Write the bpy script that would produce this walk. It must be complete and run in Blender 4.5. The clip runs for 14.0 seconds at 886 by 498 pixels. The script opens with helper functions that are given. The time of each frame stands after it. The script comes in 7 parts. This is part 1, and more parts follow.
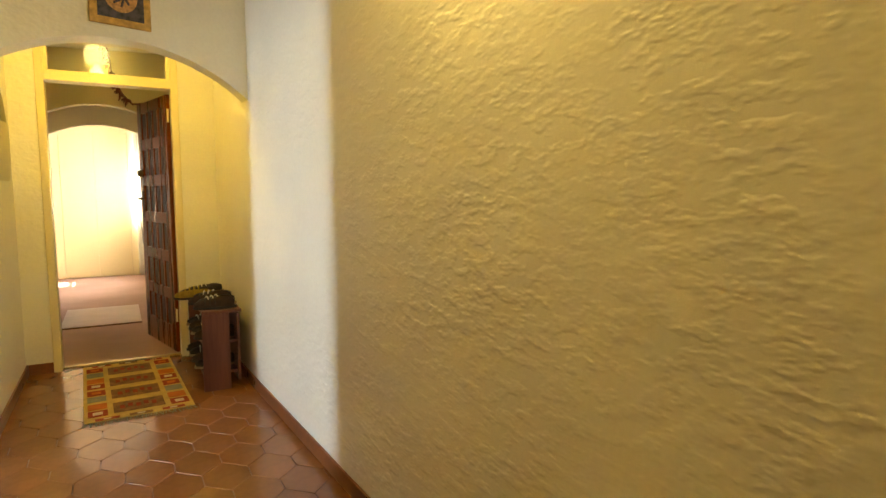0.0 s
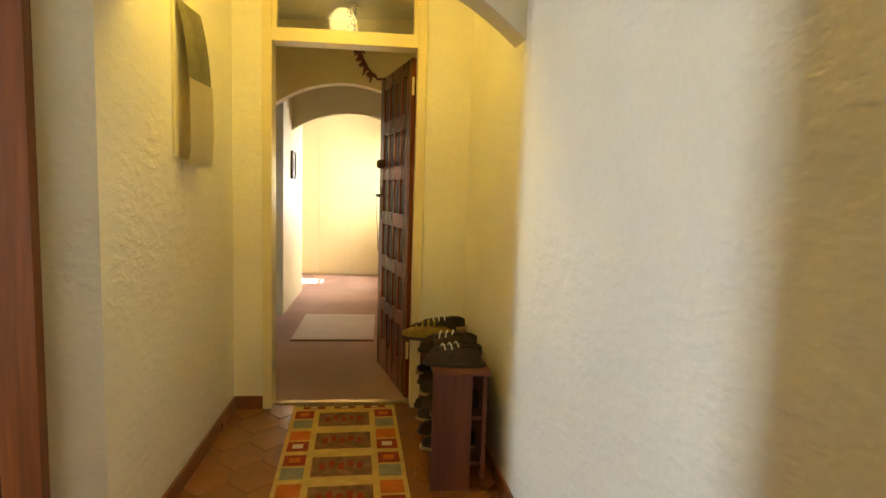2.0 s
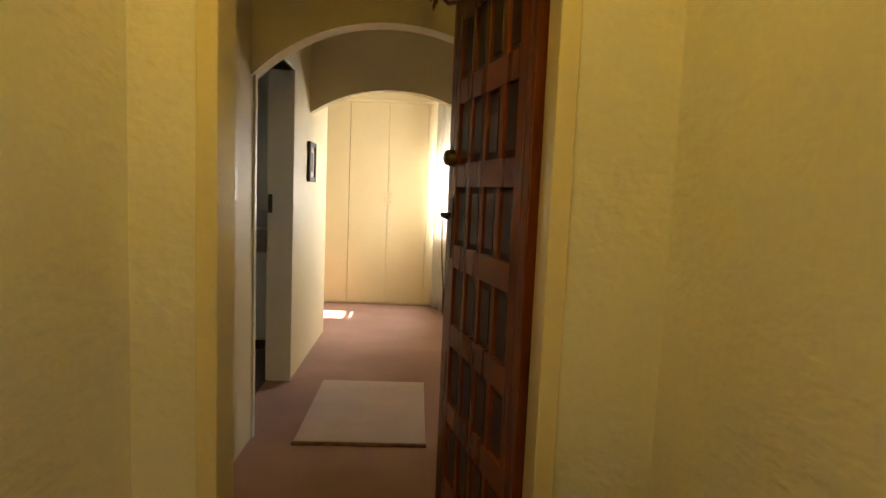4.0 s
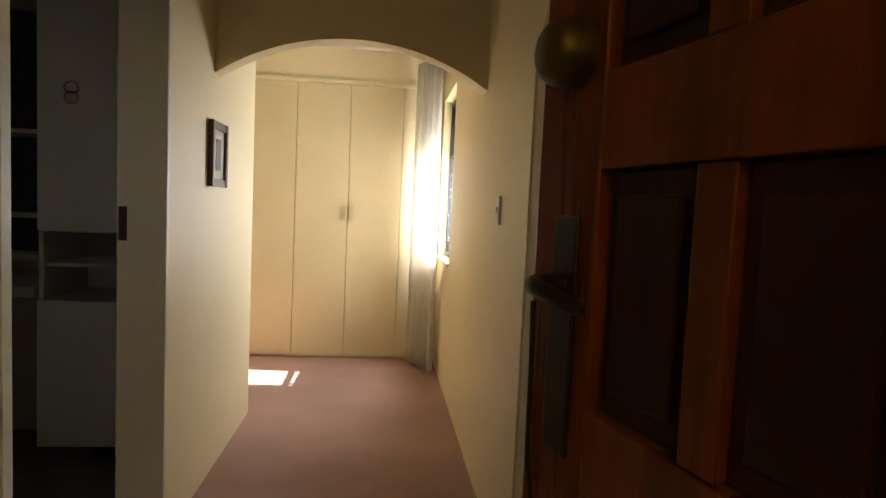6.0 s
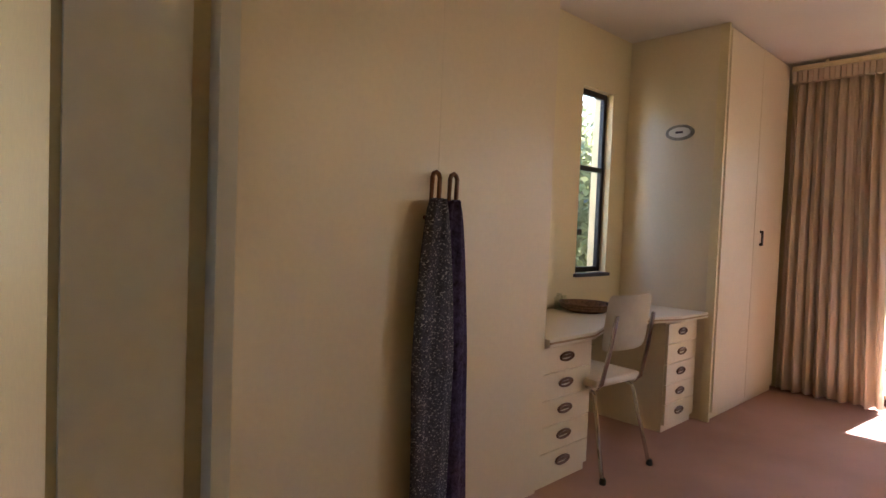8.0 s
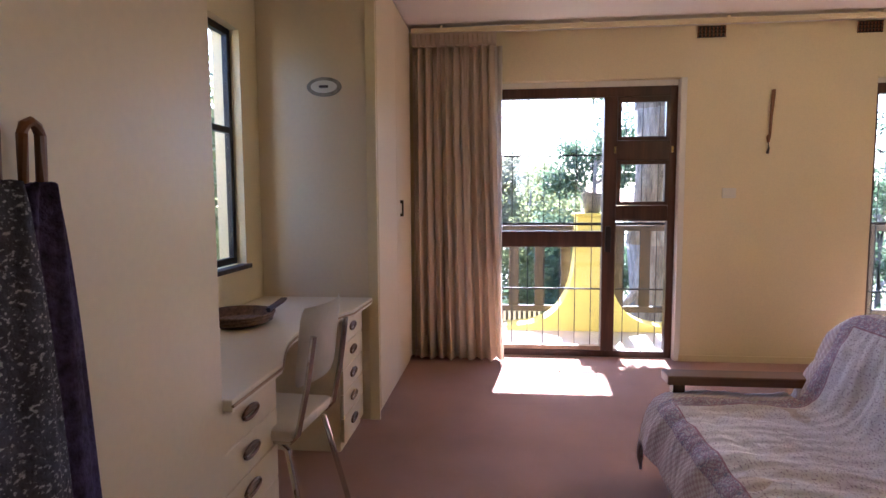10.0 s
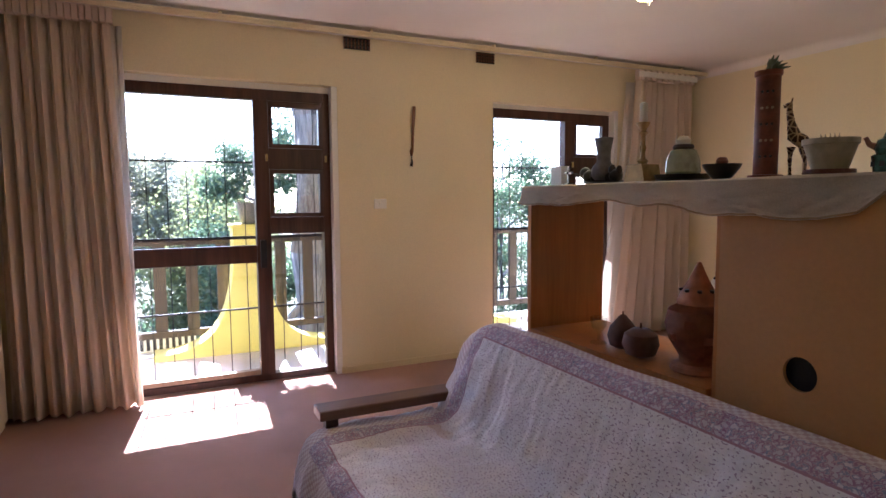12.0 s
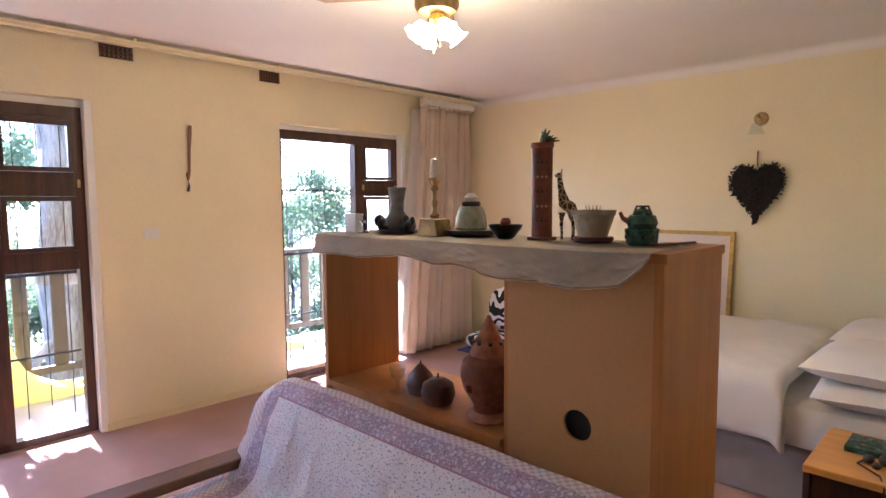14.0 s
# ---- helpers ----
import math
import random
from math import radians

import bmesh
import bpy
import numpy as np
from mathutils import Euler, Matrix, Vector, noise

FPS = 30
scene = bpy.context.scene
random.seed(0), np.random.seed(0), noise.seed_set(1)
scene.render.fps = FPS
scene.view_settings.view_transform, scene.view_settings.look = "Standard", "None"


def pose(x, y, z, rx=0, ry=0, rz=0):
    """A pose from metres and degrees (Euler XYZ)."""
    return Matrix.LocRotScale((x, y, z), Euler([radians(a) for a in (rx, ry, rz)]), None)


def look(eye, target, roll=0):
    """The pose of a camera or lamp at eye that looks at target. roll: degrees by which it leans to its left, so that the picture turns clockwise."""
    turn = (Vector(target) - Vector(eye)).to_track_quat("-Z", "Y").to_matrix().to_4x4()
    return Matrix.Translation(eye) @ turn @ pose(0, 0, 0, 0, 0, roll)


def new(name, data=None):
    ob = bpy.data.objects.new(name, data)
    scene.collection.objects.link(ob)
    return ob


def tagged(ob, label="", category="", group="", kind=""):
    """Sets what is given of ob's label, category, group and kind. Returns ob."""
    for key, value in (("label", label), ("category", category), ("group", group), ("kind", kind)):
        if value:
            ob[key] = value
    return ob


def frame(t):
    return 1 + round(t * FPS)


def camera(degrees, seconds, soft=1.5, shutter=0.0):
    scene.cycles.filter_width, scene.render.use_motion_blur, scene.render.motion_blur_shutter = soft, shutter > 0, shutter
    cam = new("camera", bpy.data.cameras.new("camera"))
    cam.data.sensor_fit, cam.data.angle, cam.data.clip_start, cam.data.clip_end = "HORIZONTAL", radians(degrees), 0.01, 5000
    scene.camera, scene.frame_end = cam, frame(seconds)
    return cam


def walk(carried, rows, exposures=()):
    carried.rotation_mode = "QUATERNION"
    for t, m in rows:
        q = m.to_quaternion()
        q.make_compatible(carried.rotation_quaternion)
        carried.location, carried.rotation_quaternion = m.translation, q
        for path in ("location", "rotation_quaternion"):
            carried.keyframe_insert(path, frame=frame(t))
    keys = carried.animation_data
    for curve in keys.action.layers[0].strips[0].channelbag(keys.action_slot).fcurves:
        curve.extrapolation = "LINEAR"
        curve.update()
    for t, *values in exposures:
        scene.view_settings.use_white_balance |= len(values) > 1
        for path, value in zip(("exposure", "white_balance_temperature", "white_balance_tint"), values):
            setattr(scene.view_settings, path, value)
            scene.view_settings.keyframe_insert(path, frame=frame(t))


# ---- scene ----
cam = camera(74.6, 14.0)
PATH = [
    (0, (1.348, 0.407, 1.279), (2.318, 2.145, 1.08), -0.0),
    (0.5, (1.446, 0.71, 1.258), (2.198, 2.553, 1.062), 0.5),
    (1, (1.519, 1.101, 1.253), (2.046, 3.02, 1.053), 0.9),
    (1.5, (1.542, 1.541, 1.251), (1.869, 3.505, 1.053), 1.3),
    (2, (1.552, 1.968, 1.264), (1.762, 3.946, 1.062), 1.7),
    (2.5, (1.54, 2.412, 1.274), (1.658, 4.398, 1.068), 1.9),
    (3, (1.502, 2.874, 1.278), (1.587, 4.862, 1.076), 2.2),
    (5.5, (1.346, 5.194, 1.333), (1.478, 7.183, 1.168), 2.9),
    (6, (1.368, 5.533, 1.281), (1.577, 7.517, 1.144), 2.6),
    (6.5, (1.37, 5.874, 1.234), (1.823, 7.818, 1.115), 2.7),
    (7, (1.446, 6.19, 1.192), (2.227, 8.029, 1.102), 3.0),
    (7.2, (1.482, 6.301, 1.167), (2.387, 8.083, 1.09), 3.1),
    (8.35, (1.86, 7.0, 1.21), (3.41, 8.26, 1.11), 1.6),
    (9.5, (2.237, 7.596, 1.255), (4.164, 8.1, 1.075), 0.2),
    (10, (2.358, 7.548, 1.259), (4.34, 7.754, 1.087), -0.3),
    (10.5, (2.469, 7.52, 1.261), (4.459, 7.43, 1.091), -0.2),
    (11, (2.527, 7.472, 1.265), (4.489, 7.124, 1.096), -0.3),
    (11.5, (2.602, 7.406, 1.288), (4.5, 6.8, 1.115), -0.4),
    (12, (2.667, 7.354, 1.325), (4.468, 6.502, 1.153), -0.4),
    (12.5, (2.691, 7.34, 1.376), (4.369, 6.265, 1.203), -0.4),
    (13, (2.715, 7.327, 1.43), (4.278, 6.092, 1.257), -0.5),
    (13.5, (2.729, 7.327, 1.477), (4.195, 5.977, 1.307), -0.4),
    (14, (2.74, 7.326, 1.502), (4.129, 5.897, 1.336), -0.4),
]
walk(cam, [(t, look(*r)) for t, *r in PATH], exposures=((0.0, 4.5, 7200, 12), (1.5, 4.35, 7100, 12), (3.2, 3.7, 7100, 14), (5.3, 2.95, 6700, 16), (6.2, 2.85, 6500, 16), (7.2, 3.45, 6100, 18), (8.4, 3.5, 5600, 20), (9.5, 3.5, 5250, 24), (11.0, 2.6, 5150, 24), (12.0, 3.15, 5080, 22), (13.0, 3.5, 5000, 22), (14.0, 4.0, 5000, 22)))

# ---- world, sun, large lights ----
SUN_EL, SUN_AZ = radians(41), radians(-4)      # the sun stands in the east
world = bpy.data.worlds.new("sky")
scene.world = world
world.use_nodes = True
sky = world.node_tree.nodes.new("ShaderNodeTexSky")
sky.sky_type, sky.sun_disc = "NISHITA", False
sky.sun_elevation, sky.sun_rotation = SUN_EL, radians(94)
world.node_tree.nodes["Background"].inputs[1].default_value = 0.15
world.node_tree.links.new(sky.outputs[0], world.node_tree.nodes["Background"].inputs[0])
sun = new("sun", bpy.data.lights.new("sun", "SUN"))
sun.data.energy, sun.data.angle, sun.data.color = 5.0, radians(0.5), (1.0, 0.93, 0.82)
sun.matrix_world = look((40 * math.cos(SUN_EL) * math.cos(SUN_AZ), 40 * math.cos(SUN_EL) * math.sin(SUN_AZ), 40 * math.sin(SUN_EL)), (0, 0, 0))


def point_lamp(name, place, watts, colour, radius):
    ob = new(name, bpy.data.lights.new(name, "POINT"))
    ob.data.energy, ob.data.color, ob.data.shadow_soft_size = watts, colour, radius
    ob.location = place
    return ob


def area_lamp(name, eye, target, watts, colour, wide, high):
    ob = new(name, bpy.data.lights.new(name, "AREA"))
    ob.data.energy, ob.data.color, ob.data.shape, ob.data.size, ob.data.size_y = watts, colour, "RECTANGLE", wide, high
    ob.matrix_world = look(eye, target)
    return ob


point_lamp("hall_bulb", (1.25, 4.27, 2.28), 0.62, (1.0, 0.69, 0.07), 0.05)
point_lamp("entry_bulb", (2.02, 1.62, 2.26), 0.85, (1.0, 0.76, 0.22), 0.05)
point_lamp("fan_bulbs", (4.72, 5.32, 2.20), 2.1, (1.0, 0.78, 0.45), 0.09)
# daylight in the passage window's opening
area_lamp("window_daylight", (1.985, 9.875, 1.30), (0.0, 9.875, 1.25), 7.5, (0.84, 0.92, 1.0), 0.70, 0.72)
# area lamp standing in for yard daylight, in the slot of the added porch walls
area_lamp("doorway_daylight", (-1.80, 2.83, 1.16), (2.1, 3.3, 1.12), 4.0, (0.64, 0.80, 1.0), 0.27, 1.9)


# ---- materials ----
def links(m, a, b):
    m.node_tree.links.new(a, b)


def mat(name, colour, rough=0.6, metal=0.0, spots=0.06, scale=3.0, grain=40.0, bump=0.1, depth=0.002, spec=0.5, stretch=(1, 1, 1)):
    """A surface with variation at two scales, in metres, and a fine relief."""
    m = bpy.data.materials.new(name)
    m.use_nodes = True
    n = m.node_tree.nodes
    b = n["Principled BSDF"]
    b.inputs["Metallic"].default_value = metal
    b.inputs["Specular IOR Level"].default_value = spec
    co = n.new("ShaderNodeTexCoord")
    mp = n.new("ShaderNodeMapping")
    mp.inputs["Scale"].default_value = stretch
    links(m, co.outputs["Object"], mp.inputs[0])
    big, fine = n.new("ShaderNodeTexNoise"), n.new("ShaderNodeTexNoise")
    big.inputs["Scale"].default_value, fine.inputs["Scale"].default_value = scale, grain
    big.inputs["Detail"].default_value, fine.inputs["Detail"].default_value = 4, 5
    for t in (big, fine):
        links(m, mp.outputs[0], t.inputs["Vector"])
    mixer = n.new("ShaderNodeMath")
    mixer.operation = "MULTIPLY_ADD"
    links(m, fine.outputs["Fac"], mixer.inputs[0])
    mixer.inputs[1].default_value = 0.6
    links(m, big.outputs["Fac"], mixer.inputs[2])
    ramp = n.new("ShaderNodeValToRGB")
    lo = [max(0.0, c * (1 - spots * 1.6)) for c in colour]
    hi = [min(1.0, c * (1 + spots)) for c in colour]
    ramp.color_ramp.elements[0].position, ramp.color_ramp.elements[0].color = 0.5, (*lo, 1)
    ramp.color_ramp.elements[1].position, ramp.color_ramp.elements[1].color = 1.0, (*hi, 1)
    links(m, mixer.outputs[0], ramp.inputs[0])
    links(m, ramp.outputs[0], b.inputs["Base Color"])
    r = n.new("ShaderNodeMapRange")
    r.inputs["To Min"].default_value, r.inputs["To Max"].default_value = max(0.02, rough - 0.08), min(1.0, rough + 0.08)
    links(m, big.outputs["Fac"], r.inputs[0])
    links(m, r.outputs[0], b.inputs["Roughness"])
    bp = n.new("ShaderNodeBump")
    bp.inputs["Strength"].default_value, bp.inputs["Distance"].default_value = bump, depth
    links(m, fine.outputs["Fac"], bp.inputs["Height"])
    links(m, bp.outputs[0], b.inputs["Normal"])
    return m


def wood(name, colour, dark, rough=0.45, along=(1, 1, 0.06), scale=14.0, spec=0.4):
    """Timber with streaks along one axis of the object."""
    m = mat(name, colour, rough, spots=0.15, scale=scale, grain=scale * 6, bump=0.15, depth=0.001, spec=spec, stretch=along)
    ramp = [k for k in m.node_tree.nodes if k.type == "VALTORGB"][0].color_ramp
    ramp.elements[0].color = (*dark, 1)
    ramp.elements[0].position = 0.55
    return m


def trowelled(name, colour, rough=0.42):
    """Hand-trowelled plaster: broken ridges of a few centimetres over a smooth ground."""
    m = mat(name, colour, rough, spots=0.04, scale=2.0, grain=60, bump=0.2, depth=0.001)
    n = m.node_tree.nodes
    b, bp = n["Principled BSDF"], [k for k in n if k.type == "BUMP"][0]
    co = [k for k in n if k.type == "TEX_COORD"][0]
    warp, vor = n.new("ShaderNodeTexNoise"), n.new("ShaderNodeTexNoise")
    warp.inputs["Scale"].default_value = 5.0
    links(m, co.outputs["Object"], warp.inputs["Vector"])
    add = n.new("ShaderNodeMixRGB")
    add.blend_type, add.inputs[0].default_value = "ADD", 0.35
    mp = n.new("ShaderNodeMapping")
    mp.inputs["Scale"].default_value = (20, 13, 28)
    mp.inputs["Rotation"].default_value = (0.5, 0, 0)
    links(m, co.outputs["Object"], mp.inputs[0])
    links(m, mp.outputs[0], add.inputs[1])
    links(m, warp.outputs["Color"], add.inputs[2])
    links(m, add.outputs[0], vor.inputs["Vector"])
    vor.inputs["Scale"].default_value, vor.inputs["Detail"].default_value, vor.inputs["Roughness"].default_value = 1.0, 2.0, 0.5
    cut = n.new("ShaderNodeMapRange")
    cut.interpolation_type = "SMOOTHSTEP"
    cut.inputs["From Min"].default_value, cut.inputs["From Max"].default_value = 0.38, 0.70
    links(m, vor.outputs["Fac"], cut.inputs[0])
    b2 = n.new("ShaderNodeBump")
    b2.inputs["Strength"].default_value, b2.inputs["Distance"].default_value = 0.75, 0.0024
    # the ridges come and go over the wall
    fade, fade_cut, prod = n.new("ShaderNodeTexNoise"), n.new("ShaderNodeMapRange"), n.new("ShaderNodeMath")
    fade.inputs["Scale"].default_value, fade.inputs["Detail"].default_value = 2.6, 3.0
    links(m, co.outputs["Object"], fade.inputs["Vector"])
    fade_cut.inputs["From Min"].default_value, fade_cut.inputs["From Max"].default_value = 0.38, 0.66
    fade_cut.inputs["To Min"].default_value = 0.55
    links(m, fade.outputs["Fac"], fade_cut.inputs[0])
    prod.operation = "MULTIPLY"
    links(m, cut.outputs[0], prod.inputs[0])
    links(m, fade_cut.outputs[0], prod.inputs[1])
    links(m, prod.outputs[0], b2.inputs["Height"])
    links(m, bp.outputs[0], b2.inputs["Normal"])
    links(m, b2.outputs[0], b.inputs["Normal"])
    return m


def glass(name, tint=(1, 1, 1), rough=0.0):
    m = bpy.data.materials.new(name)
    m.use_nodes = True
    n = m.node_tree.nodes
    n.clear()
    out, mix = n.new("ShaderNodeOutputMaterial"), n.new("ShaderNodeMixShader")
    tr, gl = n.new("ShaderNodeBsdfTransparent"), n.new("ShaderNodeBsdfGlossy")
    tr.inputs[0].default_value = (*tint, 1)
    gl.inputs["Roughness"].default_value = rough
    mix.inputs[0].default_value = 0.05
    links(m, tr.outputs[0], mix.inputs[1])
    links(m, gl.outputs[0], mix.inputs[2])
    links(m, mix.outputs[0], out.inputs[0])
    return m


def glow(name, colour, strength):
    m = bpy.data.materials.new(name)
    m.use_nodes = True
    b = m.node_tree.nodes["Principled BSDF"]
    b.inputs["Base Color"].default_value = (*colour, 1)
    b.inputs["Emission Color"].default_value = (*colour, 1)
    b.inputs["Emission Strength"].default_value = strength
    return m


M = {}
M["hall"] = trowelled("hall_plaster", (0.80, 0.76, 0.66))
M["cream"] = mat("cream_wall_paint", (0.76, 0.65, 0.40), 0.5, spots=0.05, scale=1.2, grain=90, bump=0.15, depth=0.001)
M["bedroom"] = mat("yellow_wall_paint", (0.76, 0.665, 0.42), 0.6, spots=0.05, scale=1.0, grain=90, bump=0.15, depth=0.001)
M["ceiling"] = mat("ceiling_paint", (0.74, 0.69, 0.62), 0.8, spots=0.05, scale=1.0, grain=120, bump=0.2, depth=0.001)
M["white"] = mat("white_gloss_paint", (0.72, 0.70, 0.63), 0.35, spots=0.04, scale=2, grain=60, bump=0.08)
M["cream_gloss"] = mat("cream_gloss_paint", (0.74, 0.64, 0.40), 0.32, spots=0.04, scale=2, grain=60, bump=0.06)
# Cream gloss copied darker, to offset the strong passage window lamp.
M["cupboard_paint"] = mat("toned_down_cupboard_cream", (0.64, 0.53, 0.31), 0.4, spots=0.04, scale=1.2, grain=60, bump=0.06)
M["carpet"] = mat("brown_carpet", (0.42, 0.265, 0.215), 0.95, spots=0.16, scale=1.3, grain=400, bump=0.8, depth=0.004, spec=0.1)
M["tile"] = mat("terracotta_tile", (0.23, 0.088, 0.028), 0.17, spots=0.10, scale=4, grain=30, bump=0.05)
tn = M["tile"].node_tree.nodes
info, vr, hs = tn.new("ShaderNodeObjectInfo"), tn.new("ShaderNodeMapRange"), tn.new("ShaderNodeHueSaturation")
vr.inputs["To Min"].default_value, vr.inputs["To Max"].default_value = 0.95, 1.05
links(M["tile"], info.outputs["Random"], vr.inputs[0])
links(M["tile"], vr.outputs[0], hs.inputs["Value"])
links(M["tile"], tn["Principled BSDF"].inputs["Base Color"].links[0].from_socket, hs.inputs["Color"])
links(M["tile"], hs.outputs[0], tn["Principled BSDF"].inputs["Base Color"])
M["grout"] = mat("grout", (0.20, 0.078, 0.027), 0.7)
M["mahogany"] = wood("red_brown_door_wood", (0.20, 0.044, 0.009), (0.12, 0.026, 0.006), 0.28, spec=0.3)
M["entry_wood"] = wood("varnished_entry_wood", (0.22, 0.065, 0.016), (0.13, 0.036, 0.010), 0.3)
M["dark_wood"] = wood("dark_stained_wood", (0.075, 0.032, 0.02), (0.035, 0.015, 0.01), 0.4)
M["orange_wood"] = wood("orange_veneer", (0.44, 0.185, 0.046), (0.37, 0.145, 0.034), 0.4)
M["laminate"] = mat("cream_laminate", (0.72, 0.62, 0.44), 0.35, spots=0.03, scale=1.5, grain=50, bump=0.03)
M["steel"] = mat("chrome", (0.6, 0.6, 0.6), 0.15, 1.0, spots=0.05, bump=0.0)
M["iron"] = mat("black_iron", (0.02, 0.02, 0.022), 0.45, 0.3, spots=0.2)
M["glass"] = glass("window_glass")
M["linen"] = mat("bed_linen", (0.72, 0.66, 0.58), 0.9, spots=0.05, scale=3, grain=160, bump=0.3, depth=0.002, spec=0.1)
M["yellow"] = mat("yellow_masonry_paint", (0.74, 0.64, 0.16), 0.7, spots=0.08, scale=2, grain=50, bump=0.3, depth=0.003)
M["concrete"] = mat("balcony_floor", (0.58, 0.53, 0.47), 0.8, spots=0.12, scale=2, grain=60, bump=0.4, depth=0.003)


# ---- mesh helpers ----
def box(bm, x0, x1, y0, y1, z0, z1):
    v = [bm.verts.new((x, y, z)) for z in (z0, z1) for y in (y0, y1) for x in (x0, x1)]
    for f in ((0, 2, 3, 1), (4, 5, 7, 6), (0, 1, 5, 4), (2, 6, 7, 3), (0, 4, 6, 2), (1, 3, 7, 5)):
        bm.faces.new([v[i] for i in f])
    return v


def boxes(*rows):
    bm = bmesh.new()
    for r in rows:
        box(bm, *r)
    return bm


def prism(bm, pts, a0, a1, axis="y"):
    """Extrude a 2D outline from a0 to a1 along one axis."""
    def put(p, a):
        return {"x": (a, p[0], p[1]), "y": (p[0], a, p[1]), "z": (p[0], p[1], a)}[axis]
    lo = [bm.verts.new(put(p, a0)) for p in pts]
    hi = [bm.verts.new(put(p, a1)) for p in pts]
    k = len(pts)
    bm.faces.new(lo)
    bm.faces.new(hi[::-1])
    for i in range(k):
        bm.faces.new((lo[i], hi[i], hi[(i + 1) % k], lo[(i + 1) % k]))


def tube(bm, points, radius, sides=8):
    """A round bar along a polyline."""
    rings = []
    pts = [Vector(p) for p in points]
    for i, p in enumerate(pts):
        d = (pts[min(i + 1, len(pts) - 1)] - pts[max(i - 1, 0)]).normalized()
        q = d.to_track_quat("Z", "Y")
        r = radius[i] if isinstance(radius, (list, tuple)) else radius
        rings.append([bm.verts.new(p + q @ Vector((r * math.cos(2 * math.pi * j / sides), r * math.sin(2 * math.pi * j / sides), 0))) for j in range(sides)])
    for a, b in zip(rings, rings[1:]):
        for j in range(sides):
            bm.faces.new((a[j], a[(j + 1) % sides], b[(j + 1) % sides], b[j]))
    bm.faces.new(rings[0][::-1])
    bm.faces.new(rings[-1])


def lathe(bm, profile, centre=(0, 0, 0), sides=24):
    """A turned shape from (radius, height) pairs, bottom to top."""
    cx, cy, cz = centre
    rings = []
    for r, h in profile:
        r = max(r, 0.0004)
        rings.append([bm.verts.new((cx + r * math.cos(2 * math.pi * j / sides), cy + r * math.sin(2 * math.pi * j / sides), cz + h)) for j in range(sides)])
    for a, b in zip(rings, rings[1:]):
        for j in range(sides):
            bm.faces.new((a[j], a[(j + 1) % sides], b[(j + 1) % sides], b[j]))
    bm.faces.new(rings[0][::-1])
    bm.faces.new(rings[-1])


def ob_from(name, bm, material, bevel=0.0, smooth=False, segments=2):
    bmesh.ops.recalc_face_normals(bm, faces=bm.faces)
    if bevel:
        sharp = [e for e in bm.edges if len(e.link_faces) == 2 and e.calc_face_angle(0) > 0.6]
        bmesh.ops.bevel(bm, geom=sharp, offset=bevel, segments=segments, affect="EDGES", profile=0.5, clamp_overlap=True)
    me = bpy.data.meshes.new(name)
    bm.to_mesh(me)
    bm.free()
    me.materials.append(material)
    if smooth:
        me.shade_smooth()
        me.set_sharp_from_angle(angle=radians(40))
    return new(name, me)


def part(name, bm, material, parent, label="", bevel=0.0, smooth=False):
    ob = ob_from(name, bm, material, bevel, smooth)
    ob.parent = parent
    if label:
        ob["label"] = label
    return ob


def thing(name, label, category, group="", kind="", at=(0, 0, 0)):
    ob = new(name)
    ob.location = at
    ob.empty_display_size = 0.1
    return tagged(ob, label, category, group, kind)


def structure(name, bm, material, label, category, bevel=0.0, smooth=False):
    return tagged(ob_from(name, bm, material, bevel, smooth), label, category, kind="structure")


def arch_outline(s0, s1, foot, apex, top, steps=28):
    """A lintel over s0..s1 whose underside is a segmental arch."""
    w, h = (s1 - s0) / 2, apex - foot
    r = (w * w + h * h) / (2 * h)
    mid, zc = (s0 + s1) / 2, apex - r
    a = math.asin(min(1.0, w / r))
    arc = [(mid + r * math.sin(-a + 2 * a * i / steps), zc + r * math.cos(-a + 2 * a * i / steps)) for i in range(steps + 1)]
    return [(s0, top)] + arc + [(s1, top)]


# ---- structure ----
CEIL = 2.54
# floors
structure("floor_hall", boxes((-1.2, 2.6, -2.0, 5.33, -0.10, -0.006)), M["grout"], "dark grout bed under the hall tiles", "floor")
structure("floor_carpet", boxes((-1.4, 7.0, 5.33, 11.0, -0.10, 0.0), (2.3, 7.0, 2.4, 5.33, -0.10, 0.0)), M["carpet"], "worn reddish brown carpet", "floor")
# hall and corridor
# Unseen walls, added to cut the doorway's daylight down to one slot.
structure("wall_porch", boxes((-1.97, -1.82, 0.75, 2.68, -0.02, 2.359), (-1.97, -1.82, 2.98, 5.65, -0.02, 2.359), (-1.97, 0.548, 0.60, 0.75, -0.02, 2.359), (-1.97, 0.548, 5.65, 5.80, -0.02, 2.359)), M["hall"], "unseen plaster walls added to narrow the daylight at the entrance", "wall")
def right_wall():
    bm = bmesh.new()
    prism(bm, [(2.34, -1.2), (2.03, 5.25), (2.25, 5.25), (2.60, -1.2)], 0.0, CEIL, "z")
    return bm
structure("wall_hall_right", right_wall(), M["hall"], "hand-trowelled cream plaster wall of the hall", "wall")
structure("wall_hall_back", boxes((-1.2, 2.6, -1.35, -1.2, 0.0, CEIL)), M["hall"], "plain plaster wall at the hall's end", "wall")
structure("wall_hall_left", boxes((0.55, 0.74, -1.2, 2.83, 0.0, CEIL), (0.55, 0.74, 2.83, 3.74, 2.06, CEIL), (0.55, 0.74, 3.74, 5.25, 0.0, CEIL)), M["hall"], "trowelled cream plaster wall with a doorway", "wall")
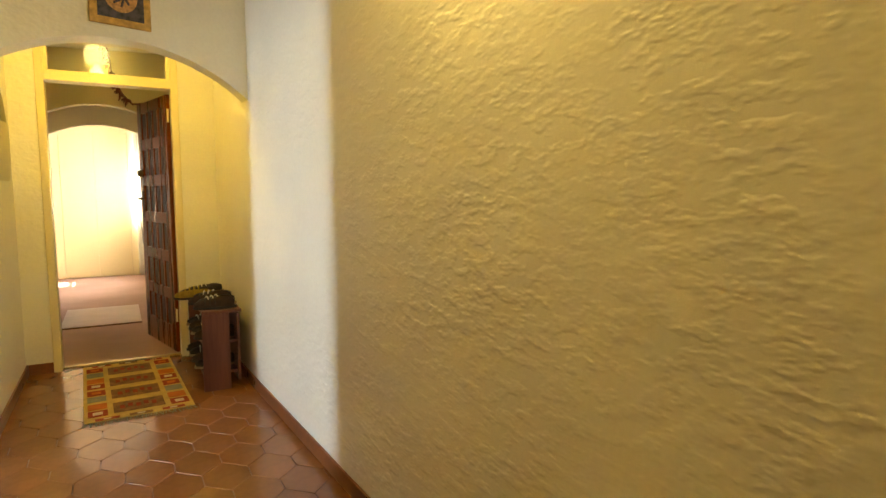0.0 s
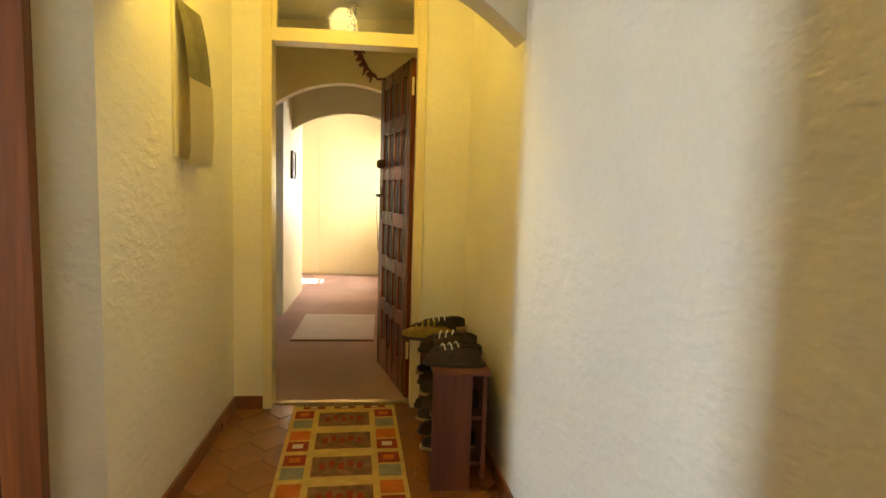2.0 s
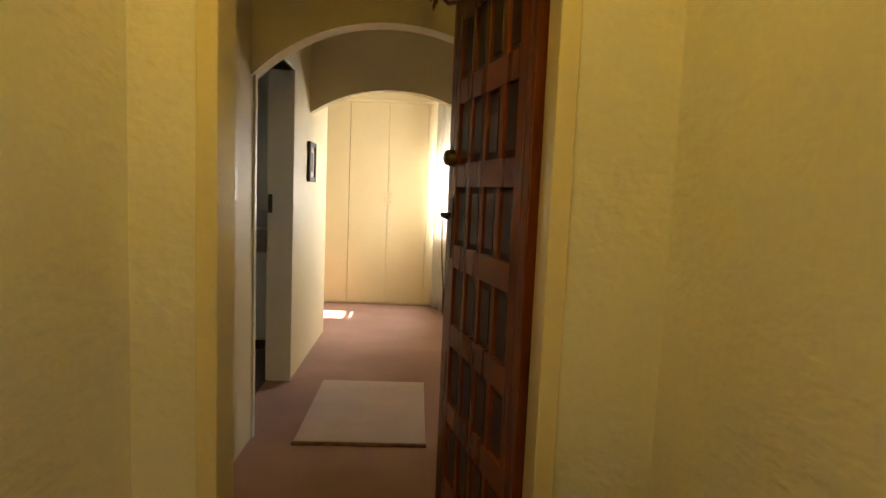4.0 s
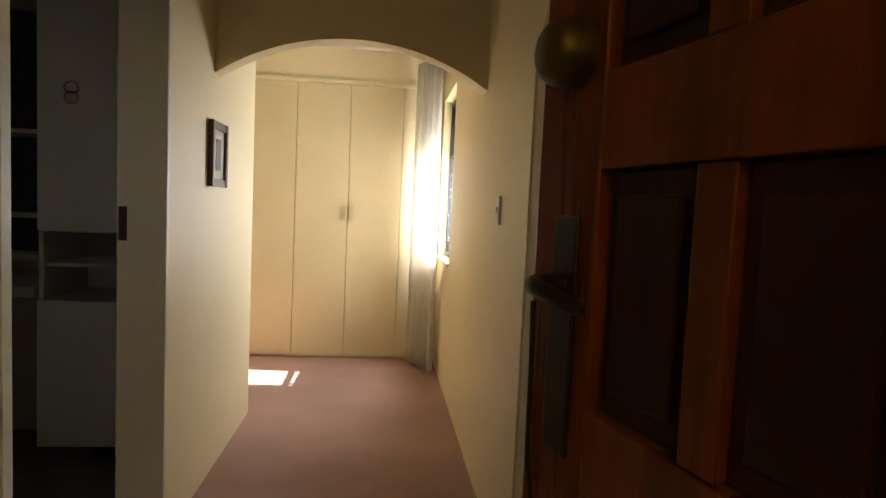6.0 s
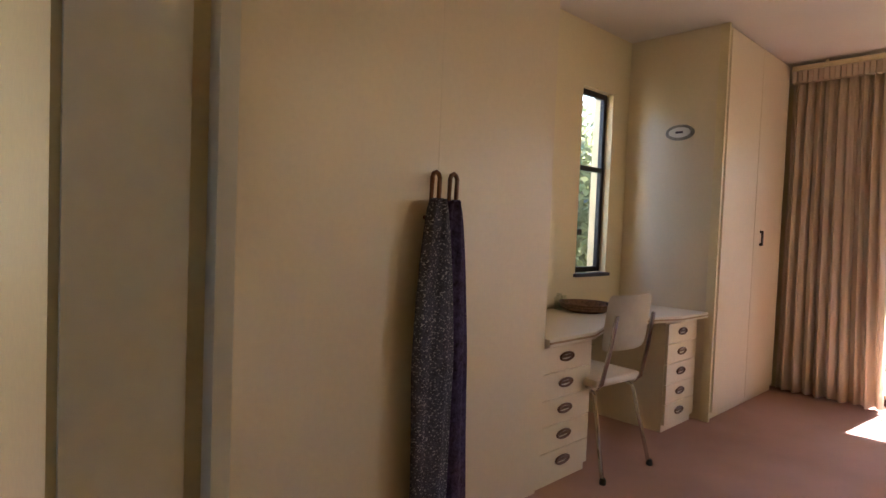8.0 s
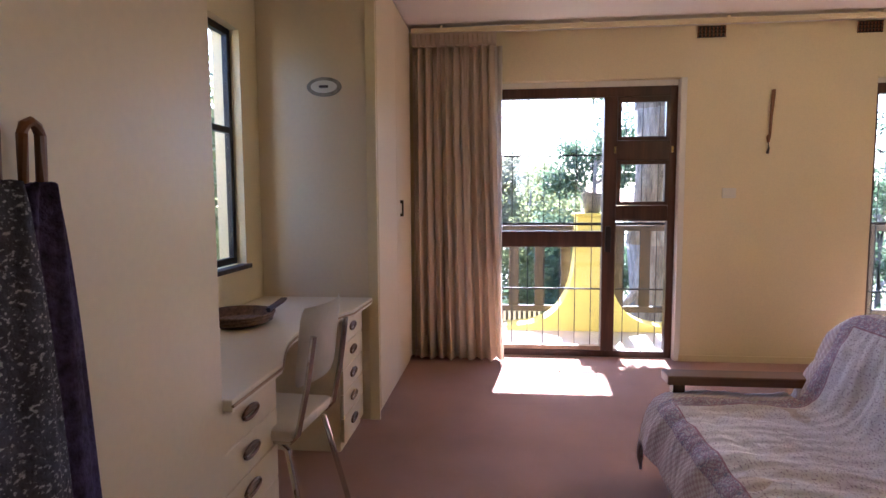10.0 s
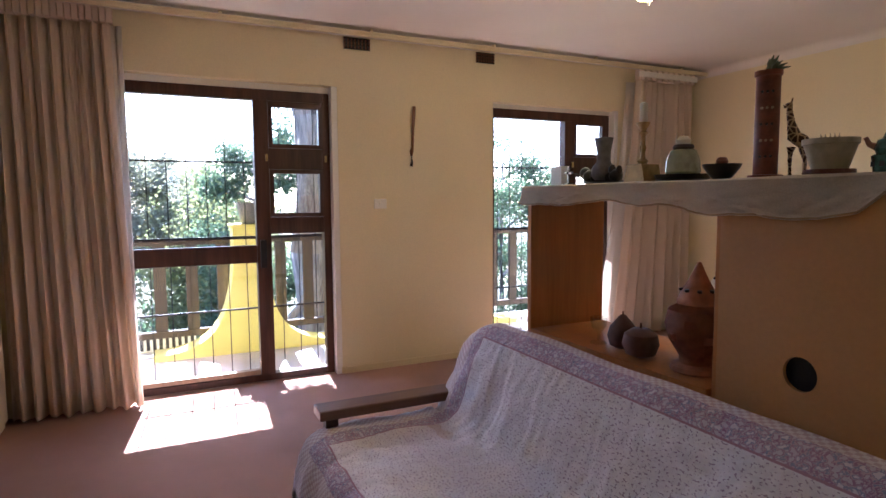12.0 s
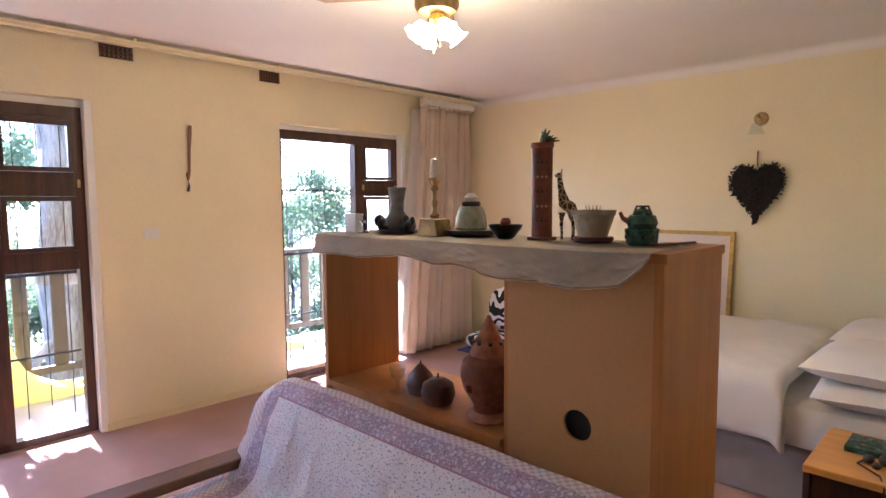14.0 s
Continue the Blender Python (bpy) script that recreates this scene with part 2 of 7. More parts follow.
def skewed_arch(pts, y_left, y_right, thick):
    """An arch across a passage whose right foot stands further on than its left."""
    bm = bmesh.new()
    run = pts[-1][0] - pts[0][0]
    lo = [bm.verts.new((p[0], y_left + (y_right - y_left) * (p[0] - pts[0][0]) / run, p[1])) for p in pts]
    hi = [bm.verts.new(v.co + Vector((0, thick, 0))) for v in lo]
    bm.faces.new(lo), bm.faces.new(hi[::-1])
    for i in range(len(pts)):
        j = (i + 1) % len(pts)
        bm.faces.new((lo[i], hi[i], hi[j], lo[j]))
    return bm
structure("arch_hall", skewed_arch(arch_outline(0.742, 2.10, 1.82, 2.075, CEIL - 0.002), 3.78, 4.20, 0.16), M["hall"], "low plastered arch across the hall", "arch")
structure("wall_hall_end", boxes((0.55, 0.90, 5.25, 5.40, 0.0, CEIL), (1.78, 2.25, 5.25, 5.40, 0.0, CEIL), (0.90, 1.78, 5.25, 5.40, 2.38, CEIL)), M["hall"], "cream plaster wall round the passage door", "wall")
# passage
structure("wall_passage_left", boxes((0.45, 0.60, 5.40, 6.79, 0.0, CEIL), (0.45, 0.60, 6.79, 7.70, 2.03, CEIL), (0.45, 0.60, 7.70, 9.07, 0.0, CEIL), (-0.3, 0.45, 8.92, 9.07, 0.0, CEIL)), M["cream"], "cream painted wall with the bathroom doorway", "wall")
def passage_right():
    bm = bmesh.new()
    box(bm, 1.83, 1.97, 5.40, 6.50, 0.0, CEIL)
    box(bm, 1.83, 1.97, 7.37, 9.50, 0.0, CEIL)
    box(bm, 1.83, 1.97, 9.50, 10.25, 0.0, 0.90)
    box(bm, 1.83, 1.97, 9.50, 10.25, 2.14, CEIL)
    box(bm, 1.83, 1.97, 10.25, 10.9, 0.0, CEIL)
    prism(bm, arch_outline(6.50, 7.37, 1.74, 2.02, CEIL), 1.83, 1.97, "x")
    return bm
structure("wall_passage_right", passage_right(), M["cream"], "cream painted wall with an arched bedroom opening", "wall")
structure("arch_passage_1", skewed_arch(arch_outline(0.60, 1.83, 1.82, 2.06, CEIL - 0.002), 6.74, 6.50, 0.12), M["cream"], "shallow plastered arch across the passage", "arch")
def arch_second():
    bm = bmesh.new()
    prism(bm, arch_outline(0.60, 1.83, 1.84, 2.03, CEIL - 0.002), 8.26, 8.36, "y")
    return bm
structure("arch_passage_2", arch_second(), M["cream"], "shallow plastered arch before the cupboards", "arch")
structure("wall_passage_end", boxes((-0.45, 1.97, 10.95, 11.1, 0.0, CEIL), (-0.45, -0.3, 8.92, 11.1, 0.0, CEIL), (-0.3, 1.83, 10.40, 10.55, 2.27, CEIL)), M["cream"], "cream wall round the built-in cupboards", "wall")
structure("ceiling_passage", boxes((-1.3, 2.6, -1.35, 11.1, CEIL, CEIL + 0.1)), M["ceiling"], "off-white painted ceiling", "ceiling")
# bedroom
structure("wall_bedroom_east", boxes((6.93, 7.13, 2.4, 3.53, 0, CEIL), (6.93, 7.13, 3.53, 4.87, 2.125, CEIL), (6.93, 7.13, 4.87, 6.19, 0, CEIL), (6.93, 7.13, 6.19, 7.70, 2.15, CEIL), (6.93, 7.13, 7.70, 9.1, 0, CEIL)), M["bedroom"], "yellow painted wall with two glazed doors", "wall")
structure("wall_bedroom_south", boxes((2.2, 6.93, 2.43, 2.58, 0, CEIL)), M["bedroom"], "yellow painted bedroom wall", "wall")
structure("wall_bedroom_north", boxes((1.97, 4.97, 8.92, 9.07, 0, CEIL), (4.97, 5.34, 8.92, 9.07, 0, 0.90), (4.97, 5.34, 8.92, 9.07, 2.14, CEIL), (5.34, 6.93, 8.92, 9.07, 0, CEIL)), M["bedroom"], "yellow painted wall behind the fitted cupboards", "wall")
structure("wall_bedroom_west", boxes((2.22, 2.30, 2.58, 5.60, 0, CEIL), (1.97, 2.30, 5.52, 5.60, 0, CEIL)), M["bedroom"], "plain yellow painted wall", "wall")
structure("ceiling_bedroom", boxes((1.97, 7.13, 2.43, 9.07, CEIL + 0.002, CEIL + 0.1)), M["ceiling"], "off-white ceiling with a plaster cove", "ceiling")

# ---- hall ----
def panelled_leaf(name, label, wide, high, columns, rows, m, group=""):
    """A door leaf in the plane x (hinge at x = 0) and z, 40 mm thick, with raised panels in sunk fields."""
    t = thing(name, label, "door", group)
    stile, rail, mull = 0.11, 0.085, 0.035
    bm = bmesh.new()
    box(bm, 0, stile, -0.02, 0.02, 0.006, high), box(bm, wide - stile, wide, -0.02, 0.02, 0.006, high)
    part("stiles", bm, m, t, bevel=0.002)
    inner_w = wide - 2 * stile
    zs = [0.20]
    field_h = (high - 0.20 - rail * rows) / rows
    bm = bmesh.new()
    box(bm, stile, wide - stile, -0.019, 0.019, 0.006, 0.20)
    for r in range(rows):
        z1 = 0.20 + (r + 1) * field_h + r * rail
        box(bm, stile, wide - stile, -0.019, 0.019, z1, z1 + rail)
    part("rails", bm, m, t, bevel=0.002)
    cell = (inner_w - mull * (columns - 1)) / columns
    bm = bmesh.new()
    for c in range(columns - 1):
        x0 = stile + (c + 1) * cell + c * mull
        for r in range(rows):
            z0 = 0.20 + r * (field_h + rail)
            box(bm, x0, x0 + mull, -0.017, 0.017, z0, z0 + field_h)
    part("mullions", bm, m, t, bevel=0.002)
    shared = None
    for r in range(rows):
        for c in range(columns):
            x0, z0 = stile + c * (cell + mull), 0.20 + r * (field_h + rail)
            if shared is None:
                b2 = bmesh.new()
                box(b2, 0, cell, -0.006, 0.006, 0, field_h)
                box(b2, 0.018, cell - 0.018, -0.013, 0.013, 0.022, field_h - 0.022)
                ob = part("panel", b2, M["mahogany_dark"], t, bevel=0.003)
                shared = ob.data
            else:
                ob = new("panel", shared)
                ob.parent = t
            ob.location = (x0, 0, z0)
    return t


# Panel tone, much darker than the stiles and rails around it.
M["mahogany_dark"] = wood("darker_panel_wood", (0.055, 0.014, 0.005), (0.03, 0.008, 0.003), 0.35, spec=0.25)
M["brass"] = mat("aged_brass", (0.42, 0.30, 0.12), 0.35, 1.0, spots=0.2, scale=20)
M["dull_brass"] = mat("tarnished_brass", (0.13, 0.09, 0.045), 0.45, 0.8, spots=0.3, scale=30)
M["pale_brass"] = mat("worn_pale_brass", (0.62, 0.52, 0.33), 0.45, 0.4, spots=0.15, scale=30)
M["bronze"] = mat("dark_bronze", (0.06, 0.045, 0.035), 0.4, 0.8, spots=0.2, scale=20)

HINGE, FREE = Vector((1.725, 5.385)), Vector((1.550, 6.142))
door = panelled_leaf("passage_door", "open red-brown panelled timber door with dark lever handle", 0.777, 2.01, 4, 6, M["mahogany"])
d = FREE - HINGE
door.matrix_world = pose(HINGE.x, HINGE.y, 0, 0, 0, math.degrees(math.atan2(d.y, d.x)))
bm = bmesh.new()
box(bm, 0.690, 0.732, 0.02, 0.025, 1.05, 1.28)
plate = part("lock_plate", bm, M["bronze"], door, "dark bronze lock plate", bevel=0.004)
bm = bmesh.new()
tube(bm, [(0.711, 0.02, 1.215), (0.711, 0.045, 1.215), (0.709, 0.054, 1.215), (0.702, 0.059, 1.2145), (0.688, 0.061, 1.213), (0.655, 0.060, 1.209), (0.632, 0.057, 1.206), (0.625, 0.055, 1.205)], [0.011, 0.009, 0.009, 0.009, 0.0085, 0.0075, 0.007, 0.003], 16)
part("lever_handle", bm, M["bronze"], door, "dark lever handle", smooth=True)
bm = bmesh.new()
tube(bm, [(0.711, 0.02, 1.43), (0.711, 0.040, 1.43), (0.711, 0.052, 1.43), (0.711, 0.057, 1.43)], [0.032, 0.031, 0.027, 0.020], 28)
part("dead_lock", bm, M["dull_brass"], door, "round tarnished brass lock", smooth=True)
bm = bmesh.new()
tube(bm, [(0.70, 0.06, 1.20), (0.71, 0.052, 1.05), (0.695, 0.045, 0.93), (0.71, 0.04, 0.83)], 0.003, 5)
part("key_string", bm, M["bronze"], door, "thin key string")
for z in (0.25, 1.80):
    bm = bmesh.new()
    tube(bm, [(-0.008, 0.012, z), (-0.008, 0.012, z + 0.1)], 0.008)
    part("hinge", bm, M["cream_gloss"], door, "painted steel hinge")

frame_t = tagged(thing("door_frame", "cream gloss timber frame with a glazed fanlight", "door frame", kind="structure"))
for nm, r in (("jamb", (0.90, 0.95, 5.235, 5.37, 0, 2.38)), ("jamb", (1.73, 1.78, 5.235, 5.37, 0, 2.38)), ("transom_rail", (0.95, 1.73, 5.235, 5.37, 2.03, 2.10)), ("head", (0.95, 1.73, 5.235, 5.37, 2.31, 2.38)),
              ("fanlight_bead", (0.95, 0.975, 5.25, 5.30, 2.10, 2.31)), ("fanlight_bead", (1.705, 1.73, 5.25, 5.30, 2.10, 2.31))):
    part(nm, boxes(r), M["cream_gloss"], frame_t, bevel=0.003)
pane = part("fanlight_pane", boxes((0.975, 1.705, 5.272, 5.277, 2.10, 2.31)), M["glass"], frame_t, "clear fanlight glass")
pane.visible_shadow = False
structure("threshold", boxes((0.95, 1.73, 5.30, 5.345, -0.004, 0.012)), M["brass"], "worn metal threshold strip at the carpet edge", "threshold", bevel=0.004)

M["clay_skirt"] = mat("terracotta_skirting", (0.22, 0.075, 0.03), 0.3, spots=0.2, scale=8)
def skirting(name, a, b, high, thick, m, label):
    a, b = Vector(a), Vector(b)
    n = Vector((-(b - a).y, (b - a).x)).normalized() * thick
    bm = bmesh.new()
    prism(bm, [tuple(a), tuple(b), tuple(b + n), tuple(a + n)], 0.0, high, "z")
    structure(name, bm, m, label, "baseboard", bevel=0.002)
skirting("baseboard_hall_right", (2.329, -1.0), (2.030, 5.248), 0.075, 0.012, M["clay_skirt"], "terracotta tile skirting along the hall")
skirting("baseboard_hall_left", (0.742, 5.248), (0.742, 3.76), 0.075, 0.012, M["clay_skirt"], "terracotta tile skirting along the hall")
skirting("baseboard_hall_end", (0.90, 5.248), (0.755, 5.248), 0.075, 0.012, M["clay_skirt"], "terracotta tile skirting beside the door")
skirting("baseboard_hall_end", (2.015, 5.248), (1.78, 5.248), 0.075, 0.012, M["clay_skirt"], "terracotta tile skirting beside the door")

# entrance door, standing open
entry = panelled_leaf("entrance_door", "open varnished timber entrance door with raised panels", 0.86, 2.02, 4, 6, M["entry_wood"])
entry.matrix_world = pose(0.60, 3.68, 0.0, 0, 0, 180)
bm = boxes((-0.03, -0.026, -0.03, 0.03, 0.16, 0.26))
part("hinge_plate", bm, M["white"], entry, "small white hinge plate")

# lamps
def globe_lamp(x, y, r, name):
    t = thing(name, "round opal glass ceiling lamp, lit", "ceiling lamp", "hall ceiling lamps", at=(x, y, 0))
    bm = bmesh.new()
    lathe(bm, [(0.055, CEIL - 0.035), (0.06, CEIL - 0.03), (0.06, CEIL)])
    part("lamp_base", bm, M["white"], t, "white enamel base", smooth=True)
    bm = bmesh.new()
    zc = CEIL - 0.03 - r * 0.93
    lathe(bm, [(r * math.sin(math.pi * i / 14), zc - r * math.cos(math.pi * i / 14)) for i in range(13)], sides=28)
    part("globe", bm, M["opal"], t, "glowing opal glass globe", smooth=True)
M["opal"] = glow("opal_glass_lit", (1.0, 0.84, 0.30), 0.8)
globe_lamp(1.25, 4.27, 0.095, "hall_ceiling_lamp")
globe_lamp(2.02, 1.62, 0.095, "hall_ceiling_lamp")

# plaque over the arch
M["gold_paper"] = mat("gold_border", (0.55, 0.32, 0.08), 0.5, spots=0.25, scale=30)
M["navy"] = mat("dark_print", (0.06, 0.05, 0.06), 0.6, spots=0.4, scale=40)
M["ochre"] = mat("ochre_print", (0.50, 0.26, 0.09), 0.6, spots=0.3, scale=60)
t = thing("wall_plaque", "square gilt plaque with a dark round emblem over the arch", "plaque")
part("backing", boxes((-0.149, 0.149, -0.012, -0.001, -0.149, 0.149)), M["gold_paper"], t, bevel=0.003)
part("dark_field", boxes((-0.112, 0.112, -0.016, -0.012, -0.112, 0.112)), M["navy"], t, "dark blue field")
bm = bmesh.new()
tube(bm, [(0, -0.016, 0), (0, -0.021, 0)], 0.080, 28)
part("emblem", bm, M["ochre"], t, "round ochre emblem")
bm = bmesh.new()
for i in range(8):
    a = i * math.pi / 4
    tube(bm, [(0.053 * math.cos(a), -0.023, 0.053 * math.sin(a)), (0.019 * math.cos(a + 0.5), -0.023, 0.019 * math.sin(a + 0.5))], 0.006, 6)
part("scrolls", bm, M["navy"], t)
t.matrix_world = pose(1.409, 3.98, 2.283, 0, 0, 17.2)

# calendar
M["paper"] = mat("cream_paper", (0.74, 0.66, 0.46), 0.6, spots=0.05, scale=4, grain=80, bump=0.05)
M["print"] = mat("olive_print", (0.27, 0.25, 0.15), 0.5, spots=0.25, scale=8)
t = thing("wall_calendar", "hanging paper calendar with curled open leaves", "calendar")
part("backing_board", boxes((0.741, 0.752, 4.34, 4.58, 1.36, 1.955)), M["paper"], t, "thick cream back leaves")
def sheet(y0, y1, profile, thick=0.0016):
    bm = bmesh.new()
    lo = [[bm.verts.new((x + s * 0.012 * k, y, z)) for x, z in profile] for k, y, s in ((0, y0, 0), (0.5, (y0 + y1) / 2, 0.55), (1, y1, 1.0))]
    for a, b in zip(lo, lo[1:]):
        for i in range(len(profile) - 1):
            bm.faces.new((a[i], b[i], b[i + 1], a[i + 1]))
    bmesh.ops.solidify(bm, geom=bm.faces[:], thickness=thick)
    return bm
part("picture_leaf", sheet(4.36, 4.62, [(0.756, 1.97), (0.772, 1.90), (0.788, 1.80), (0.796, 1.70), (0.798, 1.655)]), M["print"], t, "dark olive picture page", smooth=True)
part("date_leaf", sheet(4.36, 4.63, [(0.800, 1.67), (0.803, 1.60), (0.803, 1.45), (0.797, 1.36), (0.790, 1.335)]), M["paper"], t, "blank-looking cream page", smooth=True)
bm = bmesh.new()
tube(bm, [(0.742, 4.47, 1.99), (0.762, 4.47, 1.993)], 0.004, 6)
part("nail", bm, M["iron"], t)

# kilim rug
M["wool_yellow"] = mat("rug_ochre_wool", (0.52, 0.34, 0.10), 0.95, spots=0.15, scale=12, grain=240, bump=0.8, depth=0.003, spec=0.1)
M["wool_red"] = mat("rug_red_wool", (0.26, 0.04, 0.02), 0.95, spots=0.2, scale=12, grain=240, bump=0.8, depth=0.003, spec=0.1)
M["wool_brown"] = mat("rug_brown_wool", (0.20, 0.10, 0.045), 0.95, spots=0.35, scale=18, grain=240, bump=0.8, depth=0.003, spec=0.1)
M["wool_grey"] = mat("rug_grey_wool", (0.22, 0.20, 0.13), 0.95, spots=0.2, scale=12, grain=240, bump=0.8, depth=0.003, spec=0.1)
M["wool_cream"] = mat("rug_cream_wool", (0.60, 0.50, 0.33), 0.95, spots=0.1, scale=12, grain=240, bump=0.8, depth=0.003, spec=0.1)
M["wool_orange"] = mat("rug_orange_wool", (0.48, 0.13, 0.03), 0.95, spots=0.2, scale=12, grain=240, bump=0.8, depth=0.003, spec=0.1)
rug = thing("kilim_rug", "small woven kilim in ochre, red and brown blocks with fringes", "rug", at=(1.385, 4.66, 0.001))
rug.rotation_euler = (0, 0, 0.045)
part("ground_weave", boxes((-0.285, 0.285, -0.60, 0.60, 0, 0.006)), M["wool_yellow"], rug, bevel=0.002)
rng = random.Random(4)
def block(x0, x1, y0, y1, m, h=0.0072):
    part("woven_block", boxes((x0, x1, y0, y1, 0.005, h)), m, rug)
for i in range(4):
    y0 = -0.535 + i * 0.272
    block(-0.135, 0.135, y0 + 0.03, y0 + 0.215, M["wool_brown"])
    for k in range(5):
        block(-0.10 + k * 0.042, -0.075 + k * 0.042, y0 + 0.09 + 0.02 * (k % 2), y0 + 0.15 + 0.02 * (k % 2), M["wool_red"], 0.0078)
    for sx in (-1, 1):
        for j, m in enumerate(((M["wool_red"], M["wool_orange"]), (M["wool_grey"], M["wool_red"]))[i % 2]):
            a, b = sorted((sx * 0.165, sx * 0.265))
            block(a, b, y0 + 0.015 + j * 0.125, y0 + 0.12 + j * 0.125, m)
            if m is M["wool_red"]:
                a, b = sorted((sx * 0.19, sx * 0.24))
                block(a, b, y0 + 0.045 + j * 0.125, y0 + 0.09 + j * 0.125, M["wool_cream"] if i % 2 == 0 else M["wool_orange"], 0.0078)
for y0 in (-0.592, 0.555):
    for k, m in enumerate((M["wool_red"], M["wool_brown"], M["wool_red"])):
        block(-0.23 + k * 0.17, -0.11 + k * 0.17, y0, y0 + 0.036, m)
        block(-0.19 + k * 0.17, -0.15 + k * 0.17, y0 + 0.01, y0 + 0.026, M["wool_cream"], 0.0078)
for sy in (-1, 1):
    bm = bmesh.new()
    for i in range(60):
        x = -0.28 + 0.56 * i / 59
        tube(bm, [(x, sy * 0.598, 0.004), (x + rng.uniform(-0.006, 0.006), sy * 0.625, 0.004), (x + rng.uniform(-0.012, 0.012), sy * rng.uniform(0.64, 0.665), 0.003)], 0.0028, 4)
    tagged(part("fringe", bm, M["wool_grey"], rug, "greyish knotted fringe"), kind="stuff")

# shoe rack and shoes
M["rack_wood"] = wood("red_rack_wood", (0.16, 0.055, 0.035), (0.10, 0.03, 0.02), 0.5)
rack = thing("shoe_rack", "low red-brown wooden shoe rack against the wall", "shoe rack")
RX0, RX1, RY0, RY1 = 1.775, 2.015, 4.29, 5.10
for nm, r in (("side_panel", (RX0, RX0 + 0.165, RY0, RY0 + 0.02, 0, 0.50)), ("side_panel", (RX0, RX0 + 0.165, RY1 - 0.02, RY1, 0, 0.50)), ("top_board", (RX0, RX1, RY0 - 0.01, RY1 + 0.01, 0.50, 0.52)),
              ("shelf", (RX0, RX1 - 0.02, RY0 + 0.02, RY1 - 0.02, 0.10, 0.118)), ("shelf", (RX0, RX1 - 0.02, RY0 + 0.02, RY1 - 0.02, 0.30, 0.318)), ("back_rail", (RX1 - 0.03, RX1 - 0.012, RY0, RY1, 0.05, 0.49))):
    part(nm, boxes(r), M["rack_wood"], rack, bevel=0.003)
M["leather_dark"] = mat("dark_leather", (0.03, 0.02, 0.018), 0.5, spots=0.3, scale=30)
M["leather_brown"] = mat("brown_suede", (0.06, 0.034, 0.023), 0.8, spots=0.25, scale=30)
M["mustard"] = mat("mustard_felt", (0.38, 0.25, 0.05), 0.9, spots=0.25, scale=30, bump=0.6)
M["lime"] = mat("yellow_canvas", (0.48, 0.38, 0.04), 0.8, spots=0.15, scale=30)
M["tan"] = mat("tan_sole", (0.42, 0.30, 0.18), 0.7, spots=0.15, scale=30)
def shoe(place, turn, upper, strap, label, tall=0.07, tilt=0.0):
    t = thing("shoe", label, "shoe", "shoes on the rack")
    bm = bmesh.new()
    out = [(0.042 * math.sin(a) * (1.0 + 0.22 * math.cos(a)), 0.135 * math.cos(a)) for a in [i * 2 * math.pi / 20 for i in range(20)]]
    prism(bm, out, 0.0, 0.018, "z")
    part("sole", bm, M["tan"] if strap is M["white"] else M["leather_dark"], t, bevel=0.003)
    bm = bmesh.new()
    rings = []
    for j in range(9):
        y = 0.125 - 0.03 * j
        h = [0.022, 0.038, 0.042, 0.045, 0.05, tall, tall + 0.004, tall + 0.002, tall * 0.8][j]
        w = [0.018, 0.036, 0.042, 0.042, 0.038, 0.034, 0.032, 0.032, 0.022][j]
        rings.append([bm.verts.new((w * math.cos(a), y, 0.017 + h * max(0, math.sin(a)) ** 0.7)) for a in [i * math.pi / 8 for i in range(9)]])
    for a, b in zip(rings, rings[1:]):
        for i in range(8):
            if not (3 <= i <= 4 and rings.index(a) >= 5):
                bm.faces.new((a[i], a[i + 1], b[i + 1], b[i]))
    bmesh.ops.solidify(bm, geom=bm.faces[:], thickness=0.003)
    part("upper", bm, upper, t, smooth=True)
    for k in range(3):
        bm = bmesh.new()
        y, h = 0.06 - 0.03 * k, 0.052 + 0.004 * k
        tube(bm, [(0.043 * math.cos(a), y, 0.016 + h * math.sin(a) ** 0.8) for a in [0.25 + i * (math.pi - 0.5) / 6 for i in range(7)]], 0.004, 5)
        part("strap", bm, strap, t)
    t.matrix_world = pose(*place, tilt, 0, turn)
L = (("dark leather sandal with pale straps on a shoe rack", M["leather_dark"], M["white"]), ("brown suede shoe with dark laces on a shoe rack", M["leather_brown"], M["leather_dark"]),
     ("mustard felt slipper on a shoe rack", M["mustard"], M["mustard"]), ("dark shoe with bright yellow straps on a shoe rack", M["leather_dark"], M["lime"]))
for i, (x, y, k, turn) in enumerate(((1.79, 4.80, 2, 78), (1.83, 4.91, 3, 84), (1.89, 5.02, 0, 95), (1.90, 4.68, 0, 75), (1.86, 4.57, 1, 85), (1.89, 4.47, 0, 100), (1.87, 4.37, 1, 80))):
    shoe((x, y, 0.5205), turn, L[k][1], L[k][2], L[k][0], tall=0.066 if k == 1 else 0.05)
for i, (y, k) in enumerate(((4.42, 1), (4.58, 0), (4.74, 1), (4.90, 0))):
    shoe((1.87, y, 0.3185), 88 + 4 * i, L[k][1], L[k][2], L[k][0])
    shoe((1.87, y + 0.03, 0.1185), 92 - 3 * i, L[1 - k][1], L[1 - k][2], L[1 - k][0])

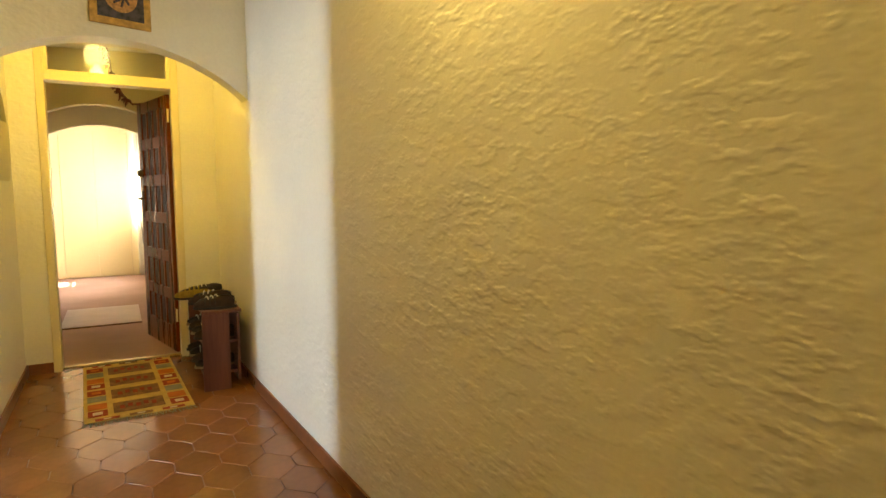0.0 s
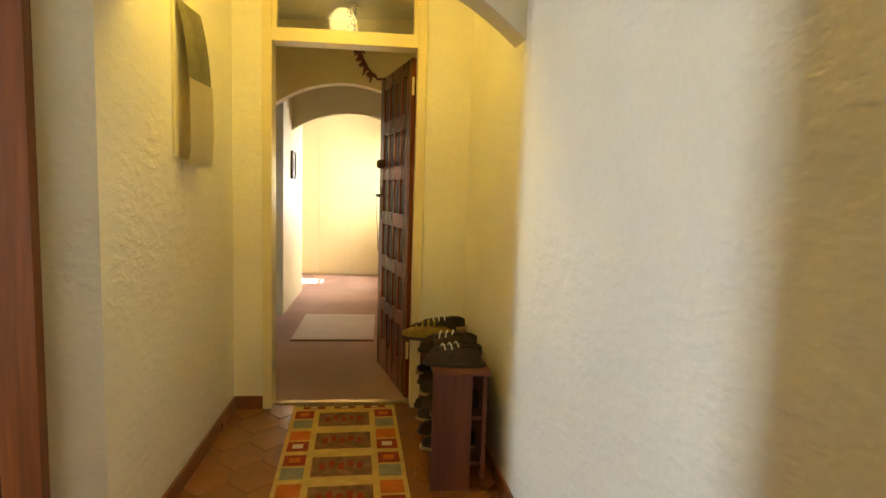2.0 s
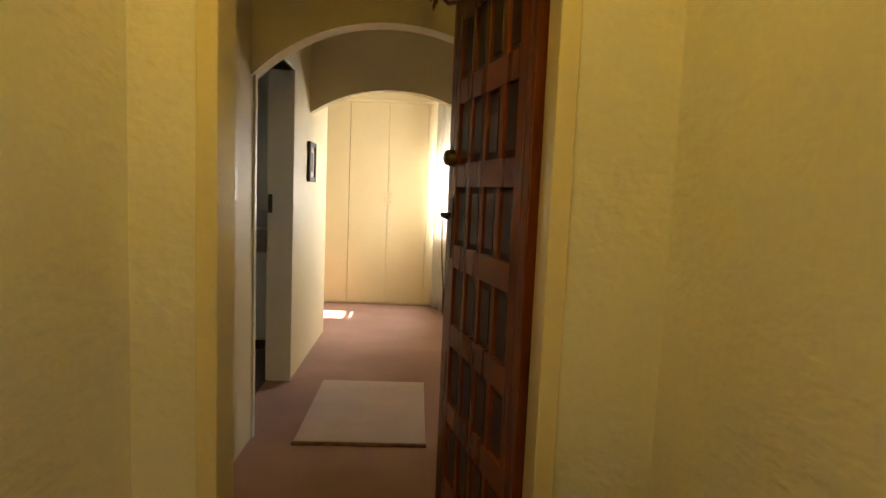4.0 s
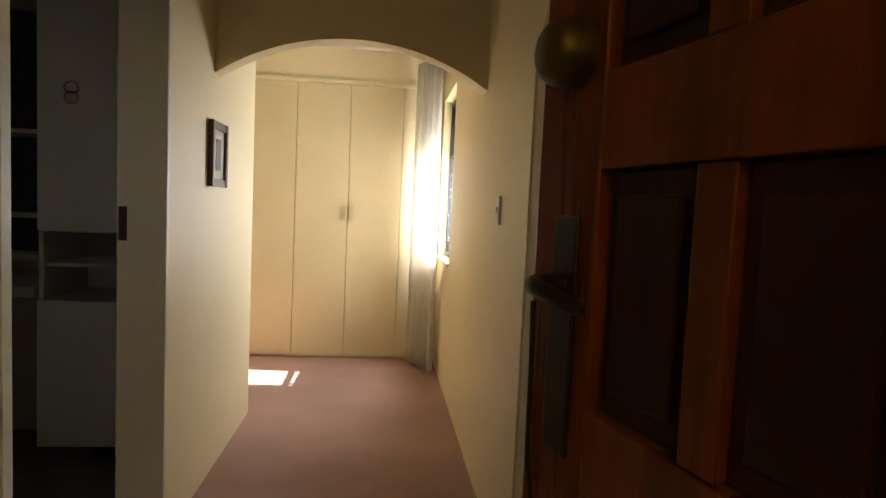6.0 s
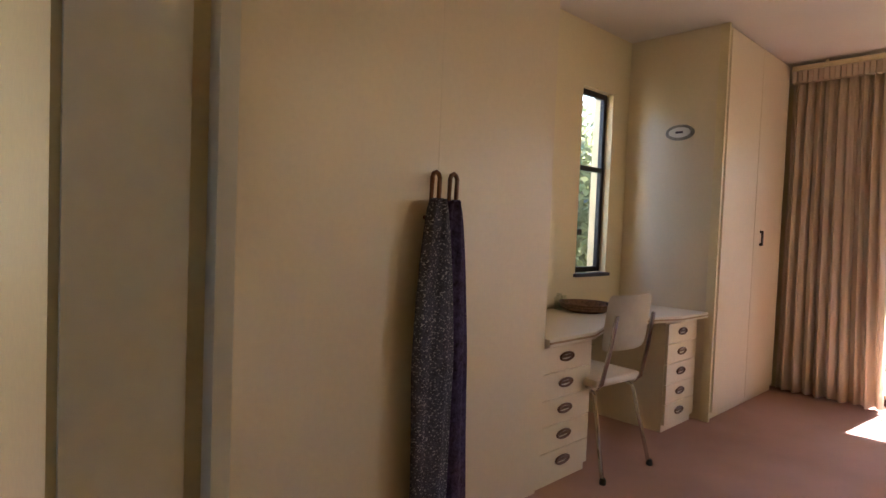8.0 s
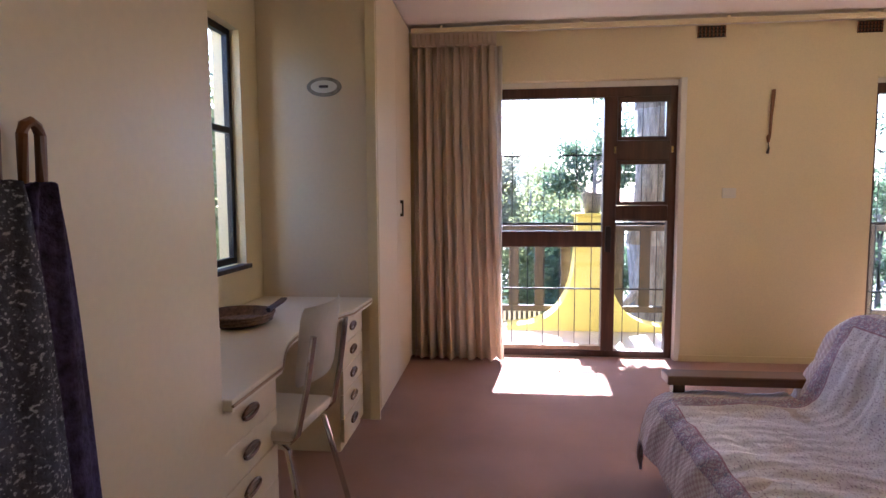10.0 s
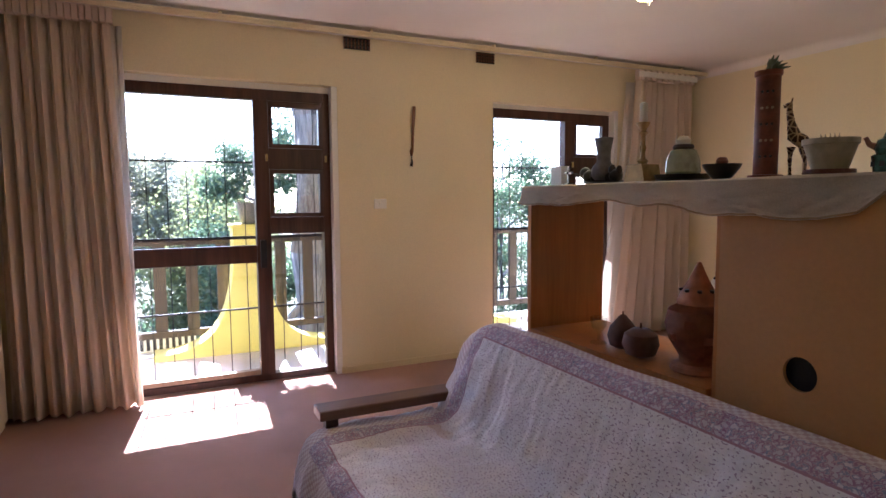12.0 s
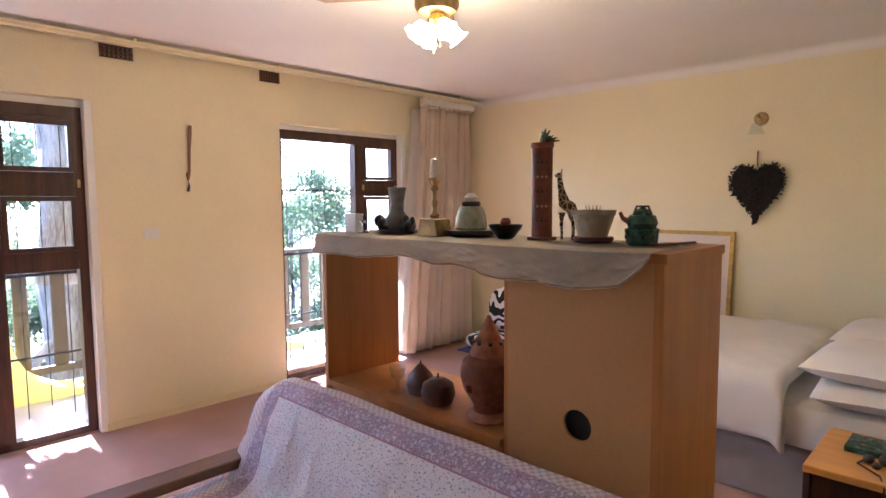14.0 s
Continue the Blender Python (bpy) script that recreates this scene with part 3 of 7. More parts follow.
# ---- passage ----
def switch_plate(x, y, z, face, wide, high, rockers, wall):
    """face +1: the plate looks towards +x."""
    t = thing("light_switch", "cream plastic light switch on the %s wall" % wall, "light switch")
    a, b = sorted((x, x + face * 0.009))
    part("plate", boxes((a, b, y - wide / 2, y + wide / 2, z - high / 2, z + high / 2)), M["white"], t, bevel=0.002)
    for k in range(rockers):
        c = z + (k - (rockers - 1) / 2) * 0.035
        a, b = sorted((x + face * 0.009, x + face * 0.017))
        part("rocker", boxes((a, b, y - 0.012, y + 0.012, c - 0.012, c + 0.012)), M["white"], t, bevel=0.002)
switch_plate(0.602, 6.46, 1.30, 1, 0.085, 0.145, 2, "passage")
switch_plate(1.828, 7.83, 1.285, -1, 0.07, 0.115, 1, "passage")
switch_plate(6.928, 5.87, 1.29, -1, 0.10, 0.075, 1, "bedroom")

t = thing("framed_picture", "small print in a dark carved frame on the passage wall", "picture")
for nm, r in (("frame_side", (0.602, 0.625, 8.17, 8.20, 1.335, 1.625)), ("frame_side", (0.602, 0.625, 8.385, 8.415, 1.335, 1.625)), ("frame_rail", (0.602, 0.622, 8.20, 8.385, 1.335, 1.37)), ("frame_rail", (0.602, 0.622, 8.20, 8.385, 1.59, 1.625))):
    part(nm, boxes(r), M["dark_wood"], t, bevel=0.003)
part("mount", boxes((0.602, 0.612, 8.20, 8.385, 1.37, 1.59)), M["linen"], t, "pale mount")
part("print", boxes((0.612, 0.614, 8.255, 8.33, 1.41, 1.55)), M["navy"], t, "dark small print")

M["mat_wool"] = mat("pale_pink_mat", (0.62, 0.50, 0.45), 0.95, spots=0.06, scale=5, grain=300, bump=0.8, depth=0.004, spec=0.1)
t = thing("floor_mat", "pale pink bath mat lying on the carpet", "mat")
part("woven_pad", boxes((0.825, 1.50, 6.73, 7.69, 0.001, 0.014)), M["mat_wool"], t, bevel=0.005)
part("hem", boxes((0.822, 1.503, 6.705, 6.729, 0.001, 0.011)), M["wool_brown"], t, "dark bound hem")

# fitted cupboards at the passage end
def cupboard_door(t, x0, x1, y, z0, z1, m, handle=None, hz=1.21, facing=-1, hm=None):
    ob = part("door", boxes((x0 + 0.002, x1 - 0.002, min(y, y + facing * 0.02), max(y, y + facing * 0.02), z0, z1)), m, t, bevel=0.002)
    if handle is not None:
        bm = bmesh.new()
        box(bm, handle - 0.012, handle + 0.012, y + facing * 0.026, y + facing * 0.020, hz - 0.05, hz + 0.05)
        bmesh.ops.recalc_face_normals(bm, faces=bm.faces)
        for s in (-1, 1):
            box(bm, handle - 0.012, handle + 0.012, y + facing * 0.040, y + facing * 0.026, hz + s * 0.05 - 0.006, hz + s * 0.05 + 0.006)
        box(bm, handle - 0.005, handle + 0.005, y + facing * 0.046, y + facing * 0.040, hz - 0.056, hz + 0.056)
        h = part("handle", bm, hm or M["pale_brass"], ob, "small pale brass plate handle")
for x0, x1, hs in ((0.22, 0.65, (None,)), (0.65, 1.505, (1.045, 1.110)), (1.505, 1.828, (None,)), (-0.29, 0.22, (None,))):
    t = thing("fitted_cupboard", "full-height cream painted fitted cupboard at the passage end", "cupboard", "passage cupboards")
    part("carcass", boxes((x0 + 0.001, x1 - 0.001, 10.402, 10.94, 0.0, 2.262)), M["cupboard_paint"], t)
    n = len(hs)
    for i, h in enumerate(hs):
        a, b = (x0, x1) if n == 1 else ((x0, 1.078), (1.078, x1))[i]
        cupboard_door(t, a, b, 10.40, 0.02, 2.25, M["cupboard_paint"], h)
bm = bmesh.new()
box(bm, -0.29, 1.828, 10.375, 10.40, 2.252, 2.285)
structure("trim_cupboard_head", bm, M["cream_gloss"], "cream painted moulding over the cupboards", "trim", bevel=0.004)

def cloth_hanging(path, z0, z1, folds, depth, m, name, t, rows=14, spread=0.0, seed=1, thick=0.002):
    """A gathered cloth that hangs along a plan line, with folds that open towards the hem."""
    rng = random.Random(seed)
    a, b = Vector(path[0]), Vector(path[1])
    n = Vector((-(b - a).y, (b - a).x)).normalized()
    cols = folds * 10
    ph = [rng.uniform(-0.5, 0.5) for _ in range(folds + 2)]
    amp = [rng.uniform(0.6, 1.2) for _ in range(folds + 2)]
    bm = bmesh.new()
    grid = []
    for r in range(rows + 1):
        k = r / rows
        row = []
        for c in range(cols + 1):
            u = c / cols
            f = u * folds
            i = min(int(f), folds)
            w = amp[i] * (1 - (f - i)) + amp[i + 1] * (f - i)
            s = math.sin(2 * math.pi * f + ph[i] * (0.3 + k)) * depth * w * (0.55 + 0.6 * (1 - k))
            s += math.sin(2 * math.pi * f * 2.3 + 1.3 * k + ph[i]) * depth * 0.22
            p = a.lerp(b, u) + n * s + (b - a).normalized() * spread * u * (1 - k) ** 1.4
            row.append(bm.verts.new((p.x, p.y, z0 + (z1 - z0) * k + (0.006 * math.sin(f * 3.1) if r == 0 else 0))))
        grid.append(row)
    for p, q in zip(grid, grid[1:]):
        for c in range(cols):
            bm.faces.new((p[c], p[c + 1], q[c + 1], q[c]))
    ob = part(name, bm, m, t, smooth=True)
    me = ob.modifiers.new("thick", "SOLIDIFY")
    me.thickness = thick
    return ob

def sheer(name, colour, through_light):
    m = mat(name, colour, 0.9, spots=0.05, scale=6, grain=300, bump=0.2, depth=0.001, spec=0.1)
    n = m.node_tree.nodes
    mix, tr, out = n.new("ShaderNodeMixShader"), n.new("ShaderNodeBsdfTranslucent"), n["Material Output"]
    tr.inputs[0].default_value = (*colour, 1)
    mix.inputs[0].default_value = through_light
    links(m, n["Principled BSDF"].outputs[0], mix.inputs[1])
    links(m, tr.outputs[0], mix.inputs[2])
    links(m, mix.outputs[0], out.inputs[0])
    return m
M["sheer"] = sheer("white_voile", (0.82, 0.80, 0.74), 0.7)
M["curtain"] = sheer("beige_curtain", (0.80, 0.69, 0.57), 0.5)
M["lining"] = sheer("pale_lining", (0.75, 0.70, 0.64), 0.45)

t = thing("passage_curtain", "white gathered voile curtain beside the passage window", "curtain")
cloth_hanging(((1.60, 10.30), (1.775, 9.90)), 0.03, 2.42, 6, 0.032, M["sheer"], "voile", t, seed=3)
bm = bmesh.new()
tube(bm, [(1.78, 9.3, 2.44), (1.78, 10.36, 2.44)], 0.012, 10)
part("curtain_rod", bm, M["iron"], t, "dark curtain rod")

def bar_window(name, label, wall, a0, a1, z0, z1, at, axis, m, bars, mid=None):
    """A steel casement in a wall opening: the frame, panes, bars and sill. axis y: the wall runs along y."""
    t = tagged(thing(name, label, "window", kind="structure"))
    def put(nm, b0, b1, c0, c1, d0, d1, mm, label=""):
        r = (d0, d1, b0, b1, c0, c1) if axis == "y" else (b0, b1, d0, d1, c0, c1)
        return part(nm, boxes(r), mm, t, label, bevel=0.0015)
    f = 0.035
    for nm, b0, b1, c0, c1 in (("window_frame", a0, a0 + f, z0, z1), ("window_frame", a1 - f, a1, z0, z1), ("window_frame", a0 + f, a1 - f, z0, z0 + f), ("window_frame", a0 + f, a1 - f, z1 - f, z1)):
        put(nm, b0, b1, c0, c1, at - 0.015, at + 0.015, m)
    if mid:
        put("transom", a0 + f, a1 - f, mid - 0.016, mid + 0.016, at - 0.014, at + 0.014, m)
    g = put("pane", a0 + f, a1 - f, z0 + f, z1 - f, at - 0.003, at + 0.001, M["glass"], "clear window pane")
    g.visible_shadow = False
    for i in range(bars):
        b = a0 + f + (a1 - a0 - 2 * f) * (i + 1) / (bars + 1)
        put("bar", b - 0.005, b + 0.005, z0, z1, at + 0.034, at + 0.044, m)
    return t
w = bar_window("window_passage", "dark steel window with upright burglar bars", None, 9.50, 10.25, 0.90, 2.12, 1.90, "y", M["iron"], 4, mid=1.68)
part("glazing_bar", boxes((1.884, 1.916, 9.535, 10.215, 1.010, 1.032)), M["iron"], w, bevel=0.002)
part("catch", boxes((1.845, 1.885, 9.56, 9.60, 0.94, 0.965)), M["bronze"], w, "window catch", bevel=0.003)
part("sill", boxes((1.815, 1.90, 9.50, 10.25, 0.885, 0.905)), M["cream"], w, "painted sill", bevel=0.004)

# bedroom opening: thin painted lining on the side posts
M["grey_paint"] = mat("grey_cream_frame", (0.74, 0.71, 0.62), 0.45, spots=0.05, scale=3)
structure("trim_bedroom_opening", boxes((1.838, 1.945, 7.362, 7.3695, 0, 1.74), (1.965, 1.985, 7.345, 7.39, 0, 1.74)), M["grey_paint"], "grey-cream painted lining of the bedroom opening", "trim")

# bathroom
M["bath_wall"] = mat("bathroom_paint", (0.64, 0.54, 0.44), 0.5, spots=0.05)
# The west wall has an unseen gap, added to let sky light in.
structure("wall_bathroom", boxes((-1.3, -1.15, 6.2, 7.1, 0, CEIL), (-1.3, -1.15, 7.1, 7.32, 0, 1.3), (-1.3, -1.15, 7.1, 7.32, 1.95, CEIL), (-1.3, -1.15, 7.32, 8.92, 0, CEIL), (-1.15, 0.45, 6.2, 6.35, 0, CEIL), (-1.15, 0.45, 8.77, 8.92, 0, CEIL)), M["bath_wall"], "grey-white bathroom walls", "wall")
structure("floor_bathroom", boxes((-1.15, 0.45, 6.35, 8.77, 0.001, 0.006)), mat("bathroom_floor", (0.16, 0.14, 0.14), 0.5, spots=0.2), "dark bathroom floor", "floor")
bt = tagged(thing("door_frame", "white painted frame of the bathroom doorway", "door frame", kind="structure"))
for nm, r in (("jamb", (0.44, 0.612, 6.775, 6.81, 0, 2.03)), ("jamb", (0.44, 0.608, 7.68, 7.705, 0, 2.03)), ("head", (0.44, 0.612, 6.775, 7.705, 2.03, 2.07))):
    part(nm, boxes(r), M["white"], bt, bevel=0.003)
part("strike_plate", boxes((0.447, 0.475, 7.676, 7.6795, 1.12, 1.24)), M["bronze"], bt, "dark strike plate", bevel=0.001)
t = thing("bathroom_cabinet", "tall white laminate cabinet with an open niche", "cabinet")
part("upper_box", boxes((-0.17, 0.43, 8.32, 8.76, 1.10, 2.40)), M["white"], t, bevel=0.002)
part("upper_door", boxes((-0.165, 0.425, 8.30, 8.318, 1.105, 2.395)), M["white"], t, bevel=0.002)
part("niche_back", boxes((-0.17, 0.43, 8.72, 8.76, 0.79, 1.098)), M["white"], t)
part("niche_side", boxes((-0.17, -0.15, 8.32, 8.72, 0.79, 1.098)), M["white"], t)
part("niche_shelf", boxes((-0.15, 0.43, 8.34, 8.72, 0.94, 0.955)), M["white"], t)
part("base_box", boxes((-0.17, 0.43, 8.30, 8.76, 0.11, 0.788)), M["white"], t, bevel=0.002)
part("plinth", boxes((0.02, 0.40, 8.42, 8.74, 0.006, 0.109)), M["dark_wood"], t, "dark recessed plinth")
bm = bmesh.new()
for s in (-1, 1):
    tube(bm, [(-0.02 + 0.03 * math.cos(a), 8.296, 1.72 + s * 0.022 + 0.026 * math.sin(a)) for a in [i * math.pi / 8 for i in range(17)]], 0.004, 5)
part("hook", bm, M["steel"], t, "small oval metal hook")
t = thing("bathroom_shelf", "white wall shelf unit with dark niches", "shelf")
part("side", boxes((-0.62, -0.60, 8.50, 8.76, 0.95, 2.20)), M["white"], t)
part("side", boxes((-0.205, -0.185, 8.50, 8.76, 0.95, 2.20)), M["white"], t)
for z in (0.95, 1.15, 1.55, 2.18):
    part("board", boxes((-0.60, -0.205, 8.50, 8.76, z, z + 0.02)), M["white"], t)
# Back coloured dark so that the niches look shaded.
part("back", boxes((-0.60, -0.205, 8.74, 8.76, 0.972, 2.178)), M["navy"], t, "dark back standing in for the shade in the niches")
t = thing("vanity_counter", "white bathroom counter on a wall panel", "counter")
part("counter_top", boxes((-1.14, -0.18, 8.30, 8.765, 0.80, 0.85)), M["white"], t, bevel=0.006)
part("support", boxes((-0.6, -0.56, 8.35, 8.765, 0.007, 0.799)), M["white"], t)

# chilli garland from the ceiling to the door's top corner
M["chilli"] = mat("dried_chilli", (0.12, 0.018, 0.012), 0.4, spots=0.4, scale=60)
t = thing("chilli_garland", "garland of dark red dried chillies hung over the door", "garland")
gp = [Vector((1.31, 6.24, 2.538)), Vector((1.33, 6.23, 2.42)), Vector((1.355, 6.21, 2.30)), Vector((1.40, 6.19, 2.16)), Vector((1.45, 6.18, 2.07)), Vector((1.505, 6.17, 2.02)), Vector((1.585, 6.15, 2.03))]
bm = bmesh.new()
tube(bm, [tuple(p) for p in gp], [0.006, 0.006, 0.006, 0.007, 0.008, 0.009, 0.007], 6)
part("string", bm, M["chilli"], t, smooth=True)
bm = bmesh.new()
rng = random.Random(9)
for i in range(70):
    k = rng.uniform(0, 4.3)
    p = gp[int(k)].lerp(gp[int(k) + 1], k - int(k))
    v = Vector((rng.uniform(-1, 1), rng.uniform(-1, 1), rng.uniform(-1.6, 0.2))).normalized()
    l = rng.uniform(0.035, 0.065)
    tube(bm, [tuple(p), tuple(p + v * l * 0.4), tuple(p + v * l * 0.8 + Vector((0, 0, -0.01))), tuple(p + v * l + Vector((0, 0, -0.02)))], [0.006, 0.009, 0.007, 0.002], 5)
tagged(part("chillies", bm, M["chilli"], t, smooth=True), kind="stuff")

# ---- bedroom ----
# wardrobe with long wooden loop handles
M["handle_wood"] = wood("brown_handle_wood", (0.22, 0.09, 0.035), (0.12, 0.05, 0.02), 0.4)
FRONT = 8.335
def loop_handle(parent, x, z0, z1):
    bm = bmesh.new()
    pts = [(x - 0.018, FRONT - 0.02, z0), (x - 0.018, FRONT - 0.05, z0 + 0.004), (x - 0.018, FRONT - 0.054, z1 - 0.02), (x - 0.012, FRONT - 0.054, z1 - 0.006), (x, FRONT - 0.054, z1), (x + 0.012, FRONT - 0.054, z1 - 0.006), (x + 0.018, FRONT - 0.054, z1 - 0.02), (x + 0.018, FRONT - 0.05, z0 + 0.004), (x + 0.018, FRONT - 0.02, z0)]
    tube(bm, pts, 0.0085, 8)
    part("loop_handle", bm, M["handle_wood"], parent, "brown wooden loop handle", smooth=True)
for x0, xm, x1, hs in ((1.99, None, 2.40, (None,)), (2.40, 3.163, 3.85, (3.12, 3.206))):
    t = thing("wardrobe", "full-height cream laminate wardrobe with wooden loop handles", "wardrobe", "bedroom wardrobes")
    part("carcass", boxes((x0 + 0.001, x1 - 0.001, FRONT + 0.002, 8.915, 0, CEIL - 0.003)), M["laminate"], t)
    xs = [x0, xm, x1] if xm else [x0, x1]
    for i, (a, b) in enumerate(zip(xs, xs[1:])):
        dr = part("door", boxes((a + 0.0003, b - 0.0003, FRONT - 0.018, FRONT, 0.06, CEIL - 0.03)), M["laminate"], t, bevel=0.001)
        if hs[i]:
            loop_handle(dr, hs[i], 1.222, 1.382)
# knitted scarf through the handles
def knit():
    m = mat("dark_flecked_knit", (0.065, 0.063, 0.085), 0.95, spots=0.2, scale=20, grain=90, bump=0.9, depth=0.006, spec=0.1)
    n = m.node_tree.nodes
    b = n["Principled BSDF"]
    co, f1, f2, mx, mp = n.new("ShaderNodeTexCoord"), n.new("ShaderNodeTexNoise"), n.new("ShaderNodeValToRGB"), n.new("ShaderNodeMixRGB"), n.new("ShaderNodeMapping")
    mp.inputs["Scale"].default_value = (115, 115, 170)
    links(m, co.outputs["Object"], mp.inputs[0])
    links(m, mp.outputs[0], f1.inputs["Vector"])
    f1.inputs["Scale"].default_value, f1.inputs["Detail"].default_value = 1.0, 2
    f2.color_ramp.elements[0].position, f2.color_ramp.elements[1].position = 0.57, 0.66
    links(m, f1.outputs["Fac"], f2.inputs[0])
    old = b.inputs["Base Color"].links[0].from_socket
    links(m, f2.outputs[0], mx.inputs[0])
    links(m, old, mx.inputs[1])
    mx.inputs[2].default_value = (0.33, 0.32, 0.33, 1)
    links(m, mx.outputs[0], b.inputs["Base Color"])
    return m
M["knit"] = knit()
M["knit_violet"] = mat("dark_violet_knit", (0.055, 0.04, 0.085), 0.95, spots=0.4, scale=40, grain=90, bump=0.9, depth=0.006, spec=0.1)
def hanging_scarf(t, name, top_x, top_w, bot_x, bot_w, z0, z1, y, m, seed):
    rng = random.Random(seed)
    bm = bmesh.new()
    grid = []
    R, C = 34, 30
    for r in range(R + 1):
        k = r / R
        z = z1 + (z0 - z1) * k
        e = min(1.0, k * 2.2) ** 0.6
        w, cx = top_w + (bot_w - top_w) * e, top_x + (bot_x - top_x) * k
        row = []
        for c in range(2 * C):
            a = 2 * math.pi * c / (2 * C)
            fold = 1 + 0.22 * math.sin(5 * a + 1.4 * k + seed) + 0.06 * math.sin(13 * a + 9 * k)
            row.append(bm.verts.new((cx + w / 2 * math.cos(a) * (0.9 + 0.1 * math.sin(4 * k + seed)), y + 0.026 * math.sin(a) * fold, z + 0.004 * math.sin(7 * a))))
        grid.append(row)
    for p, q in zip(grid, grid[1:]):
        for c in range(2 * C):
            bm.faces.new((p[c], p[(c + 1) % (2 * C)], q[(c + 1) % (2 * C)], q[c]))
    bm.faces.new(grid[0]), bm.faces.new(grid[-1][::-1])
    part(name, bm, m, t, smooth=True)
t = thing("knitted_scarf", "long dark flecked knitted scarf hung through wardrobe handles", "scarf")
hanging_scarf(t, "front_fall", 3.105, 0.065, 3.11, 0.21, 0.015, 1.285, FRONT - 0.086, M["knit"], 1)
hanging_scarf(t, "back_fall", 3.205, 0.055, 3.255, 0.18, 0.02, 1.285, FRONT - 0.058, M["knit_violet"], 2)

# dressing table in the alcove
M["formica"] = mat("cream_formica", (0.76, 0.68, 0.52), 0.3, spots=0.03, scale=2, grain=60, bump=0.03)
t = thing("dressing_table", "built-in cream laminate dressing table top", "dressing table")
bm = bmesh.new()
curve = [(3.852, 8.29)] + [(4.22 + 0.95 * i / 12, 8.29 + 0.11 * math.sin(math.pi * i / 12)) for i in range(13)] + [(5.538, 8.28), (5.538, 8.918), (3.852, 8.918)]
prism(bm, curve, 0.672, 0.708, "z")
part("worktop", bm, M["formica"], t, bevel=0.004)
bm = bmesh.new()
tube(bm, [(x, y - 0.001, 0.690) for x, y in curve[:-2]], 0.005, 6)
part("front_edging", bm, M["tan"], t, "thin brown front edging", smooth=True)
M["pull_brown"] = mat("brown_bronze_pull", (0.15, 0.075, 0.035), 0.4, 0.5, spots=0.25, scale=30)
def pedestal(x0, x1, label):
    t = thing("drawer_pedestal", label, "drawer unit", "dressing table drawers")
    part("carcass", boxes((x0, x1, 8.352, 8.90, 0, 0.671)), M["laminate"], t)
    n, z0, h = 5, 0.045, 0.123
    for i in range(n):
        dr = part("drawer_front", boxes((x0 + 0.002, x1 - 0.002, 8.332, 8.350, z0 + i * h + 0.002, z0 + (i + 1) * h - 0.002)), M["laminate"], t, bevel=0.002)
        bm = bmesh.new()
        cx, cz = (x0 + x1) / 2 - 0.02, z0 + i * h + 0.068
        tube(bm, [(cx + 0.052 * math.cos(a), 8.325, cz + 0.018 * math.sin(a)) for a in [k * math.pi / 8 for k in range(17)]], 0.006, 6)
        tube(bm, [(cx - 0.045, 8.330, cz), (cx + 0.045, 8.330, cz)], 0.007, 8)
        part("drawer_pull", bm, M["pull_brown"], dr, "brown oval drawer pull", smooth=True)
pedestal(3.862, 4.262, "cream five-drawer pedestal beside the wardrobe")
pedestal(5.10, 5.50, "cream five-drawer pedestal beside the tall cupboard")
# cupboard B beside the alcove
t = thing("tall_cupboard", "full-height cream cupboard between alcove and curtain", "cupboard")
part("carcass", boxes((5.54, 6.78, 8.27, 8.915, 0, CEIL - 0.003)), M["laminate"], t)
for a, b in ((5.60, 6.18), (6.18, 6.76)):
    dr = part("door", boxes((a + 0.002, b - 0.002, 8.25, 8.268, 0.05, CEIL - 0.03)), M["laminate"], t, bevel=0.002)
    if a > 6:
        bm = bmesh.new()
        x = 6.30
        box(bm, x - 0.012, x + 0.012, 8.238, 8.249, 1.14, 1.16), box(bm, x - 0.012, x + 0.012, 8.238, 8.249, 1.23, 1.25)
        box(bm, x - 0.012, x + 0.012, 8.228, 8.238, 1.14, 1.25)
        part("handle", bm, M["bronze"], dr, "dark bracket handle", bevel=0.002)
part("corner_moulding", boxes((5.532, 5.556, 8.244, 8.30, 0, CEIL - 0.004), (5.560, 5.576, 8.252, 8.266, 0, CEIL - 0.004)), M["cream_gloss"], t, bevel=0.002)
M["plate_grey"] = mat("grey_plate_glaze", (0.26, 0.24, 0.20), 0.3, spots=0.2, scale=30)
t = thing("door_plate_ornament", "oval white ceramic plate with a small motif", "wall plate")
bm = bmesh.new()
prism(bm, [(8.53 + 0.098 * math.cos(a), 1.875 + 0.052 * math.sin(a)) for a in [k * math.pi / 14 for k in range(28)]], 5.528, 5.539, "x")
part("rim", bm, M["plate_grey"], t, "grey glazed rim", bevel=0.003)
bm = bmesh.new()
prism(bm, [(8.53 + 0.074 * math.cos(a), 1.875 + 0.034 * math.sin(a)) for a in [k * math.pi / 14 for k in range(28)]], 5.525, 5.528, "x")
part("inner_field", bm, M["white"], t, "white glazed field")
part("motif", boxes((5.522, 5.525, 8.505, 8.555, 1.868, 1.882)), M["navy"], t, "dark motif bar")
# alcove window
w = bar_window("window_alcove", "narrow dark steel casement over the dressing table", None, 4.97, 5.34, 0.92, 2.14, 8.985, "x", M["iron"], 0, mid=1.62)
part("sill", boxes((4.95, 5.36, 8.895, 8.955, 0.895, 0.918)), M["navy"], w, "dark glazed sill", bevel=0.003)
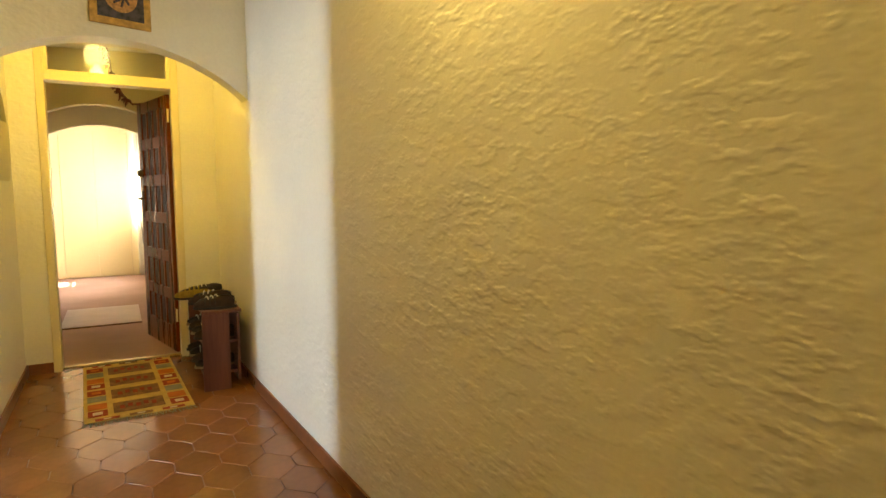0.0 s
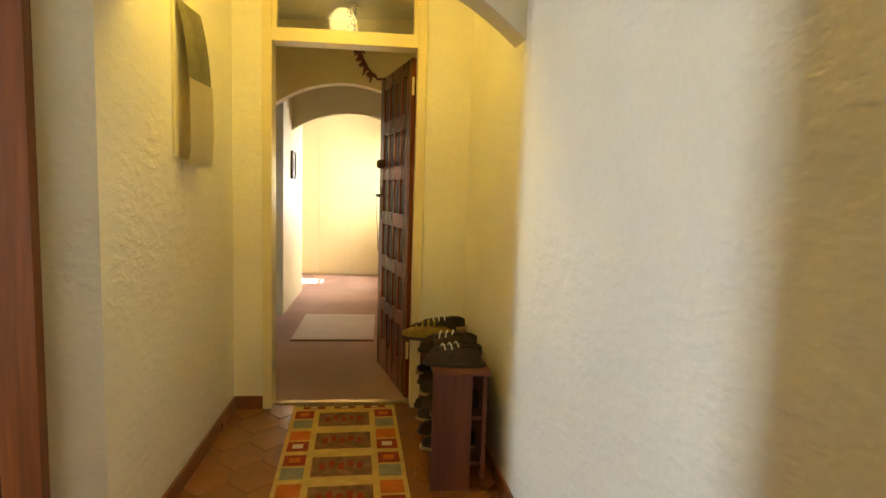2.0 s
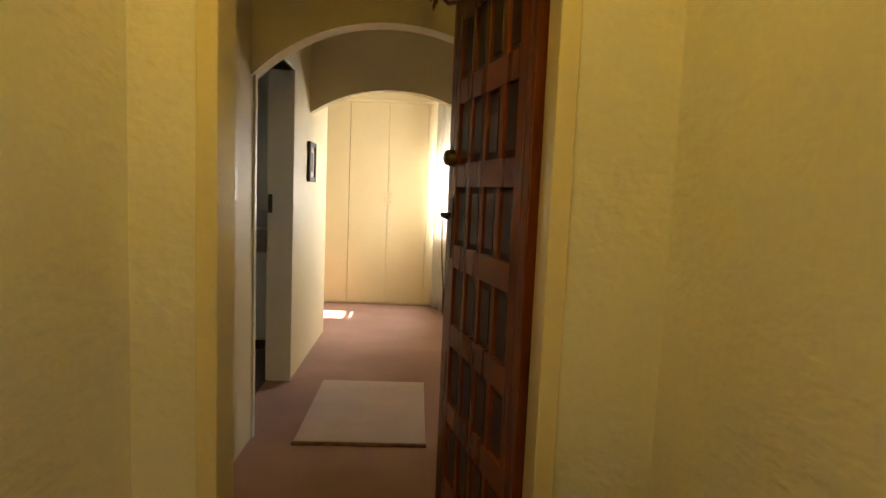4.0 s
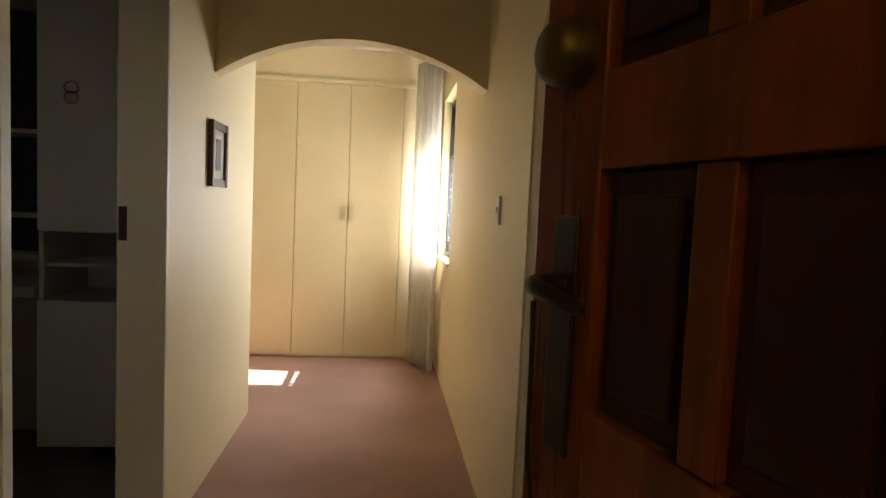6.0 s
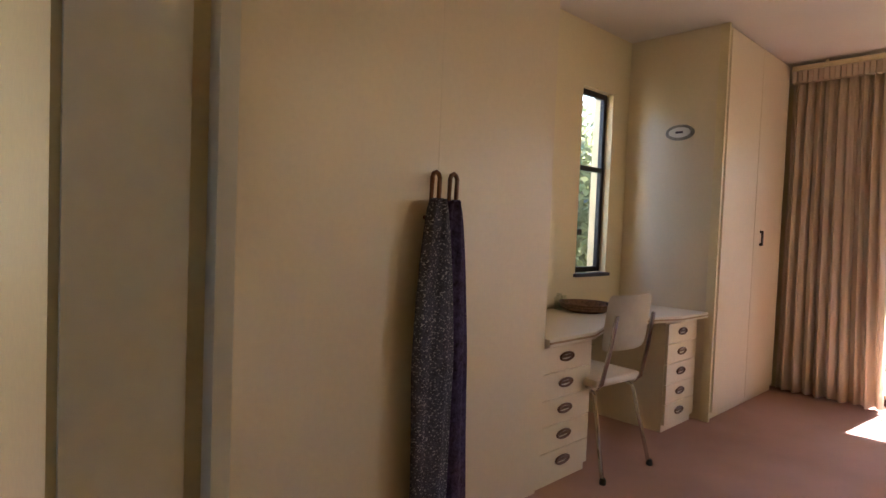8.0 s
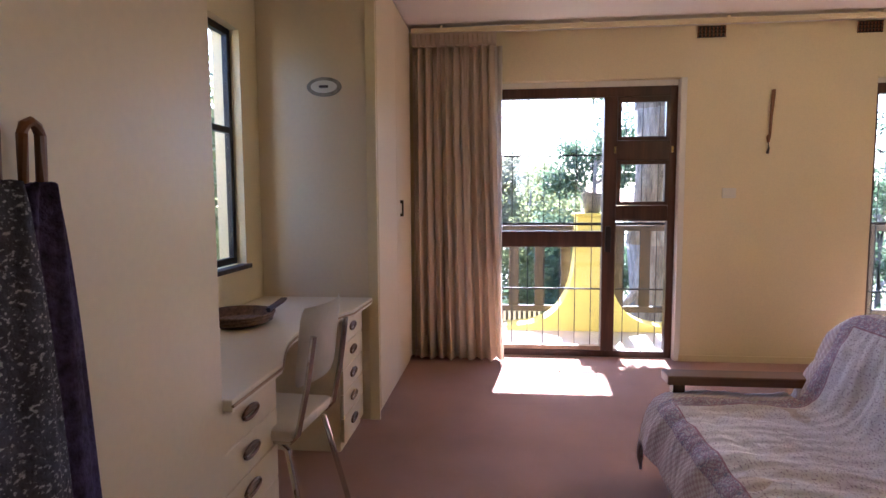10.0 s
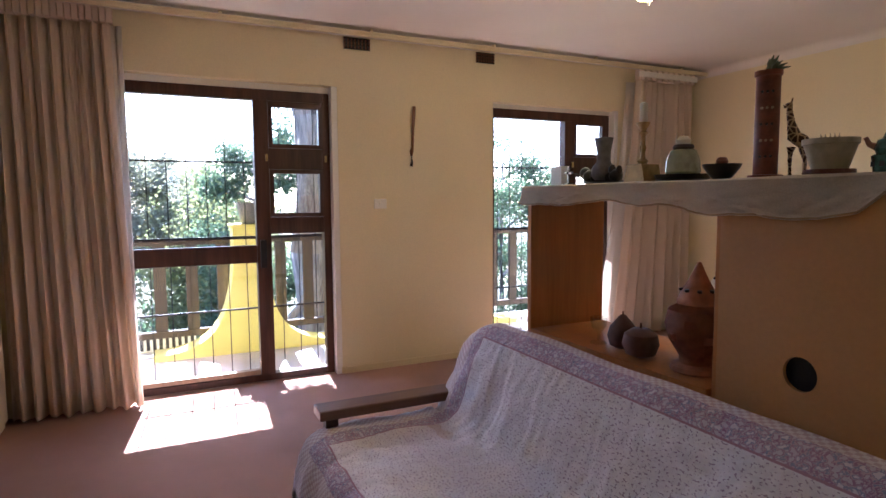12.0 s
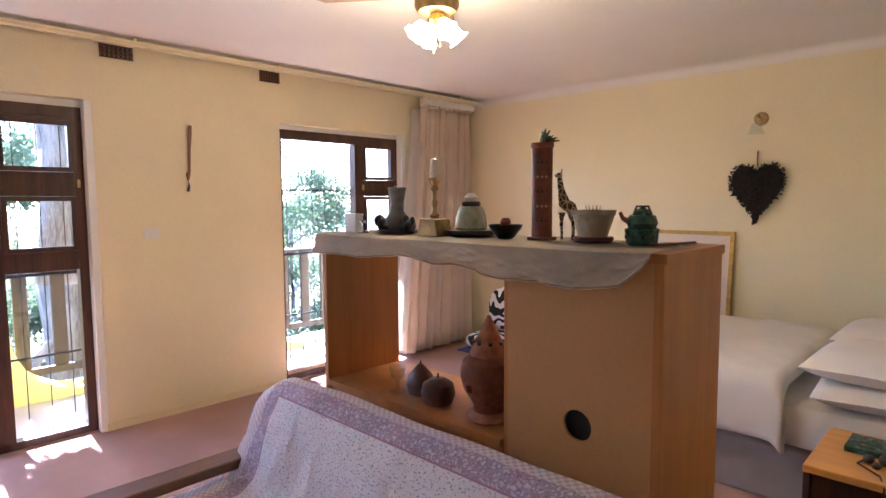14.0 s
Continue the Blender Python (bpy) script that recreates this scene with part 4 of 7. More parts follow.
part("stay", boxes((5.02, 5.05, 8.935, 8.965, 1.17, 1.21)), M["bronze"], w, "window stay", bevel=0.004)
# wicker tray and small things on the table
M["wicker"] = mat("dark_wicker", (0.16, 0.09, 0.05), 0.8, spots=0.4, scale=50, grain=90, bump=0.8, depth=0.004)
t = thing("wicker_tray", "shallow dark wicker basket on the dressing table", "basket", at=(4.80, 8.72, 0.709))
bm = bmesh.new()
lathe(bm, [(0.10, 0.0), (0.135, 0.012), (0.155, 0.05), (0.16, 0.052), (0.15, 0.05), (0.128, 0.016), (0.0, 0.014)], sides=28)
part("woven_body", bm, M["wicker"], t, smooth=True)
for k in range(3):
    bm = bmesh.new()
    r, z = (0.146, 0.150, 0.158)[k], (0.02, 0.035, 0.051)[k]
    tube(bm, [(r * math.cos(a), r * math.sin(a), z) for a in [i * 2 * math.pi / 32 for i in range(33)]], 0.005, 5)
    part("cane_ring", bm, M["wicker"], t)
bm = bmesh.new()
tube(bm, [(0.05, -0.12, 0.055), (0.20, -0.13, 0.075), (0.27, -0.12, 0.07)], [0.012, 0.014, 0.006], 6)
part("dark_feather", bm, M["leather_dark"], t, smooth=True)
for i, (x, y, h) in enumerate(((4.72, 8.86, 0.10), (4.80, 8.88, 0.08))):
    t = thing("glass_jar", "small clear glass jar on the dressing table", "jar", "dressing table jars", at=(x, y, 0.709))
    bm = bmesh.new()
    lathe(bm, [(0.025, 0), (0.028, 0.01), (0.028, h * 0.7), (0.016, h * 0.85), (0.016, h)], sides=16)
    part("body", bm, glass("jar_glass", (0.9, 0.93, 0.92), 0.05) if i == 0 else bpy.data.materials["jar_glass"], t, smooth=True)
# chair
M["vinyl"] = mat("white_vinyl", (0.62, 0.56, 0.46), 0.4, spots=0.05, scale=8, bump=0.1)
chair = thing("kitchen_chair", "white vinyl and chrome tube chair at the dressing table", "chair")
def slab(w, d, h, puff):
    bm = bmesh.new()
    box(bm, -w / 2, w / 2, -d / 2, d / 2, 0, h)
    return bm
seat = part("seat", slab(0.38, 0.38, 0.045, 0), M["vinyl"], chair, bevel=0.018, smooth=True)
seat.location = (0, 0, 0.435)
bm = bmesh.new()
N = 10
rows_b = []
for k, z in enumerate((0.62, 0.63, 0.66, 0.76, 0.86, 0.885, 0.895)):
    inset = (0.03, 0.012, 0.0, 0.0, 0.0, 0.012, 0.03)[k]
    rows_b.append([bm.verts.new((-0.19 + inset + (0.38 - 2 * inset) * i / N, -0.20 - 0.035 * (1 - ((i - N / 2) / (N / 2)) ** 2) - 0.12 * (z - 0.62), z)) for i in range(N + 1)])
for a, b in zip(rows_b, rows_b[1:]):
    for i in range(N):
        bm.faces.new((a[i], a[i + 1], b[i + 1], b[i]))
bmesh.ops.solidify(bm, geom=bm.faces[:], thickness=0.024)
part("backrest", bm, M["vinyl"], chair, smooth=True)
for sx in (-1, 1):
    bm = bmesh.new()
    tube(bm, [(sx * 0.15, 0.17, 0.425), (sx * 0.16, -0.02, 0.43), (sx * 0.165, -0.17, 0.43), (sx * 0.168, -0.20, 0.46), (sx * 0.165, -0.235, 0.62), (sx * 0.16, -0.262, 0.80)], 0.011, 8)
    part("back_tube", bm, M["steel"], chair, smooth=True)
    bm = bmesh.new()
    tube(bm, [(sx * 0.14, -0.10, 0.432), (sx * 0.165, -0.16, 0.40), (sx * 0.20, -0.25, 0.02), (sx * 0.202, -0.255, 0.0)], 0.011, 8)
    part("rear_leg", bm, M["steel"], chair, smooth=True)
    bm = bmesh.new()
    tube(bm, [(sx * 0.14, 0.10, 0.432), (sx * 0.165, 0.15, 0.40), (sx * 0.19, 0.215, 0.02), (sx * 0.192, 0.22, 0.0)], 0.011, 8)
    part("front_leg", bm, M["steel"], chair, smooth=True)
    for yy in (-0.256, 0.221):
        bm = bmesh.new()
        lathe(bm, [(0.016, 0.0), (0.016, 0.018), (0.012, 0.03)], centre=(sx * (0.202 if yy < 0 else 0.192), yy, 0), sides=10)
        part("rubber_foot", bm, M["iron"], chair, "black rubber foot")
chair.matrix_world = pose(4.40, 8.43, 0.0, 0, 0, -4)

# ---- glazed doors ----
def glazed_door(y0, y1, split, zt, label, open_pane):
    """Dark timber frame: a glazed leaf from split to y1, and a narrow bay with two small hung lights from y0 to split."""
    t = tagged(thing("sliding_door", label, "glazed door", kind="structure"))
    X0, X1 = 7.00, 7.075
    D = M["dark_wood"]
    def bar(nm, a, b, z0, z1, x0=X0, x1=X1, m=D, lab=""):
        return part(nm, boxes((x0, x1, a, b, z0, z1)), m, t, lab, bevel=0.003)
    bar("frame_post", y0, y0 + 0.055, 0.0, zt), bar("frame_post", y1 - 0.055, y1, 0.0, zt), bar("frame_head", y0 + 0.055, y1 - 0.055, zt - 0.075, zt)
    bar("frame_sill", y0 + 0.055, y1 - 0.055, 0.0, 0.05)
    bar("mullion", split - 0.05, split + 0.05, 0.05, zt - 0.075, X0 - 0.01, X1)
    bar("leaf_bottom_rail", split + 0.05, y1 - 0.055, 0.051, 0.085, X0 + 0.01, X1 - 0.01, M["pale_sill"])
    if open_pane:
        bar("leaf_mid_rail", split + 0.05, y1 - 0.055, 0.875, 1.00, X0 + 0.005, X1 - 0.005)
    a, b = y0 + 0.055, split - 0.05
    bar("bay_transom", a, b, 1.08, 1.20), bar("bay_transom", a, b, 1.545, 1.695), bar("bay_transom", a, b, 2.015, zt - 0.076)
    for z0, z1, k in ((1.20, 1.545, open_pane), (1.695, 2.015, 0)):
        sash = part("hung_light", boxes((X0 - 0.012, X0 + 0.03, a + 0.002, a + 0.03, z0 + 0.002, z1 - 0.002), (X0 - 0.012, X0 + 0.03, b - 0.03, b - 0.002, z0 + 0.002, z1 - 0.002),
                                        (X0 - 0.012, X0 + 0.03, a + 0.03, b - 0.03, z0 + 0.002, z0 + 0.03), (X0 - 0.012, X0 + 0.03, a + 0.03, b - 0.03, z1 - 0.03, z1 - 0.002)), D, t, "small top-hung light")
        g = part("pane", boxes((X0 + 0.008, X0 + 0.012, a + 0.03, b - 0.03, z0 + 0.03, z1 - 0.03)), M["glass"], sash)
        g.visible_shadow = False
    for yy in (a - 0.02, b + 0.015):
        bar("brass_catch", yy - 0.006, yy + 0.010, 1.60, 1.65, X0 - 0.028, X0 - 0.0105, M["brass"], "small brass catch")
    bar("bolt", split - 0.012, split + 0.03, 0.84, 1.04, X0 - 0.035, X0 - 0.0105, M["iron"], "black door bolt")
    leaf = [(0.086, 0.874), (1.001, zt - 0.076)] if open_pane else [(0.086, zt - 0.076)]
    for c0, c1, z0, z1 in [(split + 0.05, y1 - 0.055, *h) for h in leaf] + [(a, b, 0.05, 1.08)]:
        g = bar("pane", c0, c1, z0, z1, X0 + 0.03, X0 + 0.035, M["glass"], "clear door glass")
        g.visible_shadow = False
    grille = thing("burglar_grille", "black iron burglar bars outside the glazed door", "grille", "burglar grilles")
    n = int((y1 - y0 - 0.1) / 0.128)
    for i in range(n):
        yy = y0 + 0.09 + 0.128 * i
        bm = bmesh.new()
        tube(bm, [(7.16, yy, 0.001), (7.16, yy, zt)], 0.0036, 6)
        part("upright_bar", bm, M["iron"], grille)
    for z in (0.52, 1.05, 1.60):
        bm = bmesh.new()
        tube(bm, [(7.165, y0 - 0.005, z), (7.165, y1 + 0.005, z)], 0.0075 if z != 1.05 else 0.013, 6)
        part("cross_bar", bm, M["iron"], grille)
M["pale_sill"] = mat("worn_pale_timber", (0.42, 0.30, 0.19), 0.5, spots=0.15, scale=10)
glazed_door(6.235, 7.70, 6.73, 2.105, "dark timber glazed balcony door with hung lights", 1)
glazed_door(3.575, 4.87, 4.035, 2.088, "dark timber glazed balcony door beyond the divider", 0)
structure("trim_door_reveal", boxes((6.926, 7.12, 6.192, 6.2345, 0, 2.148), (6.999, 7.12, 6.2345, 7.698, 2.1055, 2.148), (6.926, 7.12, 3.532, 3.5745, 0, 2.123), (6.999, 7.12, 3.5745, 4.868, 2.0885, 2.123)), M["white"], "white painted plaster reveals", "trim")

# curtains, rail, cornice
def header(t, y0, y1):
    bm = bmesh.new()
    k = int((y1 - y0) / 0.035)
    for i in range(k):
        yy = y0 + 0.017 + i * 0.035
        box(bm, 6.742 - 0.014 * (i % 2), 6.80, yy - 0.015, yy + 0.015, 2.385, 2.475)
    tagged(part("gathered_heading", bm, M["curtain"], t, bevel=0.004), kind="stuff")
t = thing("bedroom_curtain", "beige lined curtain drawn back beside the balcony door", "curtain", "bedroom curtains")
cloth_hanging(((6.80, 8.235), (6.79, 7.62)), 0.02, 2.45, 9, 0.040, M["curtain"], "drape", t, seed=5, rows=18, spread=0.08)
cloth_hanging(((6.865, 7.56), (6.865, 7.72)), 0.02, 2.40, 3, 0.022, M["lining"], "lining", t, seed=6)
header(t, 7.60, 8.235)
t = thing("bedroom_curtain", "beige lined curtain hanging in the room corner", "curtain", "bedroom curtains")
cloth_hanging(((6.80, 2.74), (6.79, 3.46)), 0.05, 2.45, 8, 0.040, M["curtain"], "drape", t, seed=8, rows=18, spread=0.22)
cloth_hanging(((6.865, 3.30), (6.865, 3.50)), 0.06, 2.38, 4, 0.020, M["lining"], "lining", t, seed=9, spread=0.34)
header(t, 2.76, 3.46)
part("heading_board", boxes((6.715, 6.726, 2.76, 3.48, 2.405, 2.455)), M["white"], t, "pale stiff heading band", bevel=0.002)
t = thing("curtain_rail", "long cream painted curtain rail under the ceiling", "curtain rail")
part("rail_board", boxes((6.735, 6.815, 2.60, 8.235, 2.497, 2.515)), M["cream_gloss"], t, bevel=0.003)
part("rail_lip", boxes((6.737, 6.747, 2.60, 8.235, 2.478, 2.4965)), M["cream_gloss"], t, bevel=0.002)
for i in range(6):
    yy = 2.9 + i * 1.02
    part("bracket", boxes((6.76, 6.79, yy, yy + 0.02, 2.5155, 2.5395)), M["cream_gloss"], t)
def cove(a, b, inward, q=0.07):
    """Quarter-round plaster cove along a wall, in plan from a to b."""
    a, b, n = Vector(a), Vector(b), Vector(inward)
    bm = bmesh.new()
    prof = [(0, CEIL - q)] + [(q - q * math.cos(k * math.pi / 12), CEIL - q + q * math.sin(k * math.pi / 12)) for k in range(1, 7)] + [(0.0, CEIL)]
    lo = [bm.verts.new((*(a + n * p), z)) for p, z in prof]
    hi = [bm.verts.new((*(b + n * p), z)) for p, z in prof]
    bm.faces.new(lo), bm.faces.new(hi[::-1])
    for i in range(len(prof)):
        j = (i + 1) % len(prof)
        bm.faces.new((lo[i], hi[i], hi[j], lo[j]))
    return bm
structure("trim_cove_south", cove((2.31, 2.582), (6.928, 2.582), (0, 1)), M["ceiling"], "plain plaster cove under the ceiling", "trim", smooth=True)
structure("trim_cove_east", cove((6.928, 2.66), (6.928, 8.24), (-1, 0), 0.022), M["ceiling"], "plain plaster cove under the ceiling", "trim", smooth=True)
skirting("baseboard_east", (6.928, 6.20), (6.928, 4.88), 0.05, -0.012, M["cream"], "low cream painted skirting")
skirting("baseboard_south", (6.92, 2.582), (2.31, 2.582), 0.05, -0.012, M["cream"], "low cream painted skirting")

# vents
def vent(y0, y1):
    t = thing("wall_vent", "terracotta air brick with open slots high on the wall", "air vent", "bedroom air vents")
    # The hollow is a black sheet, its shade put in as colour.
    part("backing", boxes((6.922, 6.928, y0, y1, 2.43, 2.505)), M["iron"], t, "black backing standing in for the shade in the hollow")
    n = 7
    for i in range(n + 1):
        yy = y0 + (y1 - y0) * i / n
        part("web", boxes((6.912, 6.9215, yy - 0.004, yy + 0.004, 2.43, 2.505)), M["clay_skirt"], t)
    for z in (2.43, 2.455, 2.48, 2.505):
        part("slat", boxes((6.910, 6.9215, y0 - 0.004, y1 + 0.004, z - 0.003, z + 0.003)), M["bronze"], t)
vent(5.94, 6.13)
vent(4.87, 5.03)
t = thing("carved_stick", "slender carved dark wooden stick hung on the wall", "wall ornament")
bm = bmesh.new()
tube(bm, [(6.915, 5.585, 2.04), (6.912, 5.59, 1.98), (6.912, 5.598, 1.85), (6.91, 5.603, 1.72), (6.912, 5.61, 1.70), (6.912, 5.612, 1.66)], [0.013, 0.014, 0.011, 0.010, 0.016, 0.009], 8)
part("shaft", bm, M["handle_wood"], t, smooth=True)
bm = bmesh.new()
tube(bm, [(6.912, 5.612, 1.66), (6.912, 5.606, 1.62), (6.912, 5.614, 1.58)], [0.004, 0.007, 0.011], 6)
part("tassel", bm, M["leather_dark"], t, smooth=True)

# ceiling fan with lamp
FX, FY = 4.72, 5.32
t = thing("ceiling_fan", "brass ceiling fan with lit tulip glass shades", "ceiling fan", at=(FX, FY, 0))
bm = bmesh.new()
lathe(bm, [(0.02, CEIL - 0.10), (0.065, CEIL - 0.06), (0.07, CEIL)], sides=24)
part("canopy", bm, M["brass"], t, smooth=True)
bm = bmesh.new()
lathe(bm, [(0.05, 2.375), (0.09, 2.385), (0.105, 2.41), (0.105, 2.45), (0.07, 2.475), (0.02, 2.48)], sides=28)
part("motor", bm, M["brass"], t, smooth=True)
bm = bmesh.new()
lathe(bm, [(0.012, 2.31), (0.035, 2.32), (0.045, 2.345), (0.03, 2.375)], sides=20)
part("light_hub", bm, M["brass"], t, smooth=True)
M["blade"] = wood("pale_blade_wood", (0.40, 0.26, 0.13), (0.30, 0.18, 0.08), 0.4, along=(0.08, 1, 1))
for i in range(4):
    a = radians(40 + 90 * i)
    bm = bmesh.new()
    prism(bm, [(0.11, -0.02), (0.20, -0.055), (0.55, -0.065), (0.585, -0.03), (0.585, 0.03), (0.55, 0.065), (0.20, 0.055), (0.11, 0.02)], -0.004, 0.004, "z")
    bl = part("blade", bm, M["blade"], t, "pale wooden blade", bevel=0.002)
    bl.matrix_local = pose(0, 0, 2.474, 5, 0, math.degrees(a))
    bm = bmesh.new()
    b2 = a + 0.5
    u = Vector((math.cos(b2), math.sin(b2), 0))
    p0, p1 = Vector((0, 0, 2.335)), Vector((0, 0, 2.325)) + u * 0.062
    tube(bm, [tuple(p0 + u * 0.03), tuple(p1)], 0.007, 8)
    part("lamp_arm", bm, M["brass"], t, smooth=True)
    bm = bmesh.new()
    dn = (u * 0.75 + Vector((0, 0, -0.75))).normalized()
    q = dn.to_track_quat("Z", "Y")
    rings = []
    for k, (r, l) in enumerate(((0.014, 0.0), (0.026, 0.010), (0.034, 0.030), (0.034, 0.052), (0.039, 0.068), (0.050, 0.078))):
        ring = []
        for j in range(30):
            th = 2 * math.pi * j / 30
            rr = r * (1 + (0.10 * math.cos(6 * th) if k >= 4 else 0))
            ring.append(bm.verts.new(p1 + q @ Vector((rr * math.cos(th), rr * math.sin(th), l))))
        rings.append(ring)
    for ra, rb in zip(rings, rings[1:]):
        for j in range(30):
            bm.faces.new((ra[j], ra[(j + 1) % 30], rb[(j + 1) % 30], rb[j]))
    part("tulip_shade", bm, M["tulip"] if "tulip" in M else M.setdefault("tulip", glow("lit_tulip_glass", (1.0, 0.74, 0.24), 2.2)), t, "glowing frilled glass shade", smooth=True)
for dx, l in ((0.015, 0.10), (-0.03, 0.075)):
    bm = bmesh.new()
    tube(bm, [(dx, 0.01, 2.315), (dx, 0.01, 2.315 - l)], 0.0015, 5)
    lathe(bm, [(0.004, 0), (0.006, 0.008), (0.003, 0.02)], centre=(dx, 0.01, 2.295 - l), sides=8)
    part("pull_chain", bm, M["bronze"], t)

# ---- room divider ----
W = M["orange_wood"]
unit = thing("room_divider", "orange veneer shelf unit seen from its back", "shelf unit")
UT = 1.372
for nm, r in (("end_panel", (4.70, 4.725, 5.60, 5.985, 0, UT - 0.025)), ("end_panel", (3.315, 3.34, 5.60, 5.985, 0, UT - 0.025)), ("divider_panel", (3.785, 3.81, 5.60, 5.965, 0, UT - 0.025)),
              ("top_board", (3.310, 4.730, 5.595, 5.985, UT - 0.025, UT)), ("shelf_board", (3.81, 4.70, 5.60, 5.985, 0.752, 0.777)), ("base_board", (3.81, 4.70, 5.60, 5.985, 0.05, 0.075)),
              ("low_back_panel", (3.81, 4.70, 5.955, 5.967, 0.075, 0.752)), ("inner_shelf", (3.34, 3.785, 5.605, 5.955, 0.60, 0.62))):
    part(nm, boxes(r), W, unit, bevel=0.002)
M["hardboard"] = mat("brown_hardboard", (0.50, 0.255, 0.080), 0.5, spots=0.06, scale=2, grain=80, bump=0.05)
def holed_panel():
    bm = bmesh.new()
    x0, x1, z0, z1, cx, cz, r, n = 3.341, 3.785, 0.05, UT - 0.026, 3.548, 0.892, 0.043, 32
    ANG = sorted([2 * math.pi * k / 28 for k in range(28)] + [math.atan2(zz - cz, xx - cx) % (2 * math.pi) for xx in (x0, x1) for zz in (z0, z1)])
    for y in (5.967, 5.979):
        outer = []
        for k in range(n):
            a = ANG[k]
            dx, dz = math.cos(a), math.sin(a)
            s = min(((x1 - cx) / dx if dx > 1e-6 else (x0 - cx) / dx if dx < -1e-6 else 9), ((z1 - cz) / dz if dz > 1e-6 else (z0 - cz) / dz if dz < -1e-6 else 9))
            outer.append((cx + dx * s, cz + dz * s))
        vo = [bm.verts.new((p[0], y, p[1])) for p in outer]
        vi = [bm.verts.new((cx + r * math.cos(ANG[k]), y, cz + r * math.sin(ANG[k]))) for k in range(n)]
        for k in range(n):
            bm.faces.new((vo[k], vo[(k + 1) % n], vi[(k + 1) % n], vi[k]))
        if y < 5.97:
            keep = vi
        else:
            for k in range(n):
                bm.faces.new((keep[k], keep[(k + 1) % n], vi[(k + 1) % n], vi[k]))
    return bm
bm = holed_panel()
part("back_panel", bm, M["hardboard"], unit, "plain brown back panel with a cable hole")
# Black sheets behind the panel stand in for the unit's shaded inside.
part("hole_lining", boxes((3.50, 3.60, 5.90, 5.905, 0.84, 0.95)), M["iron"], unit, "black plate standing in for the shade inside the cable hole")
part("back_fill", boxes((3.342, 3.784, 5.940, 5.952, 0.05, UT - 0.028)), M["iron"], unit, "black sheet standing in for the shade inside the unit")

# cloth over the top
M["runner"] = mat("grey_linen_runner", (0.74, 0.66, 0.54), 0.9, spots=0.10, scale=8, grain=220, bump=0.5, depth=0.003, spec=0.1)
t = thing("table_runner", "grey linen cloth draped over the shelf unit", "cloth")
bm = bmesh.new()
rng = random.Random(12)
NX = 140
rows_c = []
for j in range(26):
    row = []
    for i in range(NX + 1):
        u = i / NX
        x = 4.748 - 1.405 * u
        drop = 0.070 + 0.040 * u * u + 0.010 * math.sin(11 * u) + 0.005 * math.sin(31 * u) + 0.012 * noise.noise(Vector((u * 9, 2.0, 0)))
        if u > 0.94:
            drop *= 1 - 0.80 * ((u - 0.94) / 0.06) ** 1.5
        if j < 10:
            y, z = 5.62 + (5.982 - 5.62) * j / 9, UT + 0.003 + 0.0015 * math.sin(13 * u + j)
        else:
            k = (j - 9) / 16
            crease = noise.noise(Vector((u * 16 + 3.0 * k, k * 1.5, 5.0))) + 0.6 * noise.noise(Vector((u * 34 - 7 * k, k * 3, 9.0)))
            y = 5.996 + 0.013 * k + 0.016 * k * abs(crease) + 0.006 * k * math.sin(21 * u + 2 * math.sin(5 * u))
            z = UT + 0.003 - drop * k + 0.004 * k * crease
        row.append(bm.verts.new((x, y, z)))
    rows_c.append(row)
for a, b in zip(rows_c, rows_c[1:]):
    for i in range(NX):
        bm.faces.new((a[i], a[i + 1], b[i + 1], b[i]))
hem = [tuple(v.co + Vector((0, 0.0015, 0.004))) for v in rows_c[-1]]
bmesh.ops.solidify(bm, geom=bm.faces[:], thickness=0.002)
part("linen", bm, M["runner"], t, smooth=True)
bm = bmesh.new()
tube(bm, hem, 0.0028, 5)
part("rolled_hem", bm, M["tan"], t, "darker rolled hem", smooth=True)
TOP = UT + 0.0055

# things on the divider
M["ceramic_grey"] = mat("grey_stoneware", (0.14, 0.13, 0.13), 0.4, spots=0.3, scale=30)
M["ceramic_white"] = mat("white_ceramic", (0.70, 0.68, 0.64), 0.3, spots=0.08, scale=20)
M["ceramic_green"] = mat("green_glaze", (0.04, 0.10, 0.075), 0.25, spots=0.4, scale=40)
M["celadon"] = mat("pale_green_glass", (0.40, 0.44, 0.34), 0.2, spots=0.2, scale=20)
M["stone_pot"] = mat("pale_stone_pot", (0.46, 0.41, 0.31), 0.8, spots=0.15, scale=30, bump=0.5)
M["terracotta"] = mat("terracotta_clay", (0.36, 0.15, 0.08), 0.75, spots=0.2, scale=20, bump=0.4)
M["redwood"] = mat("red_carved_wood", (0.17, 0.045, 0.025), 0.5, spots=0.25, scale=20)
M["black"] = mat("black_lacquer", (0.015, 0.013, 0.013), 0.3, spots=0.3)
M["wax"] = mat("white_wax", (0.78, 0.76, 0.70), 0.4, spots=0.03)
M["leaf"] = mat("dark_leaf", (0.05, 0.08, 0.03), 0.5, spots=0.4, scale=40)
def turned(name, label, category, at, profile, m, sides=24, parts=(), group=""):
    t = thing(name, label, category, group, at=at)
    bm = bmesh.new()
    lathe(bm, profile, sides=sides)
    part("body", bm, m, t, smooth=True)
    for nm, prof, mm in parts:
        bm = bmesh.new()
        lathe(bm, prof, sides=sides)
        part(nm, bm, mm, t, smooth=True)
    return t
t = thing("small_white_box", "small white card box on the linen cloth", "box", at=(4.62, 5.90, TOP))
